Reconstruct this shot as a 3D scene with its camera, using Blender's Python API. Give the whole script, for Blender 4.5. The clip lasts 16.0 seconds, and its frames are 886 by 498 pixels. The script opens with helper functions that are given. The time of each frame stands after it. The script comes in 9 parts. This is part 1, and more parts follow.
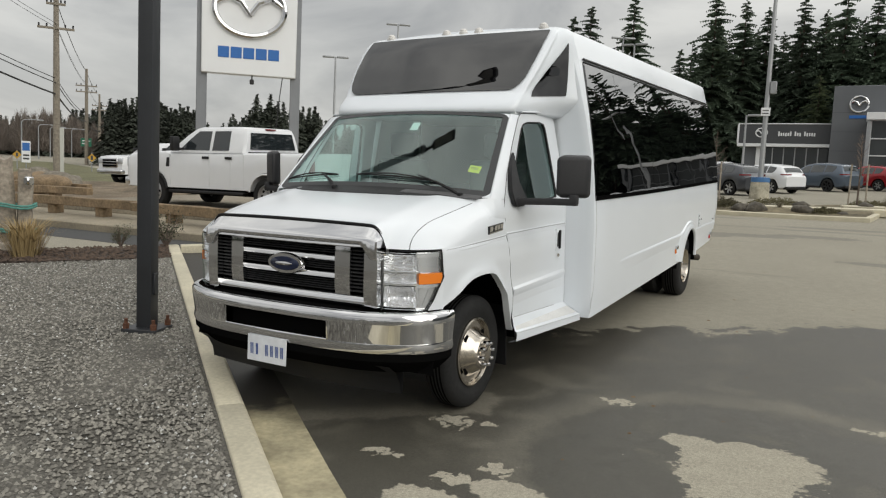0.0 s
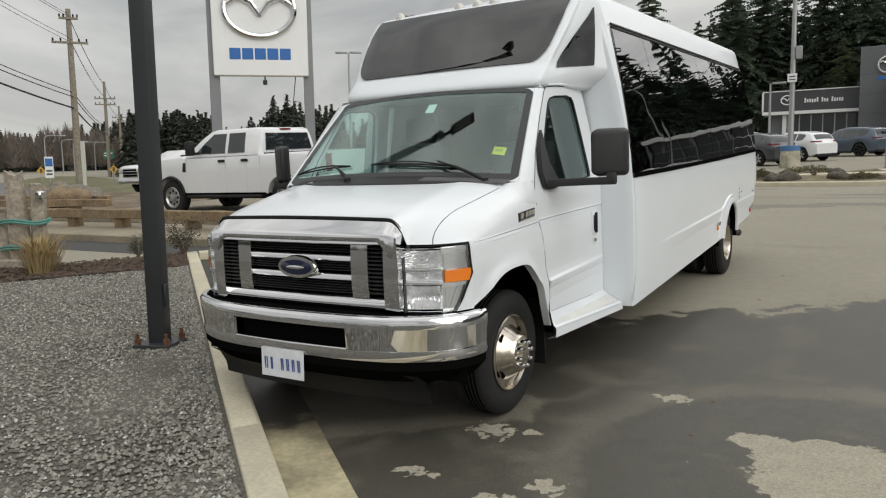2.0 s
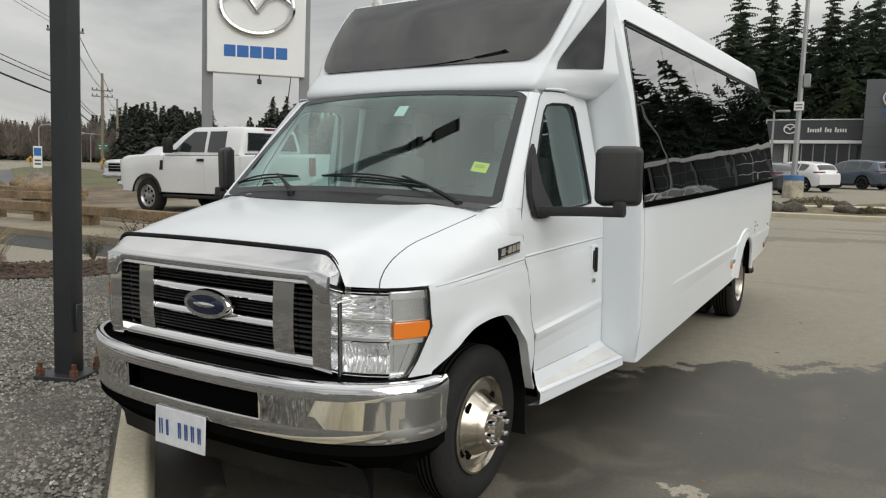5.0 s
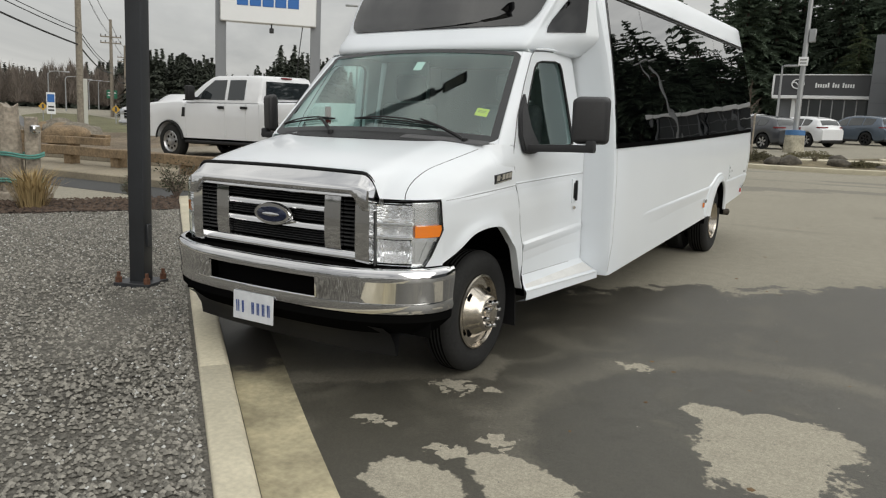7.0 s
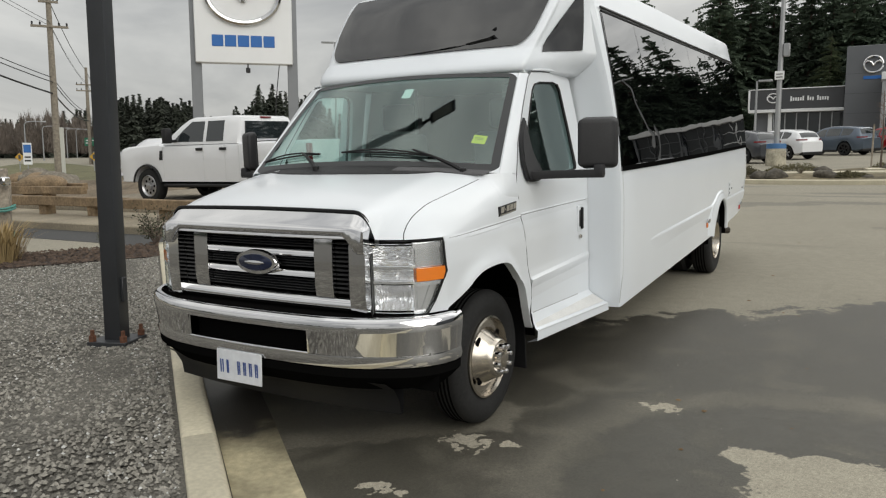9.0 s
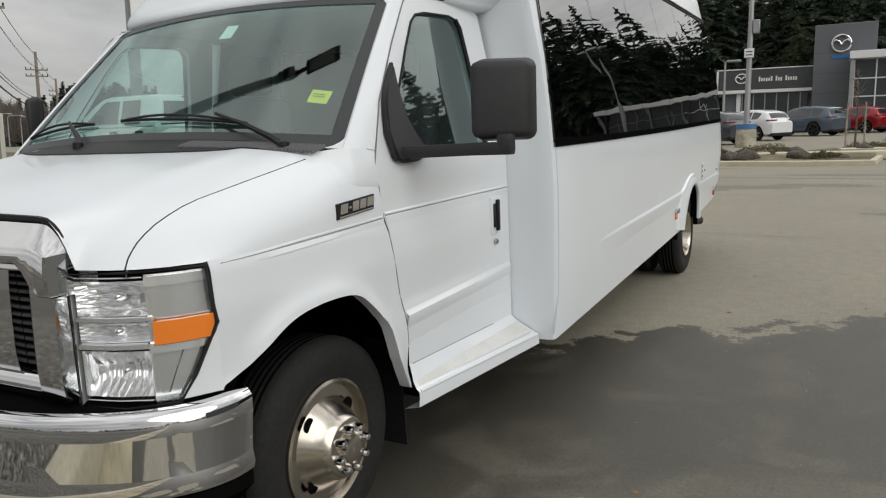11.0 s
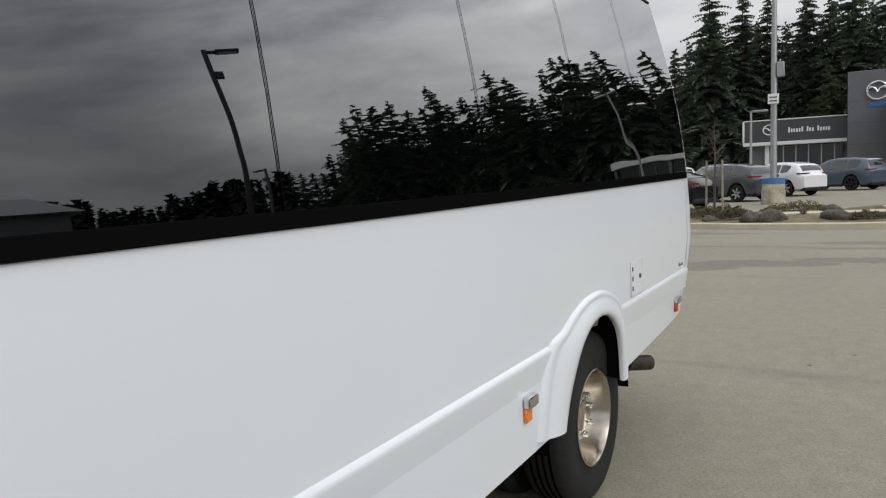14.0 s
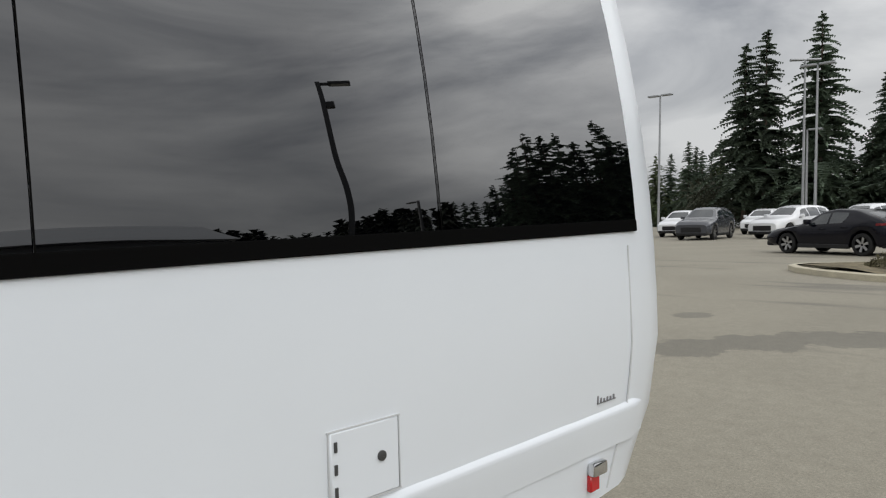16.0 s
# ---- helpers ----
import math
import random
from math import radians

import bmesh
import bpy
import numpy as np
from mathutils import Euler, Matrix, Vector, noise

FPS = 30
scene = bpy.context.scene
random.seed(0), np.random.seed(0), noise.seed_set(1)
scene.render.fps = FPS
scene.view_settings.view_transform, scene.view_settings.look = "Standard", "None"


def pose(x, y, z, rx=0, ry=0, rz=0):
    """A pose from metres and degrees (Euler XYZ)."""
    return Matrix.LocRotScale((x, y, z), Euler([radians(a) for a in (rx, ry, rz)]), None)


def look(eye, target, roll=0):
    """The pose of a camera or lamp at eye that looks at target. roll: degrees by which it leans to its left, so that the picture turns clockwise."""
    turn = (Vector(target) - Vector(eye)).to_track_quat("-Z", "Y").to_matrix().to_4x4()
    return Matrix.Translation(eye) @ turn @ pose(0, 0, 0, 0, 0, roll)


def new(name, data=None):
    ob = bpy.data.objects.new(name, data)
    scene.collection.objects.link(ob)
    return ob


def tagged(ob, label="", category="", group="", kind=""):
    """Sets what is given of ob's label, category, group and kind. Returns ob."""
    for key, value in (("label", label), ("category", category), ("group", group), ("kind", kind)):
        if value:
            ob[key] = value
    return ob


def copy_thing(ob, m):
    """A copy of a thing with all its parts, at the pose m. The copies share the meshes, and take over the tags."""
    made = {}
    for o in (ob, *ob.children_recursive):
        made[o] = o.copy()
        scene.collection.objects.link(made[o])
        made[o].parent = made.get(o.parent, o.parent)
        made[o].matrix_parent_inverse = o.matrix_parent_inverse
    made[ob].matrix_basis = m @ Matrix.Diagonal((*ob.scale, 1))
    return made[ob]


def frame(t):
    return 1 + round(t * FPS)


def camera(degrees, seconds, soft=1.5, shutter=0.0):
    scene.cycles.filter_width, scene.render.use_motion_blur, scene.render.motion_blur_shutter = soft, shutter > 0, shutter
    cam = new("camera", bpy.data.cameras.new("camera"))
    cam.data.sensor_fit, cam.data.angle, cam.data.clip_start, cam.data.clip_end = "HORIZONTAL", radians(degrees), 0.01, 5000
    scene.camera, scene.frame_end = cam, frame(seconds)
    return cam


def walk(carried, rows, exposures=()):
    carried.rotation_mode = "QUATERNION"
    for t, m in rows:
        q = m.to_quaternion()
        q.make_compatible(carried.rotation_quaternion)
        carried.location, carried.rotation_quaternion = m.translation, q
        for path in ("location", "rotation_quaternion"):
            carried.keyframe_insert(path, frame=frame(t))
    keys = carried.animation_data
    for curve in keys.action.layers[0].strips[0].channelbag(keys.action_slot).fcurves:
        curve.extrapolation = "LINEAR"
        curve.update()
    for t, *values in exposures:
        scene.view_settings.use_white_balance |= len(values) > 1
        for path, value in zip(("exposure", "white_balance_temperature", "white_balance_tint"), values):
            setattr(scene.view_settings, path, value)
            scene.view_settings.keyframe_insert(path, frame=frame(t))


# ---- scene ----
# ---- camera ----
EXPOSURES = [(0.0, -0.03, 6660, 6), (8.5, -0.03, 6660, 6), (11.0, -0.13, 6620, 7), (12.0, -0.12, 6420, 8), (13.0, -0.03, 6400, 8), (16.0, -0.10, 6400, 8)]
cam = camera(62.0, 16.0, soft=1.2)
PATH = [  # seconds, eye, target, lean
    (0, (3.015, -3.316, 1.499), (1.031, 0.136, 1.120), 2.62),
    (0.5, (2.999, -3.323, 1.497), (1.018, 0.131, 1.117), 2.22),
    (1, (2.951, -3.311, 1.488), (0.967, 0.131, 1.026), 1.03),
    (1.5, (2.899, -3.216, 1.466), (0.971, 0.239, 0.876), -0.69),
    (2, (2.782, -2.934, 1.469), (0.685, 0.445, 1.037), -0.99),
    (2.5, (2.588, -2.607, 1.457), (0.449, 0.747, 1.035), 1.58),
    (3, (2.420, -2.308, 1.489), (0.710, 1.294, 1.171), 1.87),
    (3.5, (2.366, -2.045, 1.506), (0.424, 1.432, 1.140), 1.03),
    (3.7, (2.355, -1.985, 1.505), (0.349, 1.458, 1.162), 0.43),
    (5.8, (2.609, -2.286, 1.509), (0.554, 1.121, 1.102), 3.46),
    (6, (2.671, -2.419, 1.498), (0.741, 1.059, 1.077), 3.36),
    (6.5, (2.764, -2.719, 1.469), (0.790, 0.723, 0.968), 1.63),
    (7, (2.940, -2.910, 1.449), (0.863, 0.450, 0.817), 2.77),
    (7.5, (2.966, -2.980, 1.472), (0.853, 0.384, 1.004), 1.16),
    (8, (2.945, -2.958, 1.478), (0.845, 0.425, 1.098), 2.00),
    (8.5, (2.812, -2.824, 1.475), (0.680, 0.532, 1.040), 1.88),
    (8.7, (2.752, -2.751, 1.464), (0.649, 0.618, 0.986), 0.92),
    (10.8, (2.369, -1.303, 1.398), (0.627, 2.271, 0.955), -0.09),
    (11, (2.365, -1.060, 1.389), (0.472, 2.421, 0.841), -0.62),
    (11.5, (2.310, -0.393, 1.416), (0.430, 3.105, 0.942), -1.05),
    (12, (2.306, 0.285, 1.466), (0.230, 3.693, 1.200), 0.12),
    (12.5, (2.256, 0.896, 1.498), (0.383, 4.425, 1.300), 1.01),
    (13, (2.234, 1.531, 1.495), (0.310, 5.024, 1.189), 0.00),
    (13.5, (2.199, 2.149, 1.495), (0.325, 5.677, 1.303), 0.67),
    (14, (2.172, 2.883, 1.497), (0.118, 6.307, 1.255), -1.21),
    (14.5, (2.230, 3.372, 1.519), (0.124, 6.771, 1.426), 0.24),
    (15, (2.239, 4.121, 1.546), (0.037, 7.460, 1.526), 2.94),
    (15.5, (2.291, 4.700, 1.557), (-0.253, 7.785, 1.463), 4.55),
    (16, (2.353, 5.309, 1.604), (-0.471, 8.141, 1.525), 0.56),
]
walk(cam, [(t, look(eye, target, lean)) for t, eye, target, lean in PATH], EXPOSURES)


# the lot slopes gently up towards the dealership; LOT turns its own axes into the world's
SLOPE_X, SLOPE_Y = 0.00968, 0.03768
_z = Vector((-SLOPE_X, -SLOPE_Y, 1)).normalized()
_x = (Vector((1, 0, SLOPE_X)) - _z * _z.dot(Vector((1, 0, SLOPE_X)))).normalized()
_y = _z.cross(_x)
LOT = Matrix(((_x.x, _y.x, _z.x, 0), (_x.y, _y.y, _z.y, 0), (_x.z, _y.z, _z.z, 0), (0, 0, 0, 1)))

# ---- world, sun, exposure ----
SUN_EL, SUN_AZ = 32.0, 113.0
world = bpy.data.worlds.new("overcast")
scene.world = world
world.use_nodes = True
wn, wl = world.node_tree.nodes, world.node_tree.links
bg = wn["Background"]
sky = wn.new("ShaderNodeTexSky")
sky.sky_type = "NISHITA"
sky.sun_disc = False
sky.sun_elevation, sky.sun_rotation = radians(SUN_EL), radians(SUN_AZ)
sky.dust_density, sky.air_density, sky.ozone_density = 4.0, 1.0, 2.0
# cloud deck: grey layers with lighter gaps low down
tc = wn.new("ShaderNodeTexCoord")
mp = wn.new("ShaderNodeMapping")
mp.inputs["Scale"].default_value = (1.0, 1.0, 3.4)
n1 = wn.new("ShaderNodeTexNoise")
n1.inputs["Scale"].default_value, n1.inputs["Detail"].default_value, n1.inputs["Roughness"].default_value = 2.0, 7, 0.55
n1.inputs["Distortion"].default_value = 0.5
rmp = wn.new("ShaderNodeValToRGB")
rmp.color_ramp.elements[0].position, rmp.color_ramp.elements[0].color = 0.32, (0.45, 0.455, 0.48, 1)
rmp.color_ramp.elements[1].position, rmp.color_ramp.elements[1].color = 0.64, (1.0, 0.985, 0.98, 1)
sep = wn.new("ShaderNodeSeparateXYZ")
low = wn.new("ShaderNodeMapRange")
low.inputs["From Min"].default_value, low.inputs["From Max"].default_value = 0.16, 1.0
low.inputs["To Min"].default_value, low.inputs["To Max"].default_value = 1.0, 2.05
gain = wn.new("ShaderNodeMath")
gain.operation = "MULTIPLY"
gain.inputs[1].default_value = CLOUD_GAIN = 7.2
clouds = wn.new("ShaderNodeVectorMath")
clouds.operation = "SCALE"
mixs = wn.new("ShaderNodeMix")
mixs.data_type = "RGBA"
mixs.inputs["Factor"].default_value = 0.9
wl.new(tc.outputs["Generated"], mp.inputs["Vector"])
wl.new(mp.outputs["Vector"], n1.inputs["Vector"])
wl.new(n1.outputs["Fac"], rmp.inputs["Fac"])
wl.new(tc.outputs["Generated"], sep.inputs["Vector"])
wl.new(sep.outputs["Z"], low.inputs["Value"])
# the deck is thinner, and so brighter, over the far side of the lot
thin = wn.new("ShaderNodeVectorMath")
thin.operation = "DOT_PRODUCT"
thin.inputs[1].default_value = (0.272, 0.583, 0.766)
wl.new(tc.outputs["Generated"], thin.inputs[0])
glow = wn.new("ShaderNodeMapRange")
glow.interpolation_type = "SMOOTHSTEP"
glow.inputs["From Min"].default_value, glow.inputs["From Max"].default_value = 0.62, 1.0
glow.inputs["To Min"].default_value, glow.inputs["To Max"].default_value = 1.0, 1.42
wl.new(thin.outputs["Value"], glow.inputs["Value"])
both = wn.new("ShaderNodeMath")
both.operation = "MULTIPLY"
wl.new(low.outputs["Result"], both.inputs[0])
wl.new(glow.outputs["Result"], both.inputs[1])
# and lighter still low down beyond the far end of the lot
rift = wn.new("ShaderNodeVectorMath")
rift.operation = "DOT_PRODUCT"
rift.inputs[1].default_value = (0.377, 0.847, 0.375)
wl.new(tc.outputs["Generated"], rift.inputs[0])
pale = wn.new("ShaderNodeMapRange")
pale.interpolation_type = "SMOOTHSTEP"
pale.inputs["From Min"].default_value, pale.inputs["From Max"].default_value = 0.89, 1.0
pale.inputs["To Min"].default_value, pale.inputs["To Max"].default_value = 1.0, 1.95
wl.new(rift.outputs["Value"], pale.inputs["Value"])
third = wn.new("ShaderNodeMath")
third.operation = "MULTIPLY"
wl.new(both.outputs["Value"], third.inputs[0])
wl.new(pale.outputs["Result"], third.inputs[1])
wl.new(third.outputs["Value"], gain.inputs[0])
wl.new(rmp.outputs["Color"], clouds.inputs[0])
wl.new(gain.outputs["Value"], clouds.inputs["Scale"])
wl.new(sky.outputs["Color"], mixs.inputs["A"])
wl.new(clouds.outputs["Vector"], mixs.inputs["B"])
wl.new(mixs.outputs["Result"], bg.inputs["Color"])
bg.inputs["Strength"].default_value = 0.1

sun = new("sun", bpy.data.lights.new("sun", "SUN"))
sun.data.energy, sun.data.angle, sun.data.color = 1.30, radians(58), (1.0, 0.985, 0.965)
_az, _el = radians(SUN_AZ), radians(SUN_EL)
sun.matrix_world = look((math.sin(_az) * math.cos(_el) * 50, math.cos(_az) * math.cos(_el) * 50, math.sin(_el) * 50), (0, 0, 0))

# ---- helpers of this scene ----


def link(bm, name, mat, smooth=True, sharp=40.0):
    """A bmesh as a linked mesh object."""
    me = bpy.data.meshes.new(name)
    bmesh.ops.recalc_face_normals(bm, faces=bm.faces)
    if smooth:
        lim = radians(sharp)
        for f in bm.faces:
            f.smooth = True
        for e in bm.edges:
            if len(e.link_faces) == 2 and e.calc_face_angle(0) > lim:
                e.smooth = False
    bm.to_mesh(me)
    bm.free()
    for m in mat if isinstance(mat, (list, tuple)) else (mat,):
        me.materials.append(m)
    return new(name, me)


def part(name, bm, mat, parent, label="", smooth=True, sharp=40.0):
    ob = link(bm, name, mat, smooth, sharp)
    ob.parent = parent
    return tagged(ob, label) if label else ob


def thing(name, m, label, category, group=""):
    ob = new(name)
    ob.empty_display_size = 0.3
    ob.matrix_world = m
    return tagged(ob, label, category, group)


def solid(name, bm, mat, m, label, category, group="", kind="", smooth=True, sharp=40.0):
    """A thing that is one mesh."""
    ob = link(bm, name, mat, smooth, sharp)
    ob.matrix_world = m
    return tagged(ob, label, category, group, kind)


def box(bm, lo, hi, bev=0.0, seg=1):
    vs = [bm.verts.new((x, y, z)) for x in (lo[0], hi[0]) for y in (lo[1], hi[1]) for z in (lo[2], hi[2])]
    fs = [bm.faces.new([vs[i] for i in q]) for q in ((0, 1, 3, 2), (4, 6, 7, 5), (0, 4, 5, 1), (2, 3, 7, 6), (0, 2, 6, 4), (1, 5, 7, 3))]
    if bev:
        es = list({e for f in fs for e in f.edges})
        bmesh.ops.bevel(bm, geom=es, offset=bev, segments=seg, affect="EDGES", profile=0.5)
    return bm


def grid(bm, rows, flip=False, close=False):
    """A skin over rows of points."""
    vs = [[bm.verts.new(p) for p in r] for r in rows]
    for a, b in zip(vs, vs[1:]):
        n = len(a)
        for i in range(n if close else n - 1):
            q = (a[i], a[(i + 1) % n], b[(i + 1) % n], b[i])
            if len(set(q)) == 4:
                try:
                    bm.faces.new(q[::-1] if flip else q)
                except ValueError:
                    pass
    return vs


def poly(bm, pts):
    return bm.faces.new([bm.verts.new(p) for p in pts])


def slab(bm, pts, off):
    """A flat outline given a thickness along off."""
    a = [bm.verts.new(p) for p in pts]
    b = [bm.verts.new(Vector(p) + Vector(off)) for p in pts]
    bm.faces.new(a)
    bm.faces.new(b[::-1])
    n = len(a)
    for i in range(n):
        bm.faces.new((a[i], b[i], b[(i + 1) % n], a[(i + 1) % n]))
    return bm


def tube(bm, pts, r, seg=8, cap=True):
    """A round bar along points; r a number or one for each point."""
    pts = [Vector(p) for p in pts]
    rs = r if isinstance(r, (list, tuple)) else [r] * len(pts)
    rings, ref = [], None
    for i, p in enumerate(pts):
        d = (pts[min(i + 1, len(pts) - 1)] - pts[max(i - 1, 0)]).normalized()
        if ref is None:
            ref = d.orthogonal().normalized()
        ref = (ref - d * ref.dot(d)).normalized()
        s = d.cross(ref)
        rings.append([p + (ref * math.cos(2 * math.pi * k / seg) + s * math.sin(2 * math.pi * k / seg)) * rs[i] for k in range(seg)])
    vs = grid(bm, rings, close=True)
    if cap:
        bm.faces.new(vs[0][::-1])
        bm.faces.new(vs[-1])
    return bm


def lathe(bm, prof, axis="x", at=(0, 0, 0), seg=32, cap=False):
    """Turns a profile of (along, radius) about an axis."""
    rings = []
    for a, r in prof:
        ring = []
        for k in range(seg):
            c, s = math.cos(2 * math.pi * k / seg) * r, math.sin(2 * math.pi * k / seg) * r
            v = {"x": (a, c, s), "y": (s, a, c), "z": (c, s, a)}[axis]
            ring.append((v[0] + at[0], v[1] + at[1], v[2] + at[2]))
        rings.append(ring)
    vs = grid(bm, rings, close=True)
    if cap:
        bm.faces.new(vs[0][::-1])
        bm.faces.new(vs[-1])
    return bm


def sweep(bm, path, prof, up=(0, 0, 1), side=None, cap=True):
    """A cross-section (side, up) carried along a path."""
    path = [Vector(p) for p in path]
    rings = []
    for i, p in enumerate(path):
        d = (path[min(i + 1, len(path) - 1)] - path[max(i - 1, 0)]).normalized()
        if side is not None:
            s = Vector(side)
            u = s.cross(d).normalized()
        else:
            s = d.cross(Vector(up)).normalized()
            u = s.cross(d).normalized()
        rings.append([p + s * a + u * b for a, b in prof])
    vs = grid(bm, rings, close=True)
    if cap:
        bm.faces.new(vs[0][::-1])
        bm.faces.new(vs[-1])
    return bm


def lerp(a, b, t):
    return a + (b - a) * t


def curve1(x, table):
    """A value between the rows of a table of (x, value), straight from row to row."""
    if x <= table[0][0]:
        return table[0][1]
    for (x0, v0), (x1, v1) in zip(table, table[1:]):
        if x <= x1:
            return v0 + (v1 - v0) * (x - x0) / (x1 - x0)
    return table[-1][1]


def smooth1(x, table):
    """The same with rounded changes."""
    h = 0.04
    return sum(curve1(x + k * h, table) for k in (-2, -1, 0, 1, 2)) / 5


# ---- materials ----


def make(name, base, rough=0.6, metal=0.0, spec=0.5, grain=0.0, scale=30.0, stain=0.0, stain_scale=1.5, bump=0.0, bump_scale=60.0,
         coat=0.0, ior=1.5, vary=0.0, alpha=1.0, trans=0.0, emit=None):
    """A surface: base colour with grain, larger stains, relief and, over separate pieces, a small change of tone."""
    m = bpy.data.materials.new(name)
    m.use_nodes = True
    nt = m.node_tree
    b = nt.nodes["Principled BSDF"]
    b.inputs["Roughness"].default_value, b.inputs["Metallic"].default_value = rough, metal
    b.inputs["IOR"].default_value, b.inputs["Specular IOR Level"].default_value = ior, spec
    b.inputs["Coat Weight"].default_value, b.inputs["Coat Roughness"].default_value = coat, 0.03
    b.inputs["Transmission Weight"].default_value, b.inputs["Alpha"].default_value = trans, alpha
    b.inputs["Base Color"].default_value = (*base, 1)
    co = nt.nodes.new("ShaderNodeTexCoord")
    src = None
    if grain or stain or vary:
        val = nt.nodes.new("ShaderNodeValue")
        val.outputs[0].default_value = 1.0
        src = val.outputs[0]
        for amount, sc, det in ((grain, scale, 4), (stain, stain_scale, 6)):
            if amount:
                n = nt.nodes.new("ShaderNodeTexNoise")
                n.inputs["Scale"].default_value, n.inputs["Detail"].default_value = sc, det
                nt.links.new(co.outputs["Object"], n.inputs["Vector"])
                r = nt.nodes.new("ShaderNodeMapRange")
                r.inputs["From Min"].default_value, r.inputs["From Max"].default_value = 0.3, 0.7
                r.inputs["To Min"].default_value, r.inputs["To Max"].default_value = 1 - amount, 1 + amount
                nt.links.new(n.outputs["Fac"], r.inputs["Value"])
                mu = nt.nodes.new("ShaderNodeMath")
                mu.operation = "MULTIPLY"
                nt.links.new(src, mu.inputs[0])
                nt.links.new(r.outputs["Result"], mu.inputs[1])
                src = mu.outputs[0]
        if vary:
            oi = nt.nodes.new("ShaderNodeObjectInfo")
            ge = nt.nodes.new("ShaderNodeNewGeometry")
            ad = nt.nodes.new("ShaderNodeMath")
            ad.operation = "ADD"
            nt.links.new(oi.outputs["Random"], ad.inputs[0])
            nt.links.new(ge.outputs["Random Per Island"], ad.inputs[1])
            r = nt.nodes.new("ShaderNodeMapRange")
            r.inputs["From Max"].default_value = 2.0
            r.inputs["To Min"].default_value, r.inputs["To Max"].default_value = 1 - vary, 1 + vary
            nt.links.new(ad.outputs[0], r.inputs["Value"])
            mu = nt.nodes.new("ShaderNodeMath")
            mu.operation = "MULTIPLY"
            nt.links.new(src, mu.inputs[0])
            nt.links.new(r.outputs["Result"], mu.inputs[1])
            src = mu.outputs[0]
        vm = nt.nodes.new("ShaderNodeVectorMath")
        vm.operation = "SCALE"
        vm.inputs[0].default_value = base
        nt.links.new(src, vm.inputs["Scale"])
        nt.links.new(vm.outputs["Vector"], b.inputs["Base Color"])
    if bump:
        n = nt.nodes.new("ShaderNodeTexNoise")
        n.inputs["Scale"].default_value, n.inputs["Detail"].default_value = bump_scale, 5
        nt.links.new(co.outputs["Object"], n.inputs["Vector"])
        bp = nt.nodes.new("ShaderNodeBump")
        bp.inputs["Strength"].default_value, bp.inputs["Distance"].default_value = bump, 0.02
        nt.links.new(n.outputs["Fac"], bp.inputs["Height"])
        nt.links.new(bp.outputs["Normal"], b.inputs["Normal"])
    if emit:
        b.inputs["Emission Color"].default_value, b.inputs["Emission Strength"].default_value = (*emit[:3], 1), emit[3]
    return m


def node(m, kind, **values):
    n = m.node_tree.nodes.new(kind)
    for k, v in values.items():
        n.inputs[k].default_value = v
    return n


WHITE = make("white_paint", (0.745, 0.775, 0.81), 0.28, coat=0.35, grain=0.01, scale=3, stain=0.02, stain_scale=0.8)
WHITE_GRP = make("white_gelcoat", (0.745, 0.78, 0.82), 0.30, coat=0.3, stain=0.03, stain_scale=0.7, bump=0.01, bump_scale=1.6)
CHROME = make("chrome", (0.68, 0.68, 0.69), 0.05, metal=1.0, stain=0.05, stain_scale=4)
STAINLESS = make("polished_steel", (0.58, 0.53, 0.46), 0.2, metal=1.0, stain=0.12, stain_scale=9, grain=0.05, scale=80)
BLACK_PLASTIC = make("black_plastic", (0.011, 0.011, 0.012), 0.5, spec=0.35, grain=0.15, scale=140, bump=0.08, bump_scale=500)
GREY_PLASTIC = make("weathered_black_plastic", (0.024, 0.024, 0.026), 0.55, spec=0.4, grain=0.1, scale=120, stain=0.15, stain_scale=5, bump=0.1, bump_scale=400)
# near-black without gloss: shade of recesses put into the colour; also black trim
BLACK_VOID = make("recess_shade_and_trim", (0.005, 0.005, 0.005), 1.0, spec=0.0)
RUBBER = make("tyre_rubber", (0.016, 0.016, 0.016), 0.8, spec=0.3, grain=0.2, scale=60, stain=0.25, stain_scale=4, bump=0.12, bump_scale=150)
SEAL = make("rubber_seal", (0.007, 0.007, 0.008), 0.6, spec=0.3)
FRIT = make("black_glass_border", (0.03, 0.032, 0.034), 0.35)
BLUE_OVAL = make("blue_enamel", (0.010, 0.016, 0.045), 0.18, coat=0.3)
AMBER = make("amber_lens", (0.85, 0.22, 0.02), 0.2, coat=0.5)
RED_LENS = make("red_lens", (0.5, 0.01, 0.015), 0.2, coat=0.5)
PLATE = make("plate_white", (0.72, 0.74, 0.78), 0.4, stain=0.08, stain_scale=20)
PLATE_BLUE = make("plate_blue", (0.05, 0.09, 0.28), 0.4)
YELLOW = make("yellow_sticker", (0.75, 0.68, 0.03), 0.5)
DARK_BAR = make("dark_print", (0.05, 0.05, 0.05), 0.5)


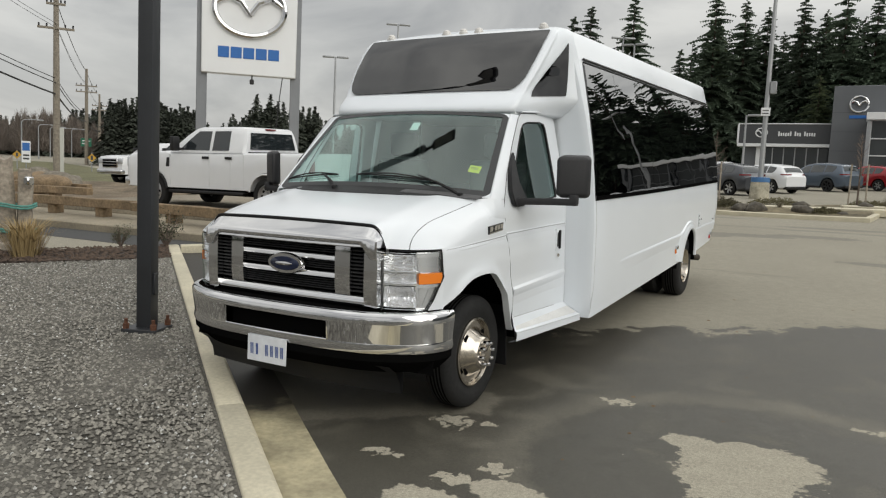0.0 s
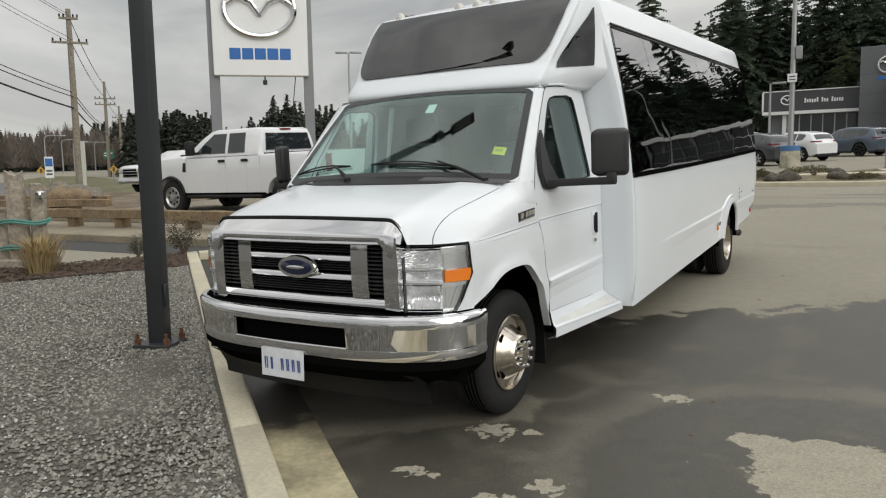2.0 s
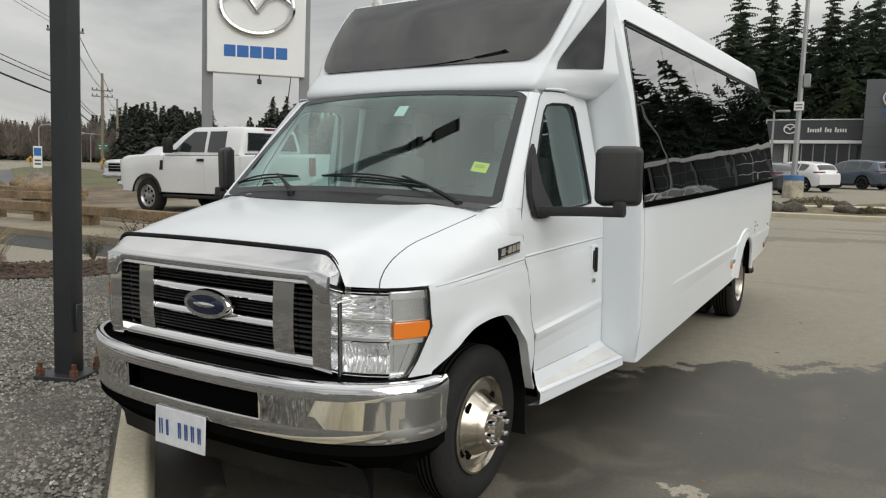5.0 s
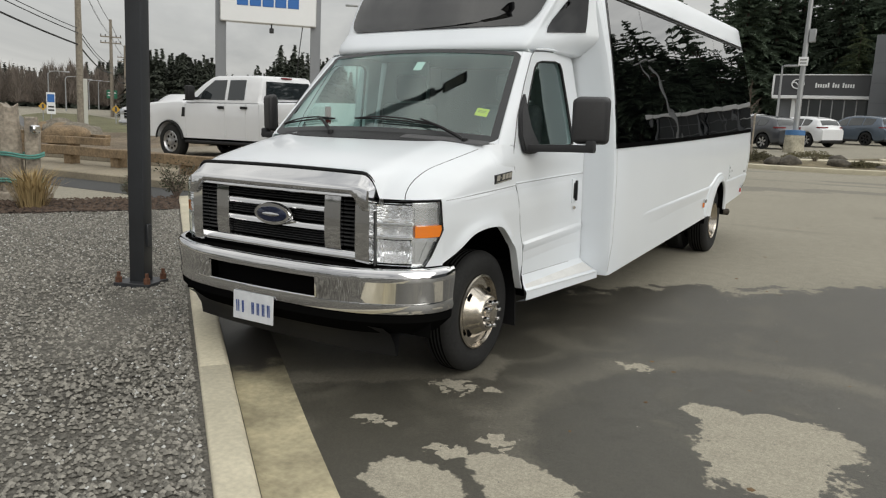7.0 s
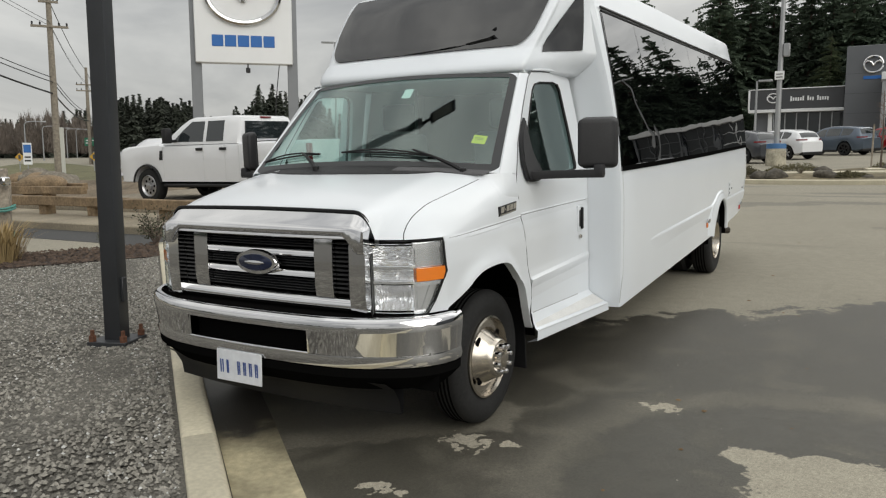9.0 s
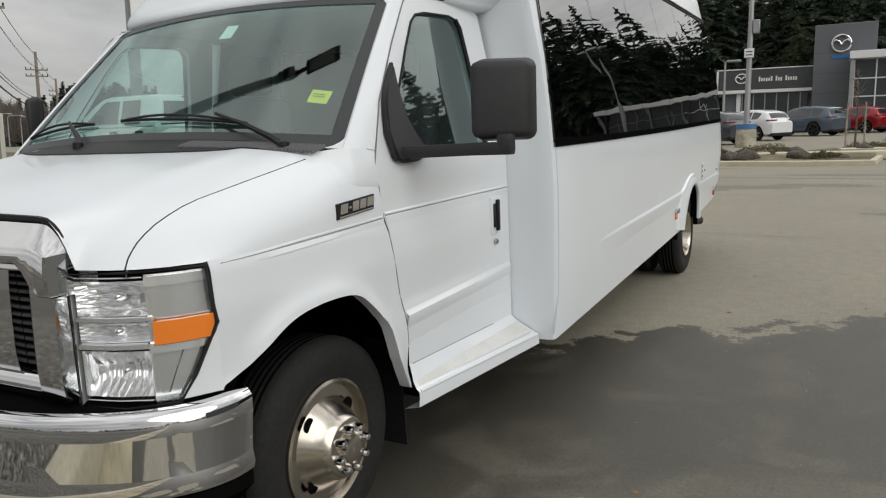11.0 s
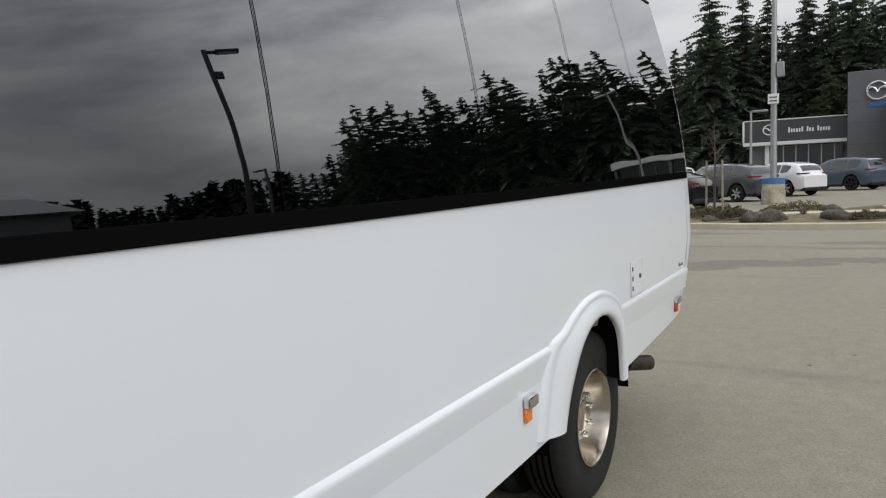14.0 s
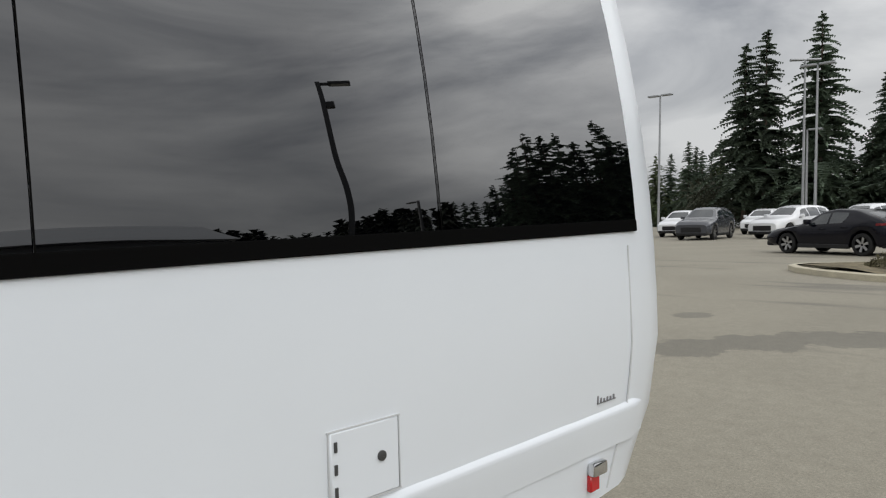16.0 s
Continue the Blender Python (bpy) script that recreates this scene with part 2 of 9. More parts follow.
def window_glass(name, tint, ior, wave, ws):
    """Dark or clear glass with slightly wavy reflections."""
    m = make(name, tint, 0.008, ior=ior, spec=0.5)
    co = m.node_tree.nodes.new("ShaderNodeTexCoord")
    mp2 = m.node_tree.nodes.new("ShaderNodeMapping")
    mp2.inputs["Scale"].default_value = (1, 0.6, 1.6)
    n = node(m, "ShaderNodeTexNoise", Scale=ws, Detail=1.0)
    bp = node(m, "ShaderNodeBump", Strength=wave, Distance=0.05)
    k = m.node_tree.links
    k.new(co.outputs["Object"], mp2.inputs["Vector"])
    k.new(mp2.outputs["Vector"], n.inputs["Vector"])
    k.new(n.outputs["Fac"], bp.inputs["Height"])
    k.new(bp.outputs["Normal"], m.node_tree.nodes["Principled BSDF"].inputs["Normal"])
    return m


TINT = window_glass("privacy_glass", (0.0003, 0.0003, 0.0006), 2.4, 0.045, 2.6)
TINT_FRONT = window_glass("smoked_front_glass", (0.002, 0.002, 0.0025), 1.80, 0.02, 2.0)
CAR_GLASS = make("car_glass", (0.02, 0.025, 0.028), 0.02, ior=1.7)


def clear_glass(name, tint, keep):
    """A thin pane: mostly see-through, with a mirror's share of gloss at low angles."""
    m = bpy.data.materials.new(name)
    m.use_nodes = True
    nt = m.node_tree
    nt.nodes.remove(nt.nodes["Principled BSDF"])
    tr = nt.nodes.new("ShaderNodeBsdfTransparent")
    tr.inputs["Color"].default_value = (*tint, 1)
    gl = nt.nodes.new("ShaderNodeBsdfGlossy")
    gl.inputs["Roughness"].default_value = 0.01
    gl.inputs["Color"].default_value = (0.87, 1.0, 0.97, 1)
    lw = nt.nodes.new("ShaderNodeLayerWeight")
    lw.inputs["Blend"].default_value = 0.5
    pw = nt.nodes.new("ShaderNodeMath")
    pw.operation = "POWER"
    pw.inputs[1].default_value = 4.5
    nt.links.new(lw.outputs["Facing"], pw.inputs[0])
    f0 = ((keep - 1) / (keep + 1)) ** 2
    fr = nt.nodes.new("ShaderNodeMath")
    fr.operation = "MULTIPLY_ADD"
    fr.inputs[1].default_value, fr.inputs[2].default_value = 1 - f0, f0
    nt.links.new(pw.outputs[0], fr.inputs[0])
    mx = nt.nodes.new("ShaderNodeMixShader")
    nt.links.new(fr.outputs[0], mx.inputs["Fac"])
    nt.links.new(tr.outputs["BSDF"], mx.inputs[1])
    nt.links.new(gl.outputs["BSDF"], mx.inputs[2])
    nt.links.new(mx.outputs["Shader"], nt.nodes["Material Output"].inputs["Surface"])
    return m


WINDSHIELD = clear_glass("windscreen_glass", (0.66, 0.90, 0.85), 2.35)
SIDE_GLASS = clear_glass("door_glass", (0.62, 0.74, 0.72), 2.15)

# ---- ground ----


def up_at(x, y, rz=0.0, z=0.0):
    """A level pose standing on the lot at its (x, y)."""
    p = LOT @ Vector((x, y, z))
    return pose(p.x, p.y, p.z, 0, 0, rz)


def on_lot(x, y, rz=0.0, z=0.0):
    """A pose that lies in the lot's slope."""
    return LOT @ pose(x, y, z, 0, 0, rz)


KU, KN = Vector((-0.791, 0.611, 0)), Vector((0.611, 0.791, 0))   # along the kerb; from the gravel towards the tarmac
K0 = Vector((0.784, -1.062, 0))


def kerb_pt(s, n, z=0.0):
    p = K0 + KU * s + KN * n
    return Vector((p.x, p.y, z))


def asphalt():
    m = make("asphalt", (0.2, 0.2, 0.2), 0.8)
    nt = m.node_tree
    k, b = nt.links, nt.nodes["Principled BSDF"]
    co = nt.nodes.new("ShaderNodeTexCoord")
    P = co.outputs["Object"]

    def noise(scale, detail=5, dist=0.0):
        n = nt.nodes.new("ShaderNodeTexNoise")
        n.inputs["Scale"].default_value, n.inputs["Detail"].default_value, n.inputs["Distortion"].default_value = scale, detail, dist
        k.new(P, n.inputs["Vector"])
        return n.outputs["Fac"]

    def math2(op, a, c):
        n = nt.nodes.new("ShaderNodeMath")
        n.operation = op
        for i, v in enumerate((a, c)):
            if isinstance(v, (int, float)):
                n.inputs[i].default_value = v
            else:
                k.new(v, n.inputs[i])
        return n.outputs[0]

    def step(v, a, c):
        n = nt.nodes.new("ShaderNodeMapRange")
        n.interpolation_type = "SMOOTHSTEP"
        n.inputs["From Min"].default_value, n.inputs["From Max"].default_value = a, c
        k.new(v, n.inputs["Value"])
        return n.outputs["Result"]

    sp = nt.nodes.new("ShaderNodeSeparateXYZ")
    k.new(P, sp.inputs[0])
    X, Y = sp.outputs["X"], sp.outputs["Y"]
    mid, fine, big = noise(2.1, 9, 0.9), noise(9, 6), noise(0.35, 5, 0.4)
    wob = math2("ADD", math2("MULTIPLY", math2("SUBTRACT", mid, 0.5), 1.9), math2("MULTIPLY", math2("SUBTRACT", fine, 0.5), 1.3))
    wob = math2("ADD", wob, math2("MULTIPLY", math2("SUBTRACT", noise(34, 5), 0.5), 0.55))
    # the wet half of the lot ends along a ragged line
    edge = math2("SUBTRACT", math2("ADD", math2("MULTIPLY", X, 0.72), 2.85), Y)
    wet = step(math2("ADD", edge, math2("MULTIPLY", wob, 0.8)), -0.05, 0.09)
    # dried islands in it
    small = math2("MULTIPLY", math2("SUBTRACT", noise(15, 9, 0.6), 0.5), 5.0)
    dry = None
    for cx, cy, rx, ry in DRY:
        dx = math2("DIVIDE", math2("SUBTRACT", X, cx), rx)
        dy = math2("DIVIDE", math2("SUBTRACT", Y, cy), ry)
        r = math2("SQRT", math2("ADD", math2("MULTIPLY", dx, dx), math2("MULTIPLY", dy, dy)), 0)
        d = step(math2("ADD", r, small if rx < 0.12 else math2("ADD", math2("MULTIPLY", wob, 0.7), math2("MULTIPLY", small, 0.12))), 1.08, 0.97)
        dry = d if dry is None else math2("MAXIMUM", dry, d)
    silt = dry
    # dry under the bus, held darker inwards so the colour carries its shade
    lee = math2("MINIMUM", math2("SUBTRACT", 1.02, X), math2("ADD", math2("SUBTRACT", Y, math2("MULTIPLY", X, 0.87)), 0.12))
    lee = math2("MINIMUM", lee, math2("SUBTRACT", 1.15, Y))
    rim = math2("ADD", lee, math2("MULTIPLY", wob, 0.16))
    dry = math2("MAXIMUM", dry, math2("MULTIPLY", step(rim, -0.03, 0.04), math2("SUBTRACT", 1.0, math2("MULTIPLY", step(rim, 0.14, 0.42), 0.85))))
    # tone the dry strip down to paint in the shade beneath the bumper
    dry = math2("MAXIMUM", silt, math2("MULTIPLY", dry, 0.38))
    wet = math2("MULTIPLY", wet, math2("SUBTRACT", 1.0, dry))
    # half-dried tide mark round the large patch and mottling
    tx, ty = math2("SUBTRACT", X, 2.6), math2("SUBTRACT", Y, 0.65)
    tr = math2("ADD", math2("SQRT", math2("ADD", math2("MULTIPLY", tx, tx), math2("MULTIPLY", ty, ty)), 0), math2("MULTIPLY", wob, 0.16))
    tide = math2("MULTIPLY", step(tr, 1.10, 1.20), step(tr, 1.50, 1.24))
    soak = math2("MULTIPLY", step(tr, 0.50, 0.66), step(tr, 1.14, 1.02))
    wet = math2("MULTIPLY", wet, math2("SUBTRACT", 1.0, math2("MULTIPLY", tide, 0.22)))
    mott = math2("MULTIPLY", step(math2("ADD", mid, math2("MULTIPLY", fine, 0.4)), 0.50, 0.72), 0.20)
    wet = math2("MULTIPLY", wet, math2("ADD", math2("ADD", 0.80, mott), math2("MULTIPLY", soak, 0.10)))
    # damp streaks farther off
    st = nt.nodes.new("ShaderNodeMapping")
    st.inputs["Scale"].default_value = (0.10, 0.5, 1)
    st.inputs["Rotation"].default_value = (0, 0, 0.25)
    k.new(P, st.inputs["Vector"])
    sn = nt.nodes.new("ShaderNodeTexNoise")
    sn.inputs["Scale"].default_value, sn.inputs["Detail"].default_value = 1.4, 4
    k.new(st.outputs["Vector"], sn.inputs["Vector"])
    damp = math2("MULTIPLY", step(sn.outputs["Fac"], 0.60, 0.68), 0.55)
    for cx, cy, rx, ry in DAMP:
        dx = math2("DIVIDE", math2("SUBTRACT", X, cx), rx)
        dy = math2("DIVIDE", math2("SUBTRACT", Y, cy), ry)
        r = math2("SQRT", math2("ADD", math2("MULTIPLY", dx, dx), math2("MULTIPLY", dy, dy)), 0)
        damp = math2("MAXIMUM", damp, math2("MULTIPLY", step(math2("ADD", r, math2("MULTIPLY", wob, 0.5)), 1.1, 0.92), 0.5))
    wet = math2("MAXIMUM", wet, damp)
    mx = nt.nodes.new("ShaderNodeMix")
    mx.data_type = "RGBA"
    mx.inputs["A"].default_value = (0.264, 0.243, 0.192, 1)
    mx.inputs["B"].default_value = (0.064, 0.059, 0.046, 1)
    k.new(wet, mx.inputs["Factor"])
    tone = math2("ADD", 0.62, math2("ADD", math2("MULTIPLY", big, 0.38), math2("MULTIPLY", fine, 0.38)))
    grit = noise(160, 3)
    tone = math2("MULTIPLY", tone, math2("ADD", 0.30, math2("MULTIPLY", grit, 1.40)))
    tone = math2("MULTIPLY", tone, math2("ADD", 0.55, math2("MULTIPLY", noise(55, 4), 0.90)))
    # pale silt left where puddles dried
    tone = math2("MULTIPLY", tone, math2("ADD", 1.0, math2("MULTIPLY", silt, 0.28)))
    vm = nt.nodes.new("ShaderNodeVectorMath")
    vm.operation = "SCALE"
    k.new(mx.outputs["Result"], vm.inputs[0])
    k.new(tone, vm.inputs["Scale"])
    k.new(vm.outputs["Vector"], b.inputs["Base Color"])
    k.new(math2("SUBTRACT", 0.88, math2("MULTIPLY", wet, 0.36)), b.inputs["Roughness"])
    bp = nt.nodes.new("ShaderNodeBump")
    bp.inputs["Strength"].default_value, bp.inputs["Distance"].default_value = 0.35, 0.004
    k.new(math2("ADD", grit, math2("MULTIPLY", noise(420, 2), 0.6)), bp.inputs["Height"])
    k.new(bp.outputs["Normal"], b.inputs["Normal"])
    return m


# dried patches on the wet tarmac: centre and reach
DRY = [(2.58, 0.85, 0.36, 0.28), (2.27, 0.98, 0.17, 0.12), (2.60, 0.52, 0.30, 0.36), (2.74, 0.90, 0.2, 0.2), (1.60, -0.16, 0.22, 0.12), (1.36, -0.48, 0.26, 0.18), (1.76, -0.26, 0.25, 0.18), (0.826, -0.074, 0.09, 0.045), (1.336, -0.166, 0.08, 0.055), (1.479, 0.032, 0.08, 0.06), (0.92, 0.55, 0.10, 0.08), (1.68, 1.46, 0.08, 0.05), (1.134, 0.603, 0.05, 0.035), (3.9, 1.75, 0.7, 0.10)]
DAMP = [(-1.2, 12.5, 0.42, 0.6), (-0.75, 13.2, 0.5, 0.55), (-0.2, 13.9, 0.6, 0.5), (0.7, 14.4, 0.9, 0.4), (2.0, 14.9, 1.0, 0.35), (-2.3, 14.85, 0.25, 0.3), (2.4, 17.5, 1.4, 0.3), (3.4, 10.5, 0.8, 0.25)]
ASPHALT = asphalt()
CONCRETE = make("kerb_concrete", (0.53, 0.485, 0.37), 0.85, grain=0.10, scale=40, stain=0.12, stain_scale=2.5, bump=0.25, bump_scale=120)
GUTTER = make("stained_gutter_concrete", (0.35, 0.31, 0.205), 0.6, grain=0.15, scale=30, stain=0.65, stain_scale=2.3, bump=0.2, bump_scale=90)
GRAVEL = make("gravel_bed", (0.120, 0.112, 0.096), 0.95, grain=0.5, scale=55, stain=0.2, stain_scale=2, bump=1.0, bump_scale=70)
STONE_BIT = make("gravel_stone", (0.285, 0.270, 0.236), 0.85, vary=0.8, grain=0.2, scale=60)
PALE_BIT = make("pale_gravel_stone", (0.50, 0.50, 0.48), 0.8, vary=0.3, grain=0.1, scale=60)
MULCH = make("bark_mulch", (0.045, 0.030, 0.022), 0.95, grain=0.5, scale=30, stain=0.3, stain_scale=2, bump=1.0, bump_scale=40)
SOIL = make("dry_soil", (0.16, 0.125, 0.085), 0.95, grain=0.4, scale=20, stain=0.4, stain_scale=1.2, bump=0.9, bump_scale=25)
GRASS = make("verge_grass", (0.125, 0.12, 0.06), 0.95, grain=0.3, scale=12, stain=0.35, stain_scale=0.6, bump=0.8, bump_scale=20)
WOOD_OLD = make("weathered_timber", (0.21, 0.15, 0.09), 0.85, grain=0.3, scale=18, stain=0.3, stain_scale=2, bump=0.4, bump_scale=40)
WOOD_GREY = make("grey_driftwood", (0.30, 0.26, 0.21), 0.85, grain=0.3, scale=20, stain=0.25, stain_scale=3, bump=0.5, bump_scale=35)

# the gutter turns darker from under the bus onwards
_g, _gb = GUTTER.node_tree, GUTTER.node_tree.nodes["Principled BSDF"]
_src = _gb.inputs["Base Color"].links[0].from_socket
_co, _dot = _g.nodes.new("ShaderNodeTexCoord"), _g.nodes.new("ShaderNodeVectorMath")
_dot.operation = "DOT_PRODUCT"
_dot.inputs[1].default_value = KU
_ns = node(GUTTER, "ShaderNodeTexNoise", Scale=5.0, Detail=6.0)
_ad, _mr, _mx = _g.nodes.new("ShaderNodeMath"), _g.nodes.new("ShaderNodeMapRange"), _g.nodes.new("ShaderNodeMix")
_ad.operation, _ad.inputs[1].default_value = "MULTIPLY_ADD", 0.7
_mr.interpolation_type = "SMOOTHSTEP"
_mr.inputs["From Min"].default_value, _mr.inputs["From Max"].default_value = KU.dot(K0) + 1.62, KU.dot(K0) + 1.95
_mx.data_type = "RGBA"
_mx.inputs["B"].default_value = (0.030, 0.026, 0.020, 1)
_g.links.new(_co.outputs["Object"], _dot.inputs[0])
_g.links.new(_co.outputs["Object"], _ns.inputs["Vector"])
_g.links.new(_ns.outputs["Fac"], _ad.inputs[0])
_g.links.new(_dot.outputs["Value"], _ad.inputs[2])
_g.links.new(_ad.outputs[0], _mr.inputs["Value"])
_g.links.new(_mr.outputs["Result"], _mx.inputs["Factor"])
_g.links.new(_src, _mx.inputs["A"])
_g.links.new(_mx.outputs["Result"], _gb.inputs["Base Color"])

# one sheet out to the horizon; it levels off far away
bm = bmesh.new()
steps = [-900, -400, -200, -120, -80, -60, -40, -20, 0, 20, 40, 60, 80, 100, 130, 200, 400, 900]


def far_lift(x, y):
    z = 0.0
    if y > 90:
        z -= (y - 90) * SLOPE_Y
    if y < -40:
        z += (-40 - y) * SLOPE_Y
    if x > 90:
        z -= (x - 90) * SLOPE_X
    if x < -90:
        z += (-90 - x) * SLOPE_X
    return z


grid(bm, [[(x, y, far_lift(x, y)) for x in steps] for y in steps])
solid("ground", bm, ASPHALT, LOT, "damp grey tarmac lot with wet and dried patches", "ground", kind="structure")

# kerb, gutter and gravel bed
S0, S1 = -14.0, 9.47
PROF = [(0.0, -0.1), (0.0, 0.118), (0.012, 0.13), (0.145, 0.13), (0.165, 0.115), (0.185, 0.0), (0.19, -0.1)]


def kerb_run(bm, p0, p1, prof=PROF):
    a, b = Vector(p0), Vector(p1)
    d = (b - a).normalized()
    n = Vector((d.y, -d.x, 0))
    vs = grid(bm, [[p + n * u + Vector((0, 0, v)) for u, v in prof] for p in (a, b)], close=True)
    bm.faces.new(vs[0][::-1])
    bm.faces.new(vs[1])


kerb = thing("kerb", LOT.copy(), "pale concrete kerb along the gravel bed", "kerb")
kerb["kind"] = "structure"
seg = 3.05
s = S0
while s < S1 - 0.01:
    e = min(s + seg, S1)
    bm = bmesh.new()
    kerb_run(bm, kerb_pt(s + 0.004, 0), kerb_pt(e - 0.004, 0))
    bmesh.ops.bevel(bm, geom=[ed for ed in bm.edges if abs((ed.verts[0].co - ed.verts[1].co).normalized().z) < 0.2], offset=0.006, segments=1, affect="EDGES")
    part("kerb_stone", bm, CONCRETE, kerb)
    s = e
for a, b in ((0.0, 3.0), (3.0, 6.5)):
    bm = bmesh.new()
    kerb_run(bm, kerb_pt(S1 + 0.004, a + 0.19), kerb_pt(S1 + 0.004, b + 0.186))
    part("kerb_stone", bm, CONCRETE, kerb)
bm = bmesh.new()
vs = []
for i in range(40):
    t = lerp(S0, S1, i / 39)
    vs.append([kerb_pt(t, 0.187, 0.012), kerb_pt(t, 0.30, 0.004), kerb_pt(t, 0.49 + 0.01 * math.sin(i), 0.006)])
grid(bm, vs)
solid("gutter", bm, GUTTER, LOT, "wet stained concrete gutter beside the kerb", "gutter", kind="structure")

bm = bmesh.new()
rows = []
for i in range(60):
    t = lerp(S0, 8.15, i / 59)
    row = []
    for j in range(40):
        n = -lerp(0.0, 9.0, (j / 39) ** 1.6)
        far = 0.35 * math.sin(n * 1.3) if i == 59 else 0
        h = 0.112 + 0.02 * noise.noise(Vector((t * 1.3, n * 1.3, 0))) * min(1, -n * 3)
        row.append(kerb_pt(t + far, n, h))
    rows.append(row)
grid(bm, rows)
solid("gravel_bed", bm, GRAVEL, LOT, "bed of dark crushed gravel with pale chips", "gravel bed", kind="structure")

# loose stones over the bed, thickest by the kerb
def stones(name, count, mat, size, seed, label):
    rnd = random.Random(seed)
    verts, faces = [], []
    for _ in range(count):
        t = rnd.uniform(-3.2, 7.9)
        n = -0.03 - 4.6 * rnd.random() ** 1.35
        c = kerb_pt(t, n, 0.118)
        r = size * rnd.uniform(0.5, 1.35)
        h = r * rnd.uniform(0.5, 0.9)
        a0 = rnd.random() * 6.28
        o = len(verts)
        for k in range(5):
            a = a0 + k * 1.2566 + rnd.uniform(-0.25, 0.25)
            q = r * rnd.uniform(0.75, 1.15)
            verts.append((c.x + q * math.cos(a), c.y + q * math.sin(a), c.z - 0.004 + h * rnd.uniform(0.1, 0.45)))
        verts.append((c.x + rnd.uniform(-.3, .3) * r, c.y + rnd.uniform(-.3, .3) * r, c.z + h))
        for k in range(5):
            faces.append((o + k, o + (k + 1) % 5, o + 5))
    me = bpy.data.meshes.new(name)
    me.from_pydata(verts, [], faces)
    me.materials.append(mat)
    ob = new(name, me)
    ob.matrix_world = LOT
    tagged(ob, label, "gravel", kind="stuff")


stones("gravel", 64000, STONE_BIT, 0.0130, 3, "crushed dark grey gravel")
stones("pale_gravel", 4200, PALE_BIT, 0.010, 4, "pale chips among the gravel")


# grit and dead leaves strewn over the tarmac
def strewn(name, count, size, mat, seed, label, cat, flat):
    rnd = random.Random(seed)
    V, F = [], []
    for _ in range(count):
        x, y = rnd.uniform(1.3, 6.5), rnd.uniform(-2.0, 9.0)
        if abs(x) < 1.25 and y > 0:
            continue
        r, a = size * rnd.uniform(0.4, 1.3), rnd.random() * 6.28
        o = len(V)
        for k in range(5):
            c = a + k * 1.2566
            V.append((x + r * math.cos(c) * rnd.uniform(0.6, 1.1), y + r * math.sin(c) * rnd.uniform(0.6, 1.1), 0.001 + r * flat * rnd.random()))
        V.append((x, y, 0.002 + r * flat * 1.4))
        F += [(o + k, o + (k + 1) % 5, o + 5) for k in range(5)]
    ob = raw_mesh(name, V, F, mat)
    ob.matrix_world = LOT
    tagged(ob, label, cat, kind="stuff")


def raw_mesh(name, V, F, mat):
    me = bpy.data.meshes.new(name)
    me.from_pydata(V, [], F)
    me.materials.append(mat)
    return new(name, me)


strewn("grit", 420, 0.005, STONE_BIT, 31, "loose grey grit on the tarmac", "grit", 0.5)
strewn("dead_leaves", 60, 0.018, make("dead_leaf", (0.16, 0.10, 0.05), 0.9, vary=0.4), 32, "scraps of dead leaves on the tarmac", "leaves", 0.15)

# ---- the shuttle bus (its own axes: x to the driver's side, y back from the bumper, z up) ----
SEAM = make("paint_seam", (0.58, 0.59, 0.60), 0.6)
DOOR_GAP = make("door_gap_shadow", (0.16, 0.16, 0.165), 0.7)
bus = thing("shuttle_bus", LOT.copy(), "long white shuttle bus with chrome grille and black tinted windows", "bus")
RW_Y, RW_Z, RW_R = 5.70, 0.39, 0.39       # rear wheel opening


def body_bottom(y):
    z = lerp(0.365, 0.535, (y - 2.2) / 4.95)
    if abs(y - RW_Y) < RW_R:
        z = max(z, RW_Z + 0.45 * math.sqrt(1 - ((y - RW_Y) / RW_R) ** 2))
    return z


SIDE = [(0.0, 1.135), (0.10, 1.165), (0.40, 1.19), (0.75, 1.20), (1.10, 1.20), (1.29, 1.19), (1.50, 1.172), (1.70, 1.145), (1.95, 1.097), (2.20, 1.034), (2.36, 0.990), (2.52, 0.945), (2.60, 0.925)]


def side_x(z):
    """The flank's half-width at a height."""
    return smooth1(z - 0.0, SIDE)


def flank(y, z):
    """The flank's half-width, drawn in low down towards the tail."""
    return side_x(z) - 0.042 * min(1.0, max(0.0, (y - 6.0) / 1.3)) * min(1.0, max(0.0, (0.98 - z) / 0.40))


def body_ring(y, k=1.0, drop=0.0):
    zb = body_bottom(y)
    pts = [(0.0, zb), (0.7 * k, zb)]
    for t in (0, 0.12, 0.3, 0.6, 0.8, 1.0):
        z = lerp(zb, 1.29, t)
        pts.append((flank(y, z) * k, z))
    for z in (1.45, 1.7, 1.95, 2.2, 2.36, 2.48, 2.55):
        pts.append((side_x(z) * k, z - drop * (z - 1.29)))
    rise = 0.030 * max(0.0, (y - 2.3) / 5.2)
    for x, z in ((0.924, 2.578), (0.910, 2.594), (0.88, 2.606), (0.70, 2.628), (0.40, 2.642), (0.0, 2.65)):
        pts.append((x * k, z + rise - drop * (z - 1.29)))
    # the tail tucks under below the crease
    tuck = max(0.0, (y - 7.05) / 0.6)
    ring = [(x, y - tuck * 0.62 * max(0.0, 0.82 - z), z) for x, z in pts]
    return ring + [(-x, yy, z) for x, yy, z in reversed(ring[1:-1])]


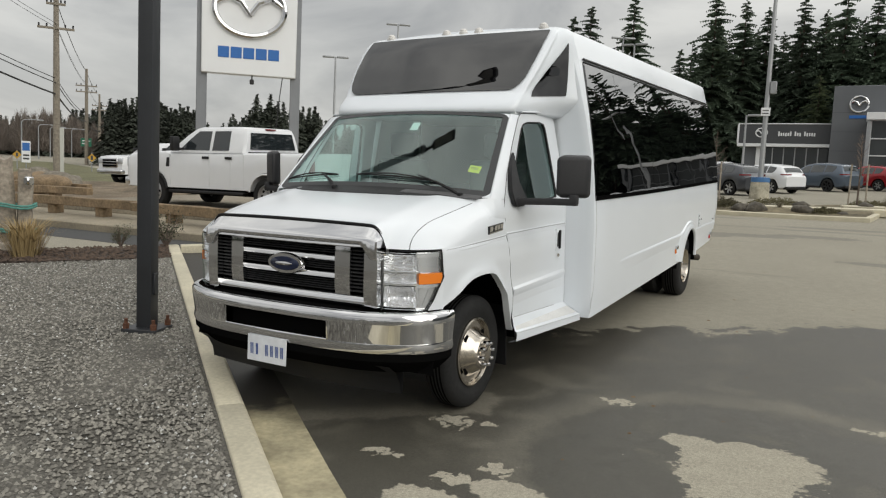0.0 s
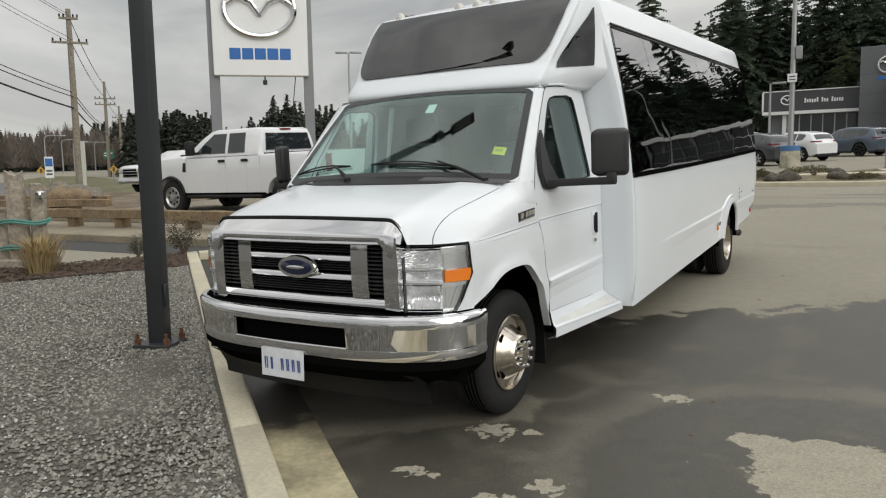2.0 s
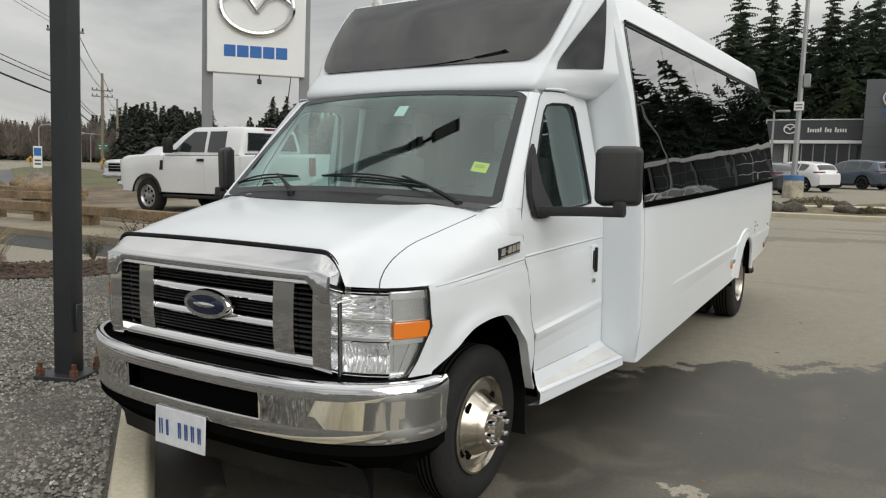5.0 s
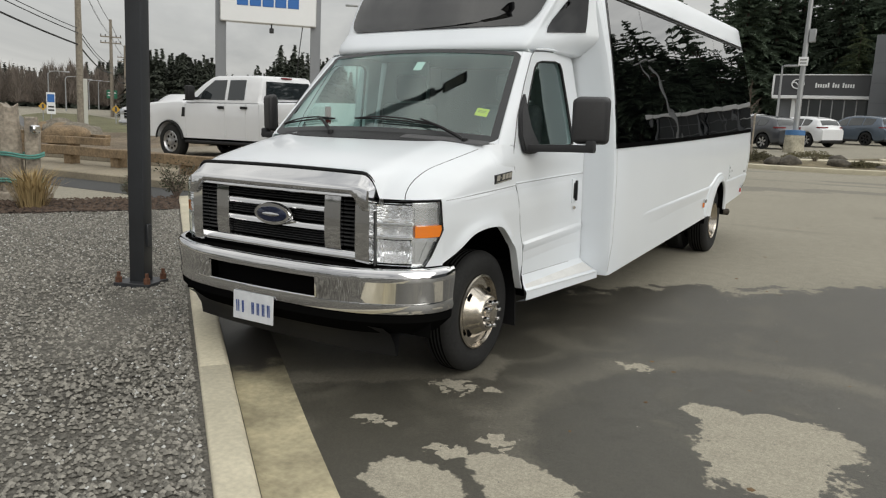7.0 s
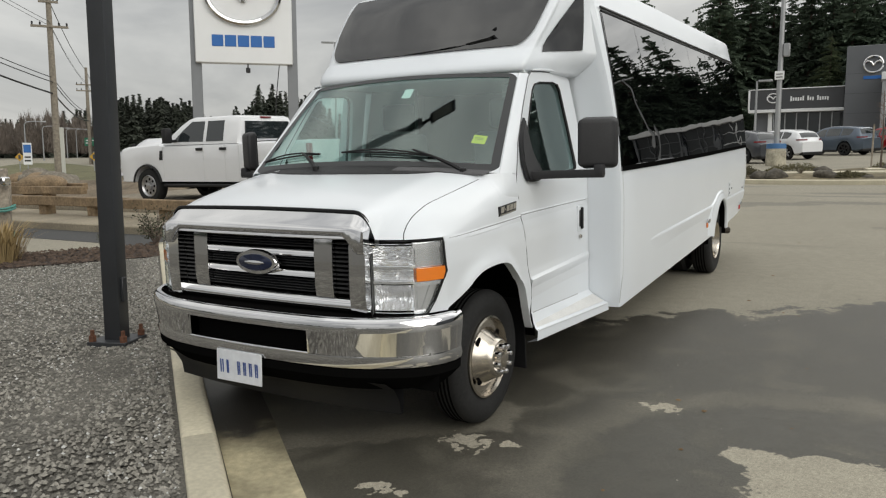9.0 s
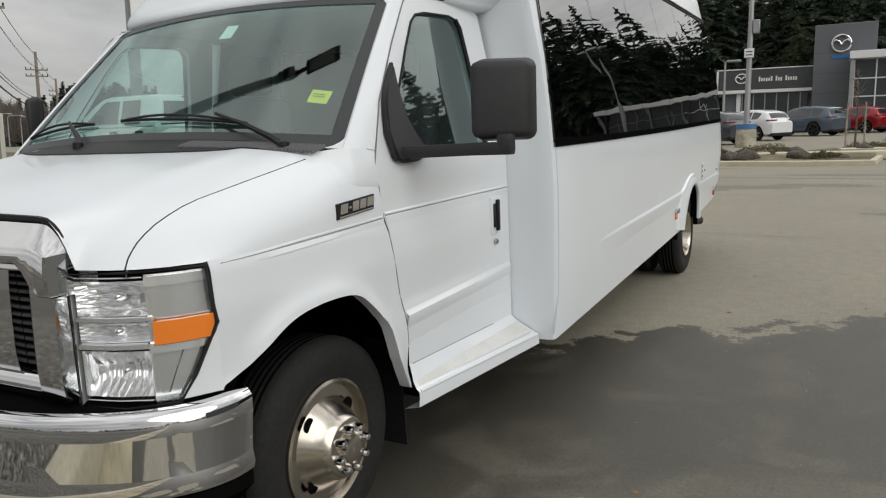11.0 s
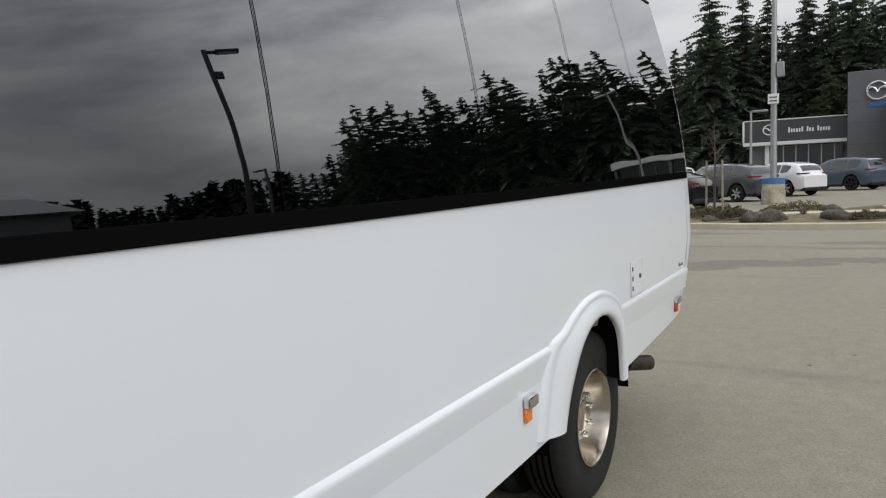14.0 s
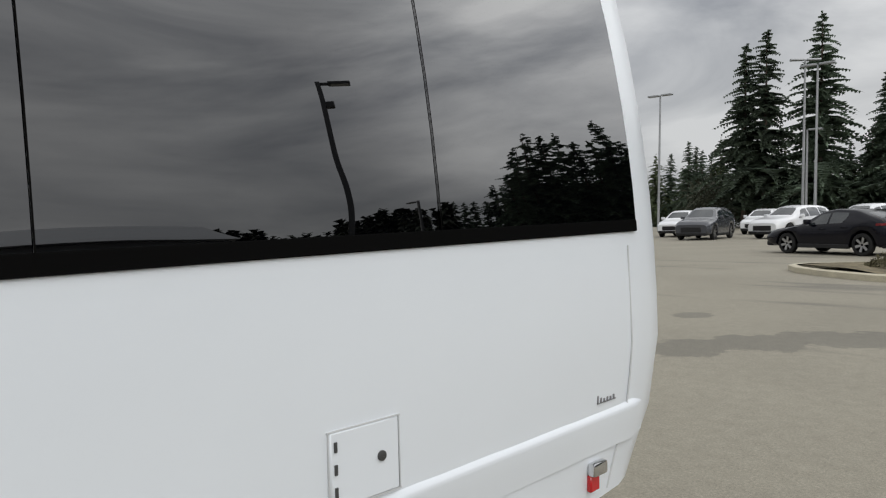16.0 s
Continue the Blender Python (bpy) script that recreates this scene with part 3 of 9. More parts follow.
def build_bus_body():
    bm = bmesh.new()
    ys = [2.246, 2.239, 2.241, 2.249, 2.272]
    ks = [0.80, 0.945, 0.975, 0.993, 1.0]
    rings = [body_ring(y, k, d) for y, k, d in zip(ys, ks, (0.12, 0.07, 0.055, 0.035, 0.004))]
    y = 2.6
    while y < RW_Y - RW_R:
        rings.append(body_ring(y))
        y += 0.28
    for i in range(25):
        a = math.pi * i / 24
        rings.append(body_ring(RW_Y - RW_R * math.cos(a) * 0.9999))
    for y, k, d in ((6.45, 1, 0), (6.7, 1, 0), (7.0, 1, 0), (7.3, 1.0, 0), (7.45, 0.994, 0.004), (7.54, 0.978, 0.010), (7.60, 0.95, 0.018), (7.635, 0.90, 0.028), (7.65, 0.7, 0.05)):
        rings.append(body_ring(y, k, d))
    vs = grid(bm, rings, close=True)
    bm.faces.new(vs[-1])
    return part("body", bm, WHITE_GRP, bus, "white moulded passenger body", sharp=32)


build_bus_body()

# tinted side windows, pane by pane, on both flanks
def sill_z(y):
    """The lower edge of the side glass."""
    return smooth1(y, [(2.2, 1.287), (3.2, 1.288), (4.2, 1.294), (5.2, 1.304), (6.2, 1.317), (7.45, 1.333)])


PANES = [2.264, 3.137, 4.00, 4.868, 5.703, 6.54, 7.385]
for s in (1, -1):
    for y0, y1 in zip(PANES, PANES[1:]):
        bm = bmesh.new()
        rows = []
        nv, nu = 8, 5
        first = y0 == PANES[0]
        for i in range(nv + 1):
            row = []
            for j in range(nu + 1):
                lean = 0.12 * (i / nv) ** 2.4 if first else 0.0
                a = lerp(y0 + 0.001 + lean, y1 - 0.001, j / nu)
                z = lerp(sill_z(a), 2.352, i / nv)
                belly = 0.0008 * math.sin(math.pi * i / nv) * math.sin(math.pi * j / nu)
                row.append((s * (side_x(z) + 0.006 + belly), a, z))
            rows.append(row)
        grid(bm, rows, flip=s < 0)
        ext = bmesh.ops.extrude_face_region(bm, geom=list(bm.faces))
        for v in ext["geom"]:
            if isinstance(v, bmesh.types.BMVert):
                v.co.x -= s * 0.012
        part("side_window", bm, TINT, bus, "black tinted side pane", sharp=50)
    for y in PANES[1:-1]:
        bm = bmesh.new()
        rows = [[(s * (side_x(z) + 0.0095), y - 0.0015, z), (s * (side_x(z) + 0.0095), y + 0.0015, z)] for z in [lerp(1.33, 2.34, i / 8) for i in range(9)]]
        grid(bm, rows)
        part("window_seam", bm, BLACK_VOID, bus)
    for d in (0.010,):
        bm = bmesh.new()
        rows = []
        for i in range(9):
            z, y = lerp(1.31, 2.34, i / 8), 2.264 + d + 0.12 * (i / 8) ** 2.4
            rows.append([(s * (side_x(z) + 0.0095), y - 0.009, z), (s * (side_x(z) + 0.0095), y + 0.006, z)])
        grid(bm, rows)
        part("window_seam", bm, BLACK_VOID, bus)
    # black glass edge, made taller to paint the dark reflection along the sill
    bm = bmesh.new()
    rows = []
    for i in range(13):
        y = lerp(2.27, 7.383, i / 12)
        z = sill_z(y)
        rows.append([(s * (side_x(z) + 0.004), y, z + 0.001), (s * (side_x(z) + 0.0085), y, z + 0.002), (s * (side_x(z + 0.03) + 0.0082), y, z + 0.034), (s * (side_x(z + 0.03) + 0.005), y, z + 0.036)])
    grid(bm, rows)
    part("border_reflection", bm, BLACK_VOID, bus)
    bm = bmesh.new()
    for z in (2.358,):
        tube(bm, [(s * (side_x(z) + 0.006), y, z) for y in (2.40, 4.0, 5.5, 7.36)], 0.008, 6)
    part("window_seal", bm, SEAL, bus)
    bm = bmesh.new()
    tube(bm, [(s * (side_x(2.375) + 0.008), y, 2.383) for y in (2.4, 4.0, 5.5, 7.36)], 0.009, 6)
    part("drip_rail", bm, GREY_PLASTIC, bus)

# moulded crease along the flanks and flared rear wheel arches
BEAD = [(-0.004, -0.110), (0.004, -0.055), (0.0105, -0.014), (0.0108, -0.006), (0.0085, -0.001), (0.002, 0.007), (-0.004, 0.013)]
ARCH_LIP = [(5.335, 0.470), (5.38, 0.570), (5.435, 0.650), (5.51, 0.735), (5.61, 0.792), (5.73, 0.812), (5.855, 0.787), (5.96, 0.705), (6.005, 0.590), (6.02, 0.475)]
ARCH_OUT = [(5.14, 0.490), (5.17, 0.640), (5.24, 0.785), (5.37, 0.825), (5.49, 0.872), (5.64, 0.905), (5.83, 0.899), (6.01, 0.825), (6.105, 0.640), (6.115, 0.505)]


def smooth2(f, table):
    """A point on a smooth curve through the table's rows."""
    n = len(table)
    i = min(int(f), n - 2)
    t = f - i
    p = [Vector(table[min(max(i + k, 0), n - 1)]) for k in (-1, 0, 1, 2)]
    v = 0.5 * (2 * p[1] + (p[2] - p[0]) * t + (2 * p[0] - 5 * p[1] + 4 * p[2] - p[3]) * t * t + (3 * p[1] - p[0] - 3 * p[2] + p[3]) * t ** 3)
    return v.x, v.y


for s in (1, -1):
    prof = [(a * s, b) for a, b in BEAD]
    for y0, y1, z0, z1 in ((2.55, 5.24, 0.737, 0.787), (5.99, 7.47, 0.792, 0.805)):
        bm = bmesh.new()
        n = 14
        path = []
        for i in range(n + 1):
            y = lerp(y0, y1, i / n)
            z = lerp(z0, z1, i / n)
            fade = min(1.0, (y - 2.6) / 0.6) if y0 < 3 else 1.0
            path.append((s * (flank(y, z) - 0.010 + 0.010 * fade - (0.03 if y > 7.45 else 0)), y, z))
        rows = []
        for p in path:
            k = max(0.0, min(1.0, (p[1] - 2.55) / 1.45)) if y0 < 3 else min(1.0, (p[1] - 5.99) / 0.12)
            rows.append([(p[0] + a * k, p[1], p[2] + b) for a, b in prof])
        grid(bm, rows)
        part("moulding", bm, WHITE_GRP, bus)
    bm = bmesh.new()
    rows, inner = [], []
    for i in range(41):
        f = i / 40 * 9
        oy, oz = smooth2(f, ARCH_OUT)
        ly, lz = smooth2(f, ARCH_LIP)
        row = [(s * (side_x(oz) - 0.012), oy + (oy - ly) * 0.08, oz + (oz - lz) * 0.08)]
        for g, dx in ((0.0, 0.004), (0.06, 0.013), (0.14, 0.017), (0.22, 0.013), (0.30, 0.014), (0.42, 0.023), (0.60, 0.030), (0.80, 0.033), (0.95, 0.028), (1.0, 0.018)):
            y, z = lerp(oy, ly, g), lerp(oz, lz, g)
            row.append((s * (side_x(max(z, 0.5)) + dx), y, z))
        row.append((s * (side_x(max(lz, 0.5)) + 0.004), ly, lz + 0.004))
        inner.append([(s * (side_x(max(lz, 0.5)) + 0.003), ly + 0.001, lz + 0.005), (s * 1.05, ly, lz + 0.03)])
        rows.append(row)
    grid(bm, rows, flip=s > 0)
    arch = part("wheel_arch", bm, WHITE_GRP, bus, "flared white wheel arch", sharp=60)
    # black sheet that paints in the shade inside the arch
    bm = bmesh.new()
    grid(bm, inner)
    part("arch_liner", bm, BLACK_VOID, arch)
    bm = bmesh.new()
    lathe(bm, [(s * 1.17, 0.475), (s * 0.75, 0.475), (s * 0.7, 0.05)], "x", (0, RW_Y + 0.05, RW_Z), 28)
    bmesh.ops.delete(bm, geom=[v for v in bm.verts if v.co.z < 0.36], context="VERTS")
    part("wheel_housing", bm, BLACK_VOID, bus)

# filler flap, name plate, markers, exhaust, rear seam
bm = bmesh.new()
fx = flank(6.3, 0.9) + 0.003
box(bm, (fx - 0.02, 6.205, 0.815), (fx + 0.004, 6.385, 0.970), 0.004)
flap = part("fuel_flap", bm, WHITE_GRP, bus, "small hinged fuel flap")
for z in (0.85, 0.895, 0.94):
    bm = bmesh.new()
    tube(bm, [(fx + 0.005, 6.218, z - 0.010), (fx + 0.005, 6.218, z + 0.010)], 0.004, 6)
    part("hinge", bm, DARK_BAR, flap)
bm = bmesh.new()
lathe(bm, [(fx, 0.011), (fx + 0.008, 0.011), (fx + 0.010, 0.006), (fx + 0.010, 0.0005)], "x", (0, 6.335, 0.896), 14)
part("latch", bm, DARK_BAR, flap)
bm = bmesh.new()
for z0, z1, y0, y1 in ((0.813, 0.816, 6.20, 6.39), (0.969, 0.972, 6.20, 6.39)):
    box(bm, (fx - 0.002, y0, z0), (fx + 0.003, y1, z1))
for y0 in (6.202, 6.386):
    box(bm, (fx - 0.002, y0, 0.815), (fx + 0.003, y0 + 0.002, 0.970))
part("flap_gap", bm, make("flap_joint", (0.56, 0.57, 0.58), 0.6), flap)
bm = bmesh.new()
for i, w in enumerate((0.018, 0.010, 0.006, 0.008, 0.006, 0.009)):
    y = 7.16 + i * 0.017
    box(bm, (flank(y, .84) - 0.001, y, 0.838), (flank(y, .84) + 0.004, y + 0.005, 0.838 + w + 0.006))
    box(bm, (flank(y, .84) - 0.001, y, 0.838), (flank(y, .84) + 0.004, y + 0.012, 0.841))
part("name_badge", bm, make("grey_print", (0.22, 0.22, 0.23), 0.5), bus, "small grey badge lettering")
for y, col, nm in ((5.05, AMBER, "amber side marker"), (7.165, RED_LENS, "red side marker")):
    for s in (1, -1):
        z = 0.645 if y < 6 else 0.635
        bm = bmesh.new()
        box(bm, (s * (flank(y, z) + 0.002), y - 0.03, z - 0.006), (s * (flank(y, z) + 0.03), y + 0.04, z + 0.034), 0.008, 2)
        lamp = part("side_marker", bm, CHROME, bus, nm + " under a chrome hood")
        bm = bmesh.new()
        box(bm, (s * (flank(y, z - 0.05) + 0.001), y - 0.025, z - 0.055), (s * (flank(y, z) + 0.012), y + 0.022, z - 0.002), 0.004)
        part("lens", bm, col, lamp)
bm = bmesh.new()
tube(bm, [(1.0, 6.74, 0.365), (1.03, 6.80, 0.355), (1.085, 6.89, 0.342)], 0.041, 16, cap=False)
tube(bm, [(1.0, 6.74, 0.365), (1.03, 6.80, 0.355), (1.085, 6.89, 0.342)], 0.036, 16, cap=False)
part("exhaust_pipe", bm, make("sooty_steel", (0.06, 0.05, 0.04), 0.6, metal=0.6, stain=0.4, stain_scale=20), bus)
bm = bmesh.new()
box(bm, (-0.9, 2.3, 0.30), (0.9, 7.2, 0.46))
box(bm, (-1.05, 2.6, 0.33), (1.05, 5.3, 0.40))
# boxes added under the nose to block light from the ground below
box(bm, (-0.72, 0.55, 0.28), (0.72, 2.3, 0.46))
box(bm, (-0.80, 0.80, 0.30), (0.80, 0.95, 0.40))
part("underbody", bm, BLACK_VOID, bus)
for s in (1, -1):
    bm = bmesh.new()
    tube(bm, [(s * (flank(7.3, z) + 0.0005), 7.335 - 0.30 * max(0.0, 0.82 - z), z) for z in (0.56, 0.64, 0.72, 0.80, 0.9, 1.0, 1.29)], 0.003, 5)
    part("panel_seam", bm, SEAM, bus)
    bm = bmesh.new()
    tube(bm, [(s * (side_x(z) + 0.0005), 2.28 - (0.05 if z < 0.6 else 0.0), z) for z in (0.40, 0.6, 0.9, 1.1, 1.28)], 0.003, 5)
    part("panel_seam", bm, SEAM, bus)

# front cap above the cab
CAP = [  # height, then (x, y) round from the middle to the flank
    (1.925, [(0, 1.492), (0.4, 1.502), (0.735, 1.572), (0.800, 1.665), (0.840, 1.90), (0.870, 2.13), (0.90, 2.26)]),
    (1.955, [(0, 1.488), (0.4, 1.498), (0.742, 1.568), (0.810, 1.66), (0.852, 1.90), (0.885, 2.13), (0.94, 2.26)]),
    (2.000, [(0, 1.535), (0.4, 1.543), (0.752, 1.602), (0.816, 1.69), (0.864, 1.90), (0.915, 2.13), (1.01, 2.265)]),
    (2.045, [(0, 1.606), (0.4, 1.613), (0.758, 1.656), (0.816, 1.73), (0.862, 1.91), (0.935, 2.14), (1.05, 2.27)]),
    (2.085, [(0, 1.668), (0.4, 1.674), (0.764, 1.708), (0.815, 1.768), (0.860, 1.92), (0.940, 2.15), (1.06, 2.28)]),
    (2.20, [(0, 1.760), (0.4, 1.766), (0.790, 1.796), (0.838, 1.855), (0.872, 1.985), (0.942, 2.17), (1.035, 2.285)]),
    (2.33, [(0, 1.866), (0.4, 1.872), (0.812, 1.900), (0.862, 1.962), (0.894, 2.055), (0.942, 2.185), (1.005, 2.29)]),
    (2.45, [(0, 1.972), (0.4, 1.978), (0.822, 2.006), (0.875, 2.062), (0.906, 2.125), (0.938, 2.20), (0.975, 2.29)]),
    (2.53, [(0, 2.052), (0.4, 2.058), (0.826, 2.086), (0.880, 2.13), (0.907, 2.175), (0.928, 2.22), (0.95, 2.29)]),
    (2.58, [(0, 2.115), (0.4, 2.121), (0.820, 2.148), (0.868, 2.18), (0.890, 2.205), (0.910, 2.24), (0.928, 2.295)]),
    (2.605, [(0, 2.17), (0.4, 2.178), (0.79, 2.20), (0.84, 2.215), (0.86, 2.235), (0.875, 2.26), (0.89, 2.30)]),
    (2.625, [(0, 2.26), (0.4, 2.265), (0.74, 2.275), (0.78, 2.285), (0.80, 2.295), (0.81, 2.305), (0.82, 2.32)]),
]


def bend(a, b, c, d, t):
    """A smooth curve from b to c."""
    m0, m1 = (c - a) * 0.5, (d - b) * 0.5
    return (2 * t ** 3 - 3 * t ** 2 + 1) * b + (t ** 3 - 2 * t ** 2 + t) * m0 + (-2 * t ** 3 + 3 * t ** 2) * c + (t ** 3 - t ** 2) * m1


def row_point(row, u):
    i = min(int(u), 5)
    q = [Vector(row[min(max(i + k, 0), 6)]) for k in (-1, 0, 1, 2)]
    if i == 0:
        q[0] = Vector((-q[2].x, q[2].y))
    return bend(*q, u - i)


def cap_point(z, u):
    """A point on the cap: u runs from 0 (middle) to 6 (flank)."""
    n = len(CAP)
    for k in range(n - 1):
        if z <= CAP[k + 1][0]:
            t = max(0.0, (z - CAP[k][0]) / (CAP[k + 1][0] - CAP[k][0]))
            q = [row_point(CAP[min(max(k + i, 0), n - 1)][1], u) for i in (-1, 0, 1, 2)]
            p = bend(*q, t)
            return Vector((p.x, p.y, z))
    p = row_point(CAP[-1][1], u)
    return Vector((p.x, p.y, CAP[-1][0]))


def roof_z(x):
    return curve1(abs(x), [(0, 2.65), (0.40, 2.642), (0.70, 2.628), (0.88, 2.606), (0.924, 2.578)])


bm = bmesh.new()
rows = []
zs = []
for (z0, _a), (z1, _b) in zip(CAP, CAP[1:]):
    n = 3 if z1 - z0 > 0.06 else 2
    zs += [lerp(z0, z1, k / n) for k in range(n)]
for z in zs + [CAP[-1][0]]:
    half = [cap_point(z, i / 4) for i in range(25)]
    rows.append([Vector((-p.x, p.y, p.z)) for p in reversed(half[1:])] + half)
for dy in (0.06, 0.20):
    rows.append([Vector((p.x, p.y + dy, roof_z(p.x) + (0.004 if dy < 0.1 else 0.002))) for p in rows[-1]])
under = [Vector((p.x * 0.9, p.y + 0.12, 1.90)) for p in rows[0]]
grid(bm, [under] + rows)
cap = part("front_cap", bm, WHITE_GRP, bus, "white moulded front cap over the cab", sharp=70)


def glass_u(z):
    """How far round the cap the front glass reaches: rounded at its lower corners."""
    h, r = z - 2.090, 0.115
    cut = r - math.sqrt(max(0.0, r * r - (r - h) ** 2)) if h < r else 0.0
    edge = cap_point(z, 2.0).x - 0.004
    return 1 + (edge - cut - 0.4) / (edge + 0.004 - 0.4)


bm = bmesh.new()
rows = []
for h in (0.0, 0.003, 0.009, 0.018, 0.030, 0.045, 0.065, 0.09, 0.115, 0.16, 0.21, 0.26, 0.31, 0.36, 0.41, 0.455, 0.485):
    z = 2.090 + h
    row = []
    for j in range(-14, 15):
        p = cap_point(z, abs(j) / 14 * glass_u(z))
        row.append(Vector((math.copysign(p.x, j), p.y - 0.008, p.z + 0.005)))
    rows.append(row)
grid(bm, rows)
part("front_window", bm, TINT_FRONT, cap, "smoked glass strip in the cap", sharp=60)
for s in (1, -1):
    rows = []
    for i in range(11):
        t = i / 10
        z = lerp(2.048, 2.478, t)
        u0 = curve1(z, [(2.048, 3.32), (2.062, 3.22), (2.15, 3.36), (2.27, 3.72), (2.37, 4.15), (2.45, 4.72), (2.478, 4.97)])
        row = []
        for j in range(8):
            f = j / 7
            u = lerp(u0, 5.10, f)
            zz = z + 0.032 * f * (1 - t)
            p = cap_point(zz, u)
            q = (cap_point(zz, u + 0.05) - p).normalized()
            n = q.cross(cap_point(zz + 0.01, u) - p).normalized()
            row.append(p + n * (0.005 if n.x > 0 else -0.005))
        rows.append(row)
    bm = bmesh.new()
    grid(bm, [[Vector((s * p.x, p.y, p.z)) for p in row] for row in rows])
    part("quarter_window", bm, TINT_FRONT, cap, "black triangular corner window", sharp=60)
    bm = bmesh.new()
    tube(bm, [(s * (0.945 - 0.19 * (z - 1.29) + 0.022), y, z) for y, z in ((1.60, 1.928), (1.75, 1.938), (1.95, 1.943), (2.16, 1.943))], [0.005, 0.008, 0.008, 0.007], 8)
    part("door_gutter", bm, WHITE, cap)
    # dark line drawn in as the shadow below the gutter
    bm = bmesh.new()
    tube(bm, [(s * (0.945 - 0.19 * (z - 1.29) + 0.016), y, z - 0.011) for y, z in ((1.60, 1.928), (1.75, 1.938), (1.95, 1.943), (2.16, 1.943))], 0.0035, 5)
    part("gutter_shadow_line", bm, GREY_PLASTIC, cap)
for x in (-0.69, -0.13, 0.03, 0.17, 0.73):
    bm = bmesh.new()
    lathe(bm, [(-0.01, 0.040), (0.010, 0.040), (0.014, 0.034), (0.030, 0.030), (0.040, 0.016), (0.043, 0.001)], "z", (x, 2.20 + 0.02 * abs(x), 2.608), 14)
    part("clearance_light", bm, make("clear_marker", (0.6, 0.58, 0.55), 0.2, coat=0.4) if x < -0.6 else bpy.data.materials["clear_marker"], bus)

# ---- cab ----
FEND = [(0.10, 0.66), (0.18, 0.80), (0.24, 0.885), (0.32, 0.935), (0.42, 0.955), (0.6, 0.965), (0.9, 0.972), (1.3, 0.968), (2.26, 0.962)]


def cab_x(y, z):
    """Half-width of fender and door."""
    x = smooth1(y, FEND) if y > 0.35 else curve1(y, FEND)
    x += curve1(z, [(0.35, -0.03), (0.62, 0.005), (0.72, 0.012), (0.76, 0.0), (0.95, 0.012), (1.06, 0.004), (1.09, -0.008), (1.18, -0.016), (1.30, -0.035), (1.38, -0.05)])
    return x


# sections of the pressed lines: height and how far they stand out
FOLD = [(0.014, -0.004), (0.006, 0.0018), (0.0015, 0.0022), (-0.0005, -0.0012), (-0.0025, -0.0010), (-0.006, 0.0026), (-0.018, 0.0022), (-0.040, -0.004)]
LINE = [(0.014, -0.005), (0.006, 0.0012), (0.0015, 0.0018), (-0.0005, -0.0012), (-0.0025, -0.0010), (-0.006, 0.0024), (-0.018, 0.0018), (-0.040, -0.005)]
LEDGE = [(0.022, -0.004), (0.010, -0.0006), (0.003, 0.0012), (-0.005, 0.0052), (-0.014, 0.0058), (-0.036, 0.0030), (-0.062, -0.003)]
TREAD = make("off_white_step_tread", (0.66, 0.66, 0.65), 0.6, grain=0.06, scale=90, stain=0.08, stain_scale=5)
# grey that paints the shade of the creases, and fills the skirt's joint
CREASE = make("crease_shade_and_gap", (0.30, 0.30, 0.31), 0.6)



def fender_bottom(y):
    return smooth1(y, [(0.22, 0.742), (0.37, 0.722), (0.417, 0.755), (0.478, 0.803), (0.543, 0.854), (0.594, 0.871), (0.659, 0.882), (0.742, 0.887), (0.814, 0.888), (0.874, 0.882), (0.937, 0.872), (0.984, 0.85), (1.015, 0.814), (1.061, 0.739), (1.096, 0.725), (1.132, 0.704), (1.158, 0.655), (1.179, 0.585), (1.193, 0.517), (1.209, 0.424), (1.24, 0.344), (1.262, 0.4)])


def lamp_xy(t):
    """Plan of the headlight's face: t from the grille (0) to the fender (1)."""
    return lerp(0.668, 0.945, t ** 0.9), curve1(t, [(0, 0.135), (0.35, 0.165), (0.62, 0.205), (0.82, 0.265), (1.0, 0.355)])


LAMP_PLAN = [(0.0, 0.118), (0.3, 0.123), (0.5, 0.132)] + [lamp_xy(i / 10) for i in range(11)]
BONNET_Z = [(0.085, 1.20), (0.13, 1.232), (0.18, 1.246), (0.38, 1.287), (0.68, 1.335), (0.98, 1.372), (1.27, 1.392)]
SHOULDER_Z = [(0.10, 1.175), (0.3, 1.20), (0.5, 1.26), (0.8, 1.36), (1.0, 1.43), (1.27, 1.475)]


def nose_y(x):
    return curve1(abs(x), LAMP_PLAN)


def lip_z(x):
    f = abs(x) / 0.672
    return 1.214 - 0.012 * f * f - 0.062 * max(0.0, (f - 0.88) / 0.12) ** 2


def nose_z(x):
    """Height of the bonnet's front edge: over the grille's lip, then on the headlight."""
    if abs(x) < 0.672:
        return lip_z(x) + 0.010
    return curve1(abs(x), [(0.672, 1.150), (0.690, 1.082), (0.95, 1.080)])


def shell(y, t):
    """Half section of bonnet and fender top: t from the middle (0) to the crease (1)."""
    w = cab_x(max(y, 0.36), 1.082)
    zc, zs = smooth1(y, BONNET_Z), smooth1(y, SHOULDER_Z)
    u = 1 - t
    x = 3 * u * u * t * curve1(y, [(0.3, 0.66), (1.1, 0.82)]) * w + 3 * u * t * t * (w - curve1(y, [(0.3, 0.022), (1.1, -0.004)])) + t ** 3 * w
    z = u ** 3 * zc + 3 * u * u * t * (zc - 0.006) + 3 * u * t * t * zs + t ** 3 * 1.082
    return x, z + 0.007 * math.exp(-((x - 0.60) / 0.05) ** 2) * min(1.0, y / 0.5)


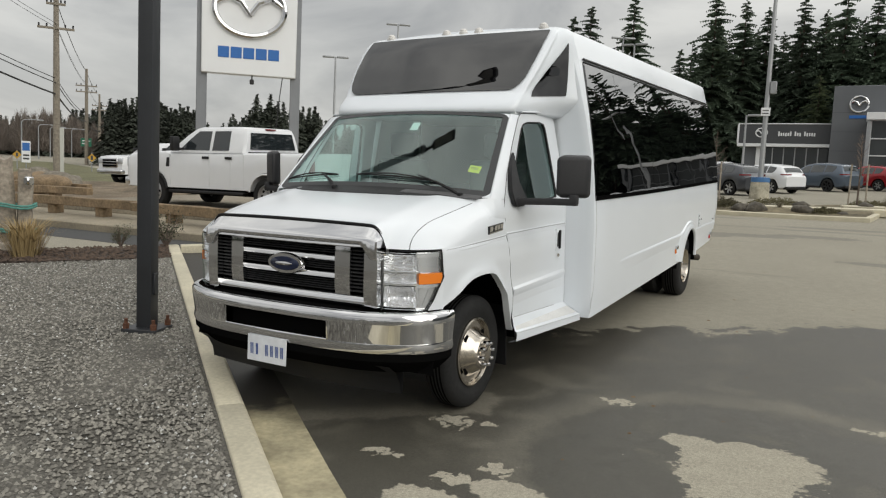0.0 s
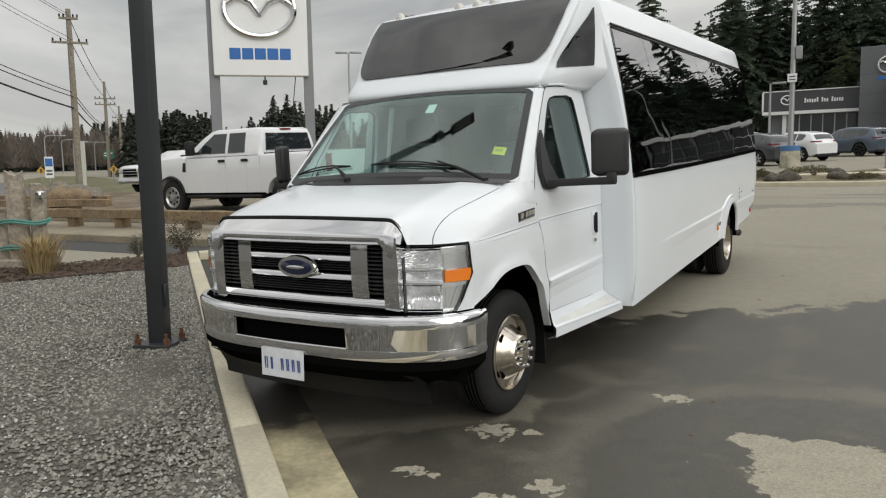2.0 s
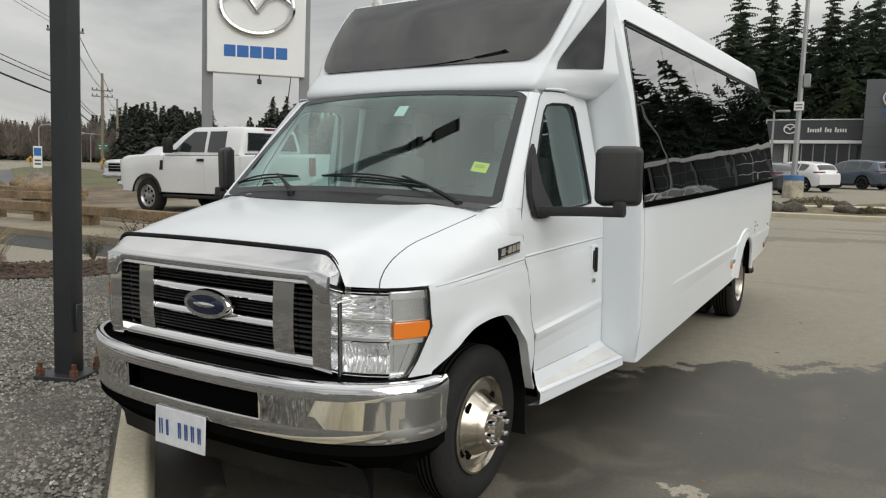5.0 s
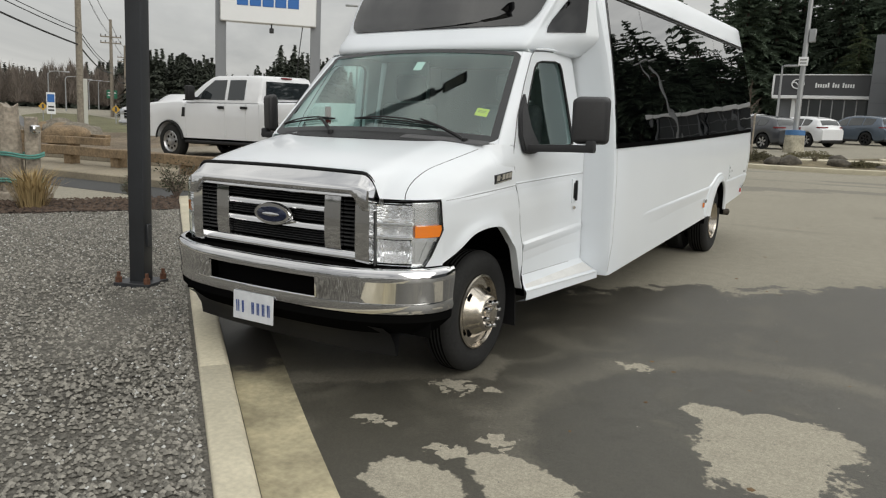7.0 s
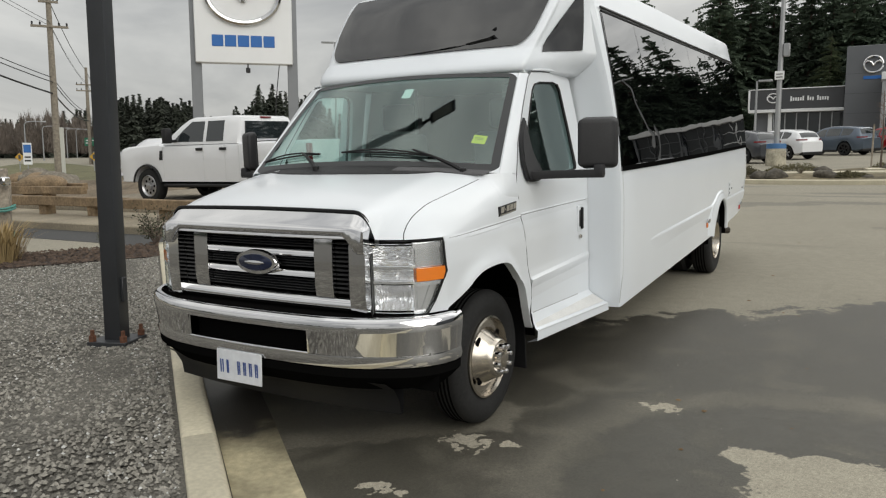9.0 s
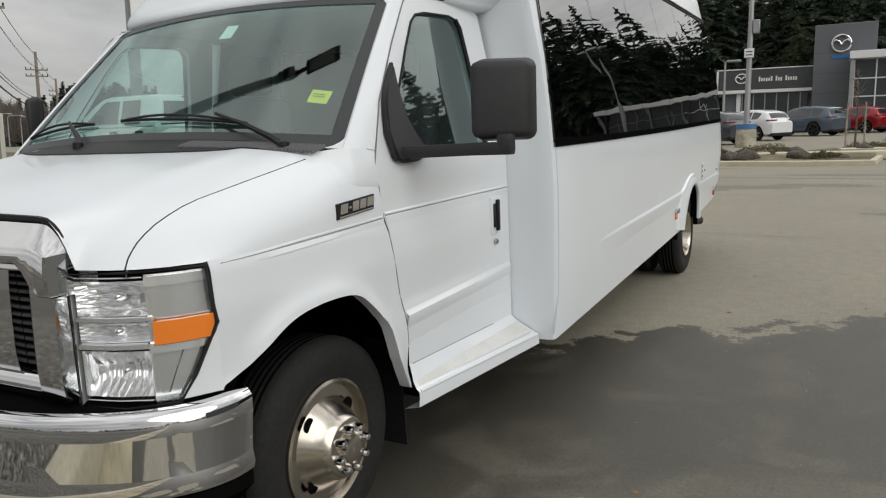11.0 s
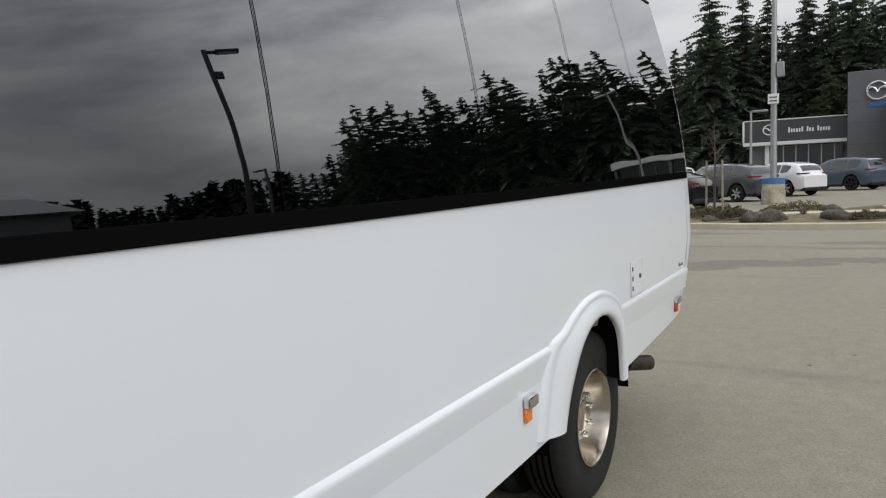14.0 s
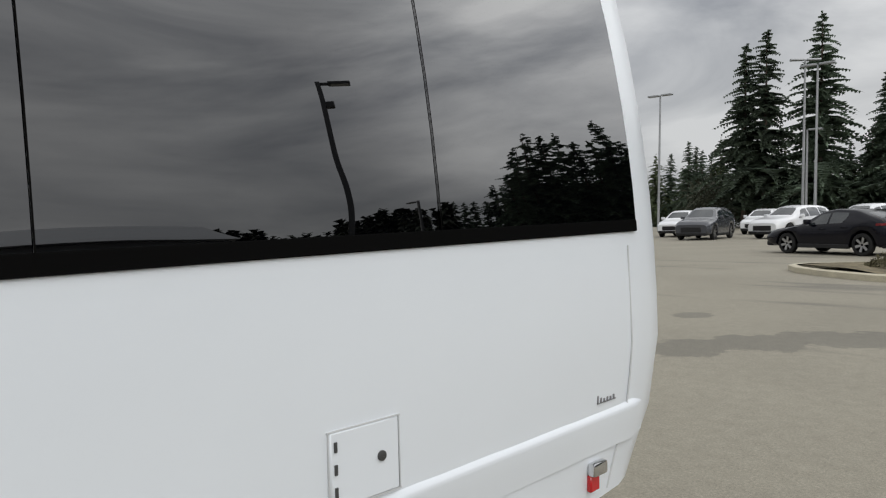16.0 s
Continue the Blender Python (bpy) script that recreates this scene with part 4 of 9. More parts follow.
def fender_x(y, z):
    """Half-width of the fender's shoulder at a height."""
    lo, hi = 0.0, 1.0
    for _ in range(22):
        m = (lo + hi) / 2
        if shell(y, m)[1] > z:
            lo = m
        else:
            hi = m
    return shell(y, lo)[0]


def skin_x(y, z):
    """The outer skin of the fender, side and shoulder together."""
    return cab_x(y, z) if z <= 1.082 else max(cab_x(y, z), fender_x(y, z))


def shell_point(v, x=None, t=None):
    """v from the nose to the cowl; either a set x on the bonnet or t on the shoulder."""
    def at(yy, tt):
        return shell(yy, tt)
    lo, hi = 0.0, 1.0
    y = 0.3
    for _ in range(3):
        if x is not None:
            lo, hi = 0.0, 1.0
            for _i in range(22):
                m = (lo + hi) / 2
                if shell(y, m)[0] < x:
                    lo = m
                else:
                    hi = m
            tt, xx = lo, x
        else:
            tt, xx = t, shell(y, t)[0]
        back = curve1(shell(1.2, tt)[1], [(1.08, 1.146), (1.20, 1.134), (1.30, 1.130), (1.37, 1.14), (1.39, 1.10)])
        y = lerp(nose_y(xx), back, v)
    px, pz = shell(y, tt)
    if x is not None:
        px = x
    d = y - nose_y(px)
    k = 1 - (1 - min(1.0, d / 0.26)) ** 2.6
    e = nose_z(px)
    return Vector((px, y, e + (pz - e) * k))


def cut_x(v):
    """Where the bonnet's side gap runs."""
    return curve1(v, [(0, 0.818), (0.03, 0.806), (0.07, 0.798), (0.13, 0.795), (0.30, 0.799), (0.45, 0.814), (0.7, 0.835), (1, 0.85)])


NOSE_V = [0, 0.006, 0.015, 0.03, 0.05, 0.075, 0.105, 0.14, 0.185, 0.24, 0.30, 0.38, 0.48, 0.60, 0.74, 0.88, 1.0]
rows = []
for v in NOSE_V:
    xc = cut_x(v)
    half = [shell_point(v, x=xx) for xx in [xc * q for q in (0, 0.2, 0.4, 0.55, 0.66, 0.72, 0.77, 0.80, 0.825, 0.85, 0.875, 0.91, 0.955, 1.0)]]
    rows.append([Vector((-p.x, p.y, p.z)) for p in reversed(half[1:])] + half)
bm = bmesh.new()
grid(bm, rows)
part("bonnet", bm, WHITE, bus, "smooth white bonnet", sharp=75)

for s in (1, -1):
    bm = bmesh.new()
    rows = []
    for v in NOSE_V:
        p0 = shell_point(v, x=cut_x(v) + 0.004)
        lo, hi = 0.0, 1.0
        for _ in range(24):
            m = (lo + hi) / 2
            if shell_point(v, t=m).x < p0.x:
                lo = m
            else:
                hi = m
        pts = [p0 - Vector((0.002, 0, 0.02)), p0] + [shell_point(v, t=lerp(lo, 1, k / 11)) for k in range(1, 12)]
        rows.append([(s * p.x, p.y, p.z) for p in pts])
    grid(bm, rows, flip=s > 0)
    wing = part("fender", bm, WHITE, bus, "smooth white front fender", sharp=75)
    bm = bmesh.new()
    cols = []
    low = []
    for t in (0.80, 0.83, 0.87, 0.91, 0.95, 0.98, 1.0):
        x, y = lamp_xy(t)
        top = curve1(t, [(0.80, 0.738), (0.87, 0.792), (1.0, 0.905)])
        low.append([(s * (x + 0.003), y, lerp(0.732, top, k / 4)) for k in range(5)])
    grid(bm, low, flip=s > 0)
    ys = [0.365 + 0.0205 * i for i in range(37)]
    for y in sorted(ys):
        if 0.36 < y < 1.14:
            cols.append((None, y, fender_bottom(y), 1))
    rows = []
    cols.insert(0, (None, 0.352, 0.730, 1))
    for x, y, zb, q in cols:
        row = []
        if q:
            row.append((s * (cab_x(y, zb) - 0.02), y, zb + 0.004))
        else:
            row.append((s * (x - 0.05), y + 0.03, zb))
        for k in range(15):
            z = lerp(zb, 1.082, k / 14)
            if q:
                flare = 0.026 * math.exp(-((z - zb) / 0.05) ** 2) * min(1.0, max(0.0, (y - 0.40) / 0.1))
                row.append((s * (cab_x(y, z) + flare), y, z))
            else:
                row.append((s * (x + 0.004 * math.sin(math.pi * k / 14)), y, z))
        rows.append(row)
    for y in (1.133, 1.145, 1.155, 1.165, 1.18, 1.195, 1.212, 1.232, 1.248, 1.262):
        zb = fender_bottom(y)
        top = curve1(y, [(1.133, 1.082), (1.145, 1.082), (1.165, 1.0), (1.195, 0.87), (1.232, 0.76), (1.262, 0.66)])
        row = [(s * (cab_x(y, zb) - 0.02), y, zb)]
        for k in range(15):
            z = lerp(zb, max(top, zb + 0.01), k / 14)
            flare = 0.026 * math.exp(-((z - zb) / 0.05) ** 2)
            row.append((s * (cab_x(y, z) + flare), y, z))
        rows.append(row)
    grid(bm, rows, flip=s > 0)
    part("fender_side", bm, WHITE, wing, sharp=60)
    bm = bmesh.new()
    lathe(bm, [(s * 0.95, 0.555), (s * 0.45, 0.555), (s * 0.42, 0.05)], "x", (0, 0.80, 0.36), 28)
    bmesh.ops.delete(bm, geom=[v for v in bm.verts if v.co.z < 0.36], context="VERTS")
    part("wheel_housing", bm, BLACK_VOID, bus)
    bm = bmesh.new()
    slab(bm, [(s * 0.90, 1.33, 0.16), (s * 0.90, 1.30, 0.64), (s * 0.74, 1.30, 0.64), (s * 0.72, 1.33, 0.16)], (0, 0.012, 0))
    part("mud_flap", bm, BLACK_PLASTIC, bus, "black mud flap")
    # crease behind the headlight, running on over the door
    bm = bmesh.new()
    rows = []
    shade_line = []
    for y in [0.385 + 0.063 * i for i in range(12)] + [1.138]:
        z = lerp(1.071, 1.095, (y - 0.385) / 0.75)
        e = min(1.0, (y - 0.30) / 0.35)
        rows.append([(s * (skin_x(y, z + a) + b * e - 0.003 * (1 - e)), y, z + a) for a, b in LINE])
        shade_line.append((s * (skin_x(y, z - 0.0015) + 0.0004), y, z - 0.0015))
    grid(bm, rows, flip=s > 0)
    crease = part("crease", bm, WHITE, bus, sharp=24)
    # grey line painted in as the crease's shade
    bm = bmesh.new()
    tube(bm, shade_line, [0.0014 + 0.0009 * min(1.0, i / 5) for i in range(13)], 5)
    part("shade_line", bm, CREASE, crease)

# inner nose behind grille and lamps, coloured black to carry the shade there
bm = bmesh.new()
rows = []
for z in (0.66, 0.9, 1.07):
    rows.append([(x, nose_y(x) + 0.10, z) for x in [lerp(-0.90, 0.90, i / 24) for i in range(25)]])
grid(bm, rows)
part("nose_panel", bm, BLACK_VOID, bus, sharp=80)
for s in (1, -1):
    bm = bmesh.new()
    pts = [shell_point(v, x=cut_x(v) + 0.002) for v in [0.46 * (i / 24) ** 1.5 for i in range(25)]]
    tube(bm, [(s * p.x, p.y, p.z - 0.0003) for p in pts], [0.0015 * (1 - 0.85 * (i / 24) ** 2) for i in range(25)], 5)
    part("bonnet_gap", bm, GREY_PLASTIC, bus)

def ws(u, v, d=0.0):
    """A point of the windscreen: u across from -1 to 1, v from base to top."""
    x = u * lerp(0.912, 0.782, v)
    y = lerp(lerp(0.905, 1.015, u * u), lerp(1.475, 1.560, u * u), v)
    z = lerp(lerp(1.372, 1.335, u * u), lerp(1.935, 1.905, u * u), v) + 0.008 * math.sin(math.pi * v)
    return Vector((x, y - 0.7 * d, z + 0.7 * d))


# doors: lower skin, window frame with a real opening, glass
WIN = [(1.25, 1.305), (1.35, 1.50), (1.49, 1.70), (1.575, 1.81), (1.62, 1.842), (1.70, 1.858), (1.92, 1.868), (1.975, 1.858), (2.00, 1.825), (2.025, 1.60), (2.045, 1.345), (2.03, 1.318), (1.95, 1.312), (1.6, 1.305)]
FRAME = [(1.130, 1.280), (1.225, 1.50), (1.395, 1.72), (1.54, 1.885), (1.61, 1.925), (1.78, 1.93), (2.02, 1.935), (2.14, 1.935), (2.205, 1.90), (2.225, 1.60), (2.235, 1.35), (2.235, 1.280), (1.95, 1.278), (1.6, 1.278)]


def door_lead(z):
    """How far the door's front edge leans forward."""
    return smooth1(z, [(0.58, 0), (0.667, 0.015), (0.76, 0.042), (0.87, 0.075), (1.0, 0.105), (1.1, 0.122), (1.2, 0.133), (1.292, 0.142), (1.4, 0.142)])


def glass_x(z):
    return 0.945 - 0.19 * (z - 1.29)


def door_front(z):
    """Where the door and its window frame begin."""
    if z < 1.28:
        return 1.272 - door_lead(z)
    return curve1(z, [(1.28, 1.130), (1.50, 1.225), (1.72, 1.395), (1.885, 1.54), (1.925, 1.61)])


def flush(y, z):
    """How far the door's front corner draws in to meet fender and pillar."""
    return 0.011 * (1 - min(1.0, max(0.0, (y - 1.13) / 0.22))) * (1 - min(1.0, max(0.0, (z - 1.32) / 0.15)))


def door_x(y, z):
    """Half-width of the door skin, running into the window frame at the top."""
    f = min(1.0, max(0.0, (z - 1.13) / 0.15))
    x = lerp(cab_x(y, z), glass_x(z) + 0.0125 - flush(y, z), f * f * (3 - 2 * f))
    g = min(1.0, max(0.0, (y - 1.85) / 0.36))
    plain = lerp(cab_x(y, 0.72) - 0.006, glass_x(1.28) + 0.0125, min(1.0, max(0.0, (z - 0.62) / 0.66)))
    return lerp(x, plain, g * g * (3 - 2 * g))


for s in (1, -1):
    bm = bmesh.new()
    rows = []
    for i in range(13):
        y = lerp(1.272, 2.238, i / 12)
        row = []
        for k in range(25):
            z = lerp(0.58, 1.284, k / 24)
            ys = y - door_lead(z) * (1 - i / 12)
            row.append((s * door_x(ys, z), ys, z))
        rows.append(row)
    grid(bm, rows, flip=s > 0)
    door = part("door", bm, WHITE, bus, "white driver's door with a black handle" if s > 0 else "white passenger door", sharp=60)
    bm = bmesh.new()
    a = [bm.verts.new((s * (glass_x(z) + 0.012 - flush(y, z)), y, z)) for y, z in FRAME]
    b = [bm.verts.new((s * (glass_x(z) + 0.006), y, z)) for y, z in WIN]
    c = [bm.verts.new((s * (glass_x(z) - 0.03), y, z)) for y, z in WIN]
    n = len(a)
    for i in range(n):
        j = (i + 1) % n
        bm.faces.new((a[i], a[j], b[j], b[i]))
        bm.faces.new((b[i], b[j], c[j], c[i]))
    part("window_frame", bm, WHITE, door, sharp=50)
    bm = bmesh.new()
    loop = [(s * (glass_x(z) + 0.008), y, z) for y, z in WIN] + [(s * (glass_x(WIN[0][1]) + 0.008), *WIN[0])]
    tube(bm, loop, 0.0055, 6)
    seal = part("window_seal", bm, SEAL, door)
    bm = bmesh.new()
    tube(bm, [(s * (glass_x(z) + 0.008), y, z) for y, z in WIN[7:12]], 0.011, 6)
    part("run_channel", bm, SEAL, seal)
    bm = bmesh.new()
    tube(bm, [(s * (glass_x(z) + 0.0125 - flush(y, z)), y, z) for y, z in FRAME[:5]], 0.0028, 5)
    part("door_gap", bm, DOOR_GAP, door)
    bm = bmesh.new()
    poly(bm, [(s * (glass_x(z) - 0.004), y, z) for y, z in WIN])
    g = part("door_glass", bm, SIDE_GLASS, door, smooth=False)
    g.visible_shadow = False
    # black sail with the mirror's foot
    bm = bmesh.new()
    sail = [(1.235, 1.288), (1.222, 1.33), (1.216, 1.39), (1.220, 1.45), (1.236, 1.51), (1.275, 1.565), (1.342, 1.645), (1.330, 1.57), (1.330, 1.50), (1.345, 1.435), (1.385, 1.375), (1.44, 1.335), (1.46, 1.30), (1.38, 1.278), (1.28, 1.276)]
    slab(bm, [(s * (glass_x(z) + 0.010), y, z) for y, z in sail], (s * 0.03, 0, 0))
    bmesh.ops.bevel(bm, geom=list(bm.edges), offset=0.008, segments=2, affect="EDGES")
    part("mirror_sail", bm, GREY_PLASTIC, door)
    # crease lines pressed into the skin
    for z0, z1, shape in ((1.102, 1.106, FOLD), (0.722, 0.735, LEDGE)):
        bm = bmesh.new()
        rows = []
        for i in range(12):
            y = lerp(1.278 - door_lead(z0), 2.230, i / 11)
            z = lerp(z0, z1, i / 11)
            rows.append([(s * (door_x(y, z + a) + b + 0.0012), y, z + a) for a, b in shape])
        grid(bm, rows, flip=s > 0)
        part("crease", bm, WHITE, door, sharp=24)
        if shape is FOLD:
            # the fold's shade, drawn as a grey line on the skin
            bm = bmesh.new()
            tube(bm, [(r[4][0] + s * 0.0008, r[4][1], r[4][2] + 0.001) for r in rows], 0.0022, 5)
            part("crease_shade", bm, CREASE, door)
    bm = bmesh.new()
    tube(bm, [(s * (door_x(1.270 - door_lead(z), z) - 0.0005), 1.270 - door_lead(z), z) for z in (0.60, 0.7, 0.8, 0.9, 1.0, 1.1, 1.15, 1.2, 1.25, 1.284)], 0.0024, 5)
    part("door_gap", bm, DOOR_GAP, door)
    bm = bmesh.new()
    tube(bm, [(s * (door_x(2.236, z) - 0.001), 2.237, z) for z in (0.62, 0.72, 0.8, 0.9, 1.0, 1.1, 1.2, 1.28)], 0.0016, 5)
    part("door_gap", bm, SEAM, door)
    # handle in its pressed cup
    bm = bmesh.new()
    hx = cab_x(2.1, 1.0)
    box(bm, (s * (hx - 0.010), 2.020, 0.905), (s * (hx + 0.0045), 2.105, 1.075), 0.004, 2)
    cup = part("handle_cup", bm, WHITE, door)
    bm = bmesh.new()
    box(bm, (s * (hx + 0.002), 2.037, 0.935), (s * (hx + 0.012), 2.060, 1.045), 0.004)
    box(bm, (s * (hx + 0.004), 2.060, 0.918), (s * (hx + 0.020), 2.085, 1.062), 0.006, 2)
    part("door_handle", bm, BLACK_PLASTIC, cup, "black vertical door handle")
    bm = bmesh.new()
    lathe(bm, [(s * hx, 0.013), (s * (hx + 0.009), 0.013), (s * (hx + 0.011), 0.009), (s * (hx + 0.008), 0.001)], "x", (0, 2.067, 0.868), 16)
    part("lock", bm, STAINLESS, door)
    # flared step skirt under the door
    bm = bmesh.new()
    rows = []
    for i in range(9):
        t = i / 8
        y = lerp(1.262, 2.235, t)
        rows.append([(s * (door_x(y, 0.62) - 0.001), y, 0.635), (s * 0.970, y, 0.56), (s * 0.969, y, lerp(0.520, 0.478, t)), (s * 0.973, y, lerp(0.514, 0.472, t)), (s * lerp(0.984, 1.000, t), y, lerp(0.456, 0.450, t)),
                     (s * lerp(0.997, 1.085, t), y, lerp(0.428, 0.404, t)), (s * lerp(1.008, 1.108, t), y, lerp(0.420, 0.396, t)), (s * lerp(1.010, 1.110, t), y, lerp(0.404, 0.380, t)), (s * lerp(1.006, 1.112, t), y, lerp(0.358, 0.346, t)), (s * lerp(0.94, 1.06, t), y, 0.342)])
    grid(bm, rows, flip=s < 0)
    skirt = part("step_skirt", bm, WHITE_GRP, bus, "white flared step under the door", sharp=25)
    bm = bmesh.new()
    tube(bm, [(s * (lerp(1.008, 1.108, i / 8) - 0.002), lerp(1.275, 2.220, i / 8), lerp(0.418, 0.394, i / 8)) for i in range(9)], 0.0075, 8)
    part("rail", bm, WHITE, skirt)
    bm = bmesh.new()
    rows = []
    for i in range(9):
        t = i / 8
        y = lerp(1.285, 2.215, t)
        a, b = Vector((lerp(0.986, 1.004, t), y, lerp(0.4545, 0.4495, t))), Vector((lerp(0.997, 1.084, t), y, lerp(0.4305, 0.4065, t)))
        rows.append([(s * p.x, p.y, p.z + 0.0025) for p in (a, a.lerp(b, 0.5), b)])
    grid(bm, rows, flip=s < 0)
    part("tread", bm, TREAD, skirt, "off-white step tread, darker than the skirt")
    bm = bmesh.new()
    tube(bm, [(s * 0.9695, lerp(1.285, 2.02, i / 6), lerp(0.519, 0.487, i / 6)) for i in range(7)], 0.0022, 5)
    part("door_gap", bm, CREASE, skirt)
    # door jamb behind the gap
    bm = bmesh.new()
    rows = []
    for z in (0.70, 0.85, 1.0, 1.1, 1.2, 1.28, 1.34):
        y = 1.270 - door_lead(z)
        x = door_x(y, z) - 0.010
        rows.append([(s * (x - (0.070 if z > 1.25 else 0.040 if z > 1.05 else 0.008)), y - 0.045, z), (s * (x - 0.004 - (0.012 if z > 1.25 else 0)), y - 0.012, z), (s * x, y + 0.03, z)])
    grid(bm, rows, flip=s > 0)
    part("door_jamb", bm, WHITE, bus)
    # A-pillar between windscreen and door
    bm = bmesh.new()
    rows = []
    for i in range(9):
        t = i / 8
        e = ws(1, t, 0.007)
        z = e.z
        yb = door_front(z - 0.012)
        g = ws(0.98, t, 0.001)
        rows.append([(s * g.x, g.y, g.z), (s * (e.x - 0.003), e.y - 0.003, z + 0.003), (s * (e.x + 0.012), e.y + 0.014, z), (s * max(e.x + 0.016, glass_x(z) + 0.004), lerp(e.y, yb, 0.62), z - 0.004), (s * max(e.x + 0.018, glass_x(z) + 0.0115 - flush(yb, z)), yb, z - 0.012)])
    grid(bm, rows, flip=s < 0)
    part("a_pillar", bm, WHITE, bus, sharp=60)
    # the pillar's foot spreads into the fender
    top = [(abs(p[0]), p[1], p[2]) for p in rows[0][1:]]
    lead = top[0]
    top = [(lerp(fender_x(lead[1] - 0.11 + 0.11 * c, lead[2] - 0.022 * (1 - c)), lead[0], c * c), lead[1] - 0.11 + 0.11 * c, lead[2] - 0.022 * (1 - c) ** 1.5) for c in (0.0, 0.25, 0.5, 0.75)] + top
    bm = bmesh.new()
    rows = []
    for k in range(15):
        d = 0.010 * k
        row = []
        for i, (x, y, z) in enumerate(top):
            zz = z - d
            yy = door_front(zz) - 0.002 if i == len(top) - 1 else y
            low = fender_x(yy, z - 0.14)
            line = lerp(x, low, d / 0.14) + 0.006 * math.sin(math.pi * d / 0.14)
            skin = fender_x(yy, zz)
            row.append((s * (max(line, skin) - (0.004 if i == 0 else 0.0) - 0.004 * max(0.0, (k - 11) / 3)), yy, zz))
        rows.append(row)
    grid(bm, rows, flip=s > 0)
    part("pillar_base", bm, WHITE, bus, sharp=70)
    bm = bmesh.new()
    tube(bm, [(s * (x + 0.0008), y, z + 0.001) for x, y, z in top[6:]], 0.0016, 5)
    part("pillar_seam", bm, SEAM, bus)
    # mirror
    my = 1.43
    bm = bmesh.new()
    box(bm, (s * 1.232, my - 0.075, 1.345), (s * 1.412, my + 0.020, 1.628), 0.03, 4)
    for v in bm.verts:
        if v.co.y < my - 0.03:
            v.co.z = lerp(1.487, v.co.z, 0.94)
        v.co.y += (abs(v.co.x) - 1.325) * 0.62
    mirror = part("door_mirror", bm, GREY_PLASTIC, bus, "large black door mirror", sharp=50)
    bm = bmesh.new()
    box(bm, (s * 1.25, my + 0.0205, 1.37), (s * 1.398, my + 0.024, 1.61), 0.0)
    for v in bm.verts:
        v.co.y += (abs(v.co.x) - 1.325) * 0.62
    part("mirror_glass", bm, CHROME, mirror)
    bm = bmesh.new()
    sweep(bm, [(s * 0.955, 1.285, 1.313), (s * 1.08, 1.325, 1.316), (s * 1.22, 1.352, 1.319), (s * 1.365, 1.365, 1.320)], [(-0.022, -0.022), (0.022, -0.022), (0.028, 0.0), (0.022, 0.022), (-0.022, 0.022), (-0.028, 0.0)])
    box(bm, (s * 1.315, 1.335, 1.30), (s * 1.368, 1.395, 1.37), 0.012, 2)
    part("mirror_arm", bm, GREY_PLASTIC, mirror)
    # fender badge
    bm = bmesh.new()
    bx = cab_x(1.02, 1.15)
    slab(bm, [(s * (bx - 0.006), 0.872, 1.120), (s * (bx - 0.006), 1.082, 1.134), (s * (bx - 0.006), 1.088, 1.184), (s * (bx - 0.006), 0.880, 1.170)], (s * 0.016, 0, 0))
    badge = part("fender_badge", bm, BLACK_PLASTIC, bus, "black model badge with chrome raised characters")
    for k, (y0, w, lo, hi) in enumerate(((0.885, 0.040, 0.30, 0.92), (0.931, 0.014, 0.52, 0.66), (0.952, 0.036, 0.30, 0.92), (0.994, 0.036, 0.30, 0.92), (1.036, 0.038, 0.30, 0.92), (0.882, 0.192, 0.06, 0.16))):
        def on(y, f):
            return (s * (bx + 0.0095), y + 0.008 * f, lerp(1.120, 1.134, (y - 0.872) / 0.21) + 0.050 * f)
        bm = bmesh.new()
        slab(bm, [on(y0, lo), on(y0 + w, lo), on(y0 + w, hi), on(y0, hi)], (s * 0.004, 0, 0))
        part("badge_bar", bm, CHROME, badge)

# cab rear corner between door and body
for s in (1, -1):
    bm = bmesh.new()
    rows = []
    for z in (0.37, 0.6, 0.75, 0.9, 1.0, 1.1, 1.2, 1.285, 1.45, 1.6, 1.95):
        xb = door_x(2.236, z) if z < 1.29 else glass_x(z) + 0.012
        rows.append([(s * (xb - 0.03), 2.2395, z), (s * lerp(xb, 1.06, 0.5), 2.2405, z), (s * 1.07, 2.2415, z)])
    grid(bm, rows, flip=s > 0)
    part("corner_panel", bm, WHITE_GRP, bus)

# windscreen with black border, cowl, wipers
bm = bmesh.new()
grid(bm, [[ws(lerp(-1, 1, i / 20), j / 10) for i in range(21)] for j in range(11)])
g = part("windscreen", bm, WINDSHIELD, bus, "raked clear windscreen", sharp=80)
g.visible_shadow = False
bm = bmesh.new()
outer = [(u, 0.0) for u in [lerp(-1, 1, i / 16) for i in range(17)]] + [(1, j / 10) for j in range(1, 11)] + [(u, 1.0) for u in [lerp(1, -1, i / 16) for i in range(1, 17)]] + [(-1, 1 - j / 10) for j in range(1, 10)]
ins = lambda u, v: (max(-0.930, min(0.930, u)), max(0.075, min(0.955, v)))
vo = [bm.verts.new(ws(u, v, 0.004)) for u, v in outer]
vi = [bm.verts.new(ws(*ins(u, v), 0.004)) for u, v in outer]
for i in range(len(vo)):
    j = (i + 1) % len(vo)
    q = [vo[i], vo[j], vi[j], vi[i]]
    if (vi[i].co - vi[j].co).length > 1e-5:
        bm.faces.new(q)
    else:
        bm.faces.new(q[:3])
part("windscreen_border", bm, FRIT, g, sharp=80)
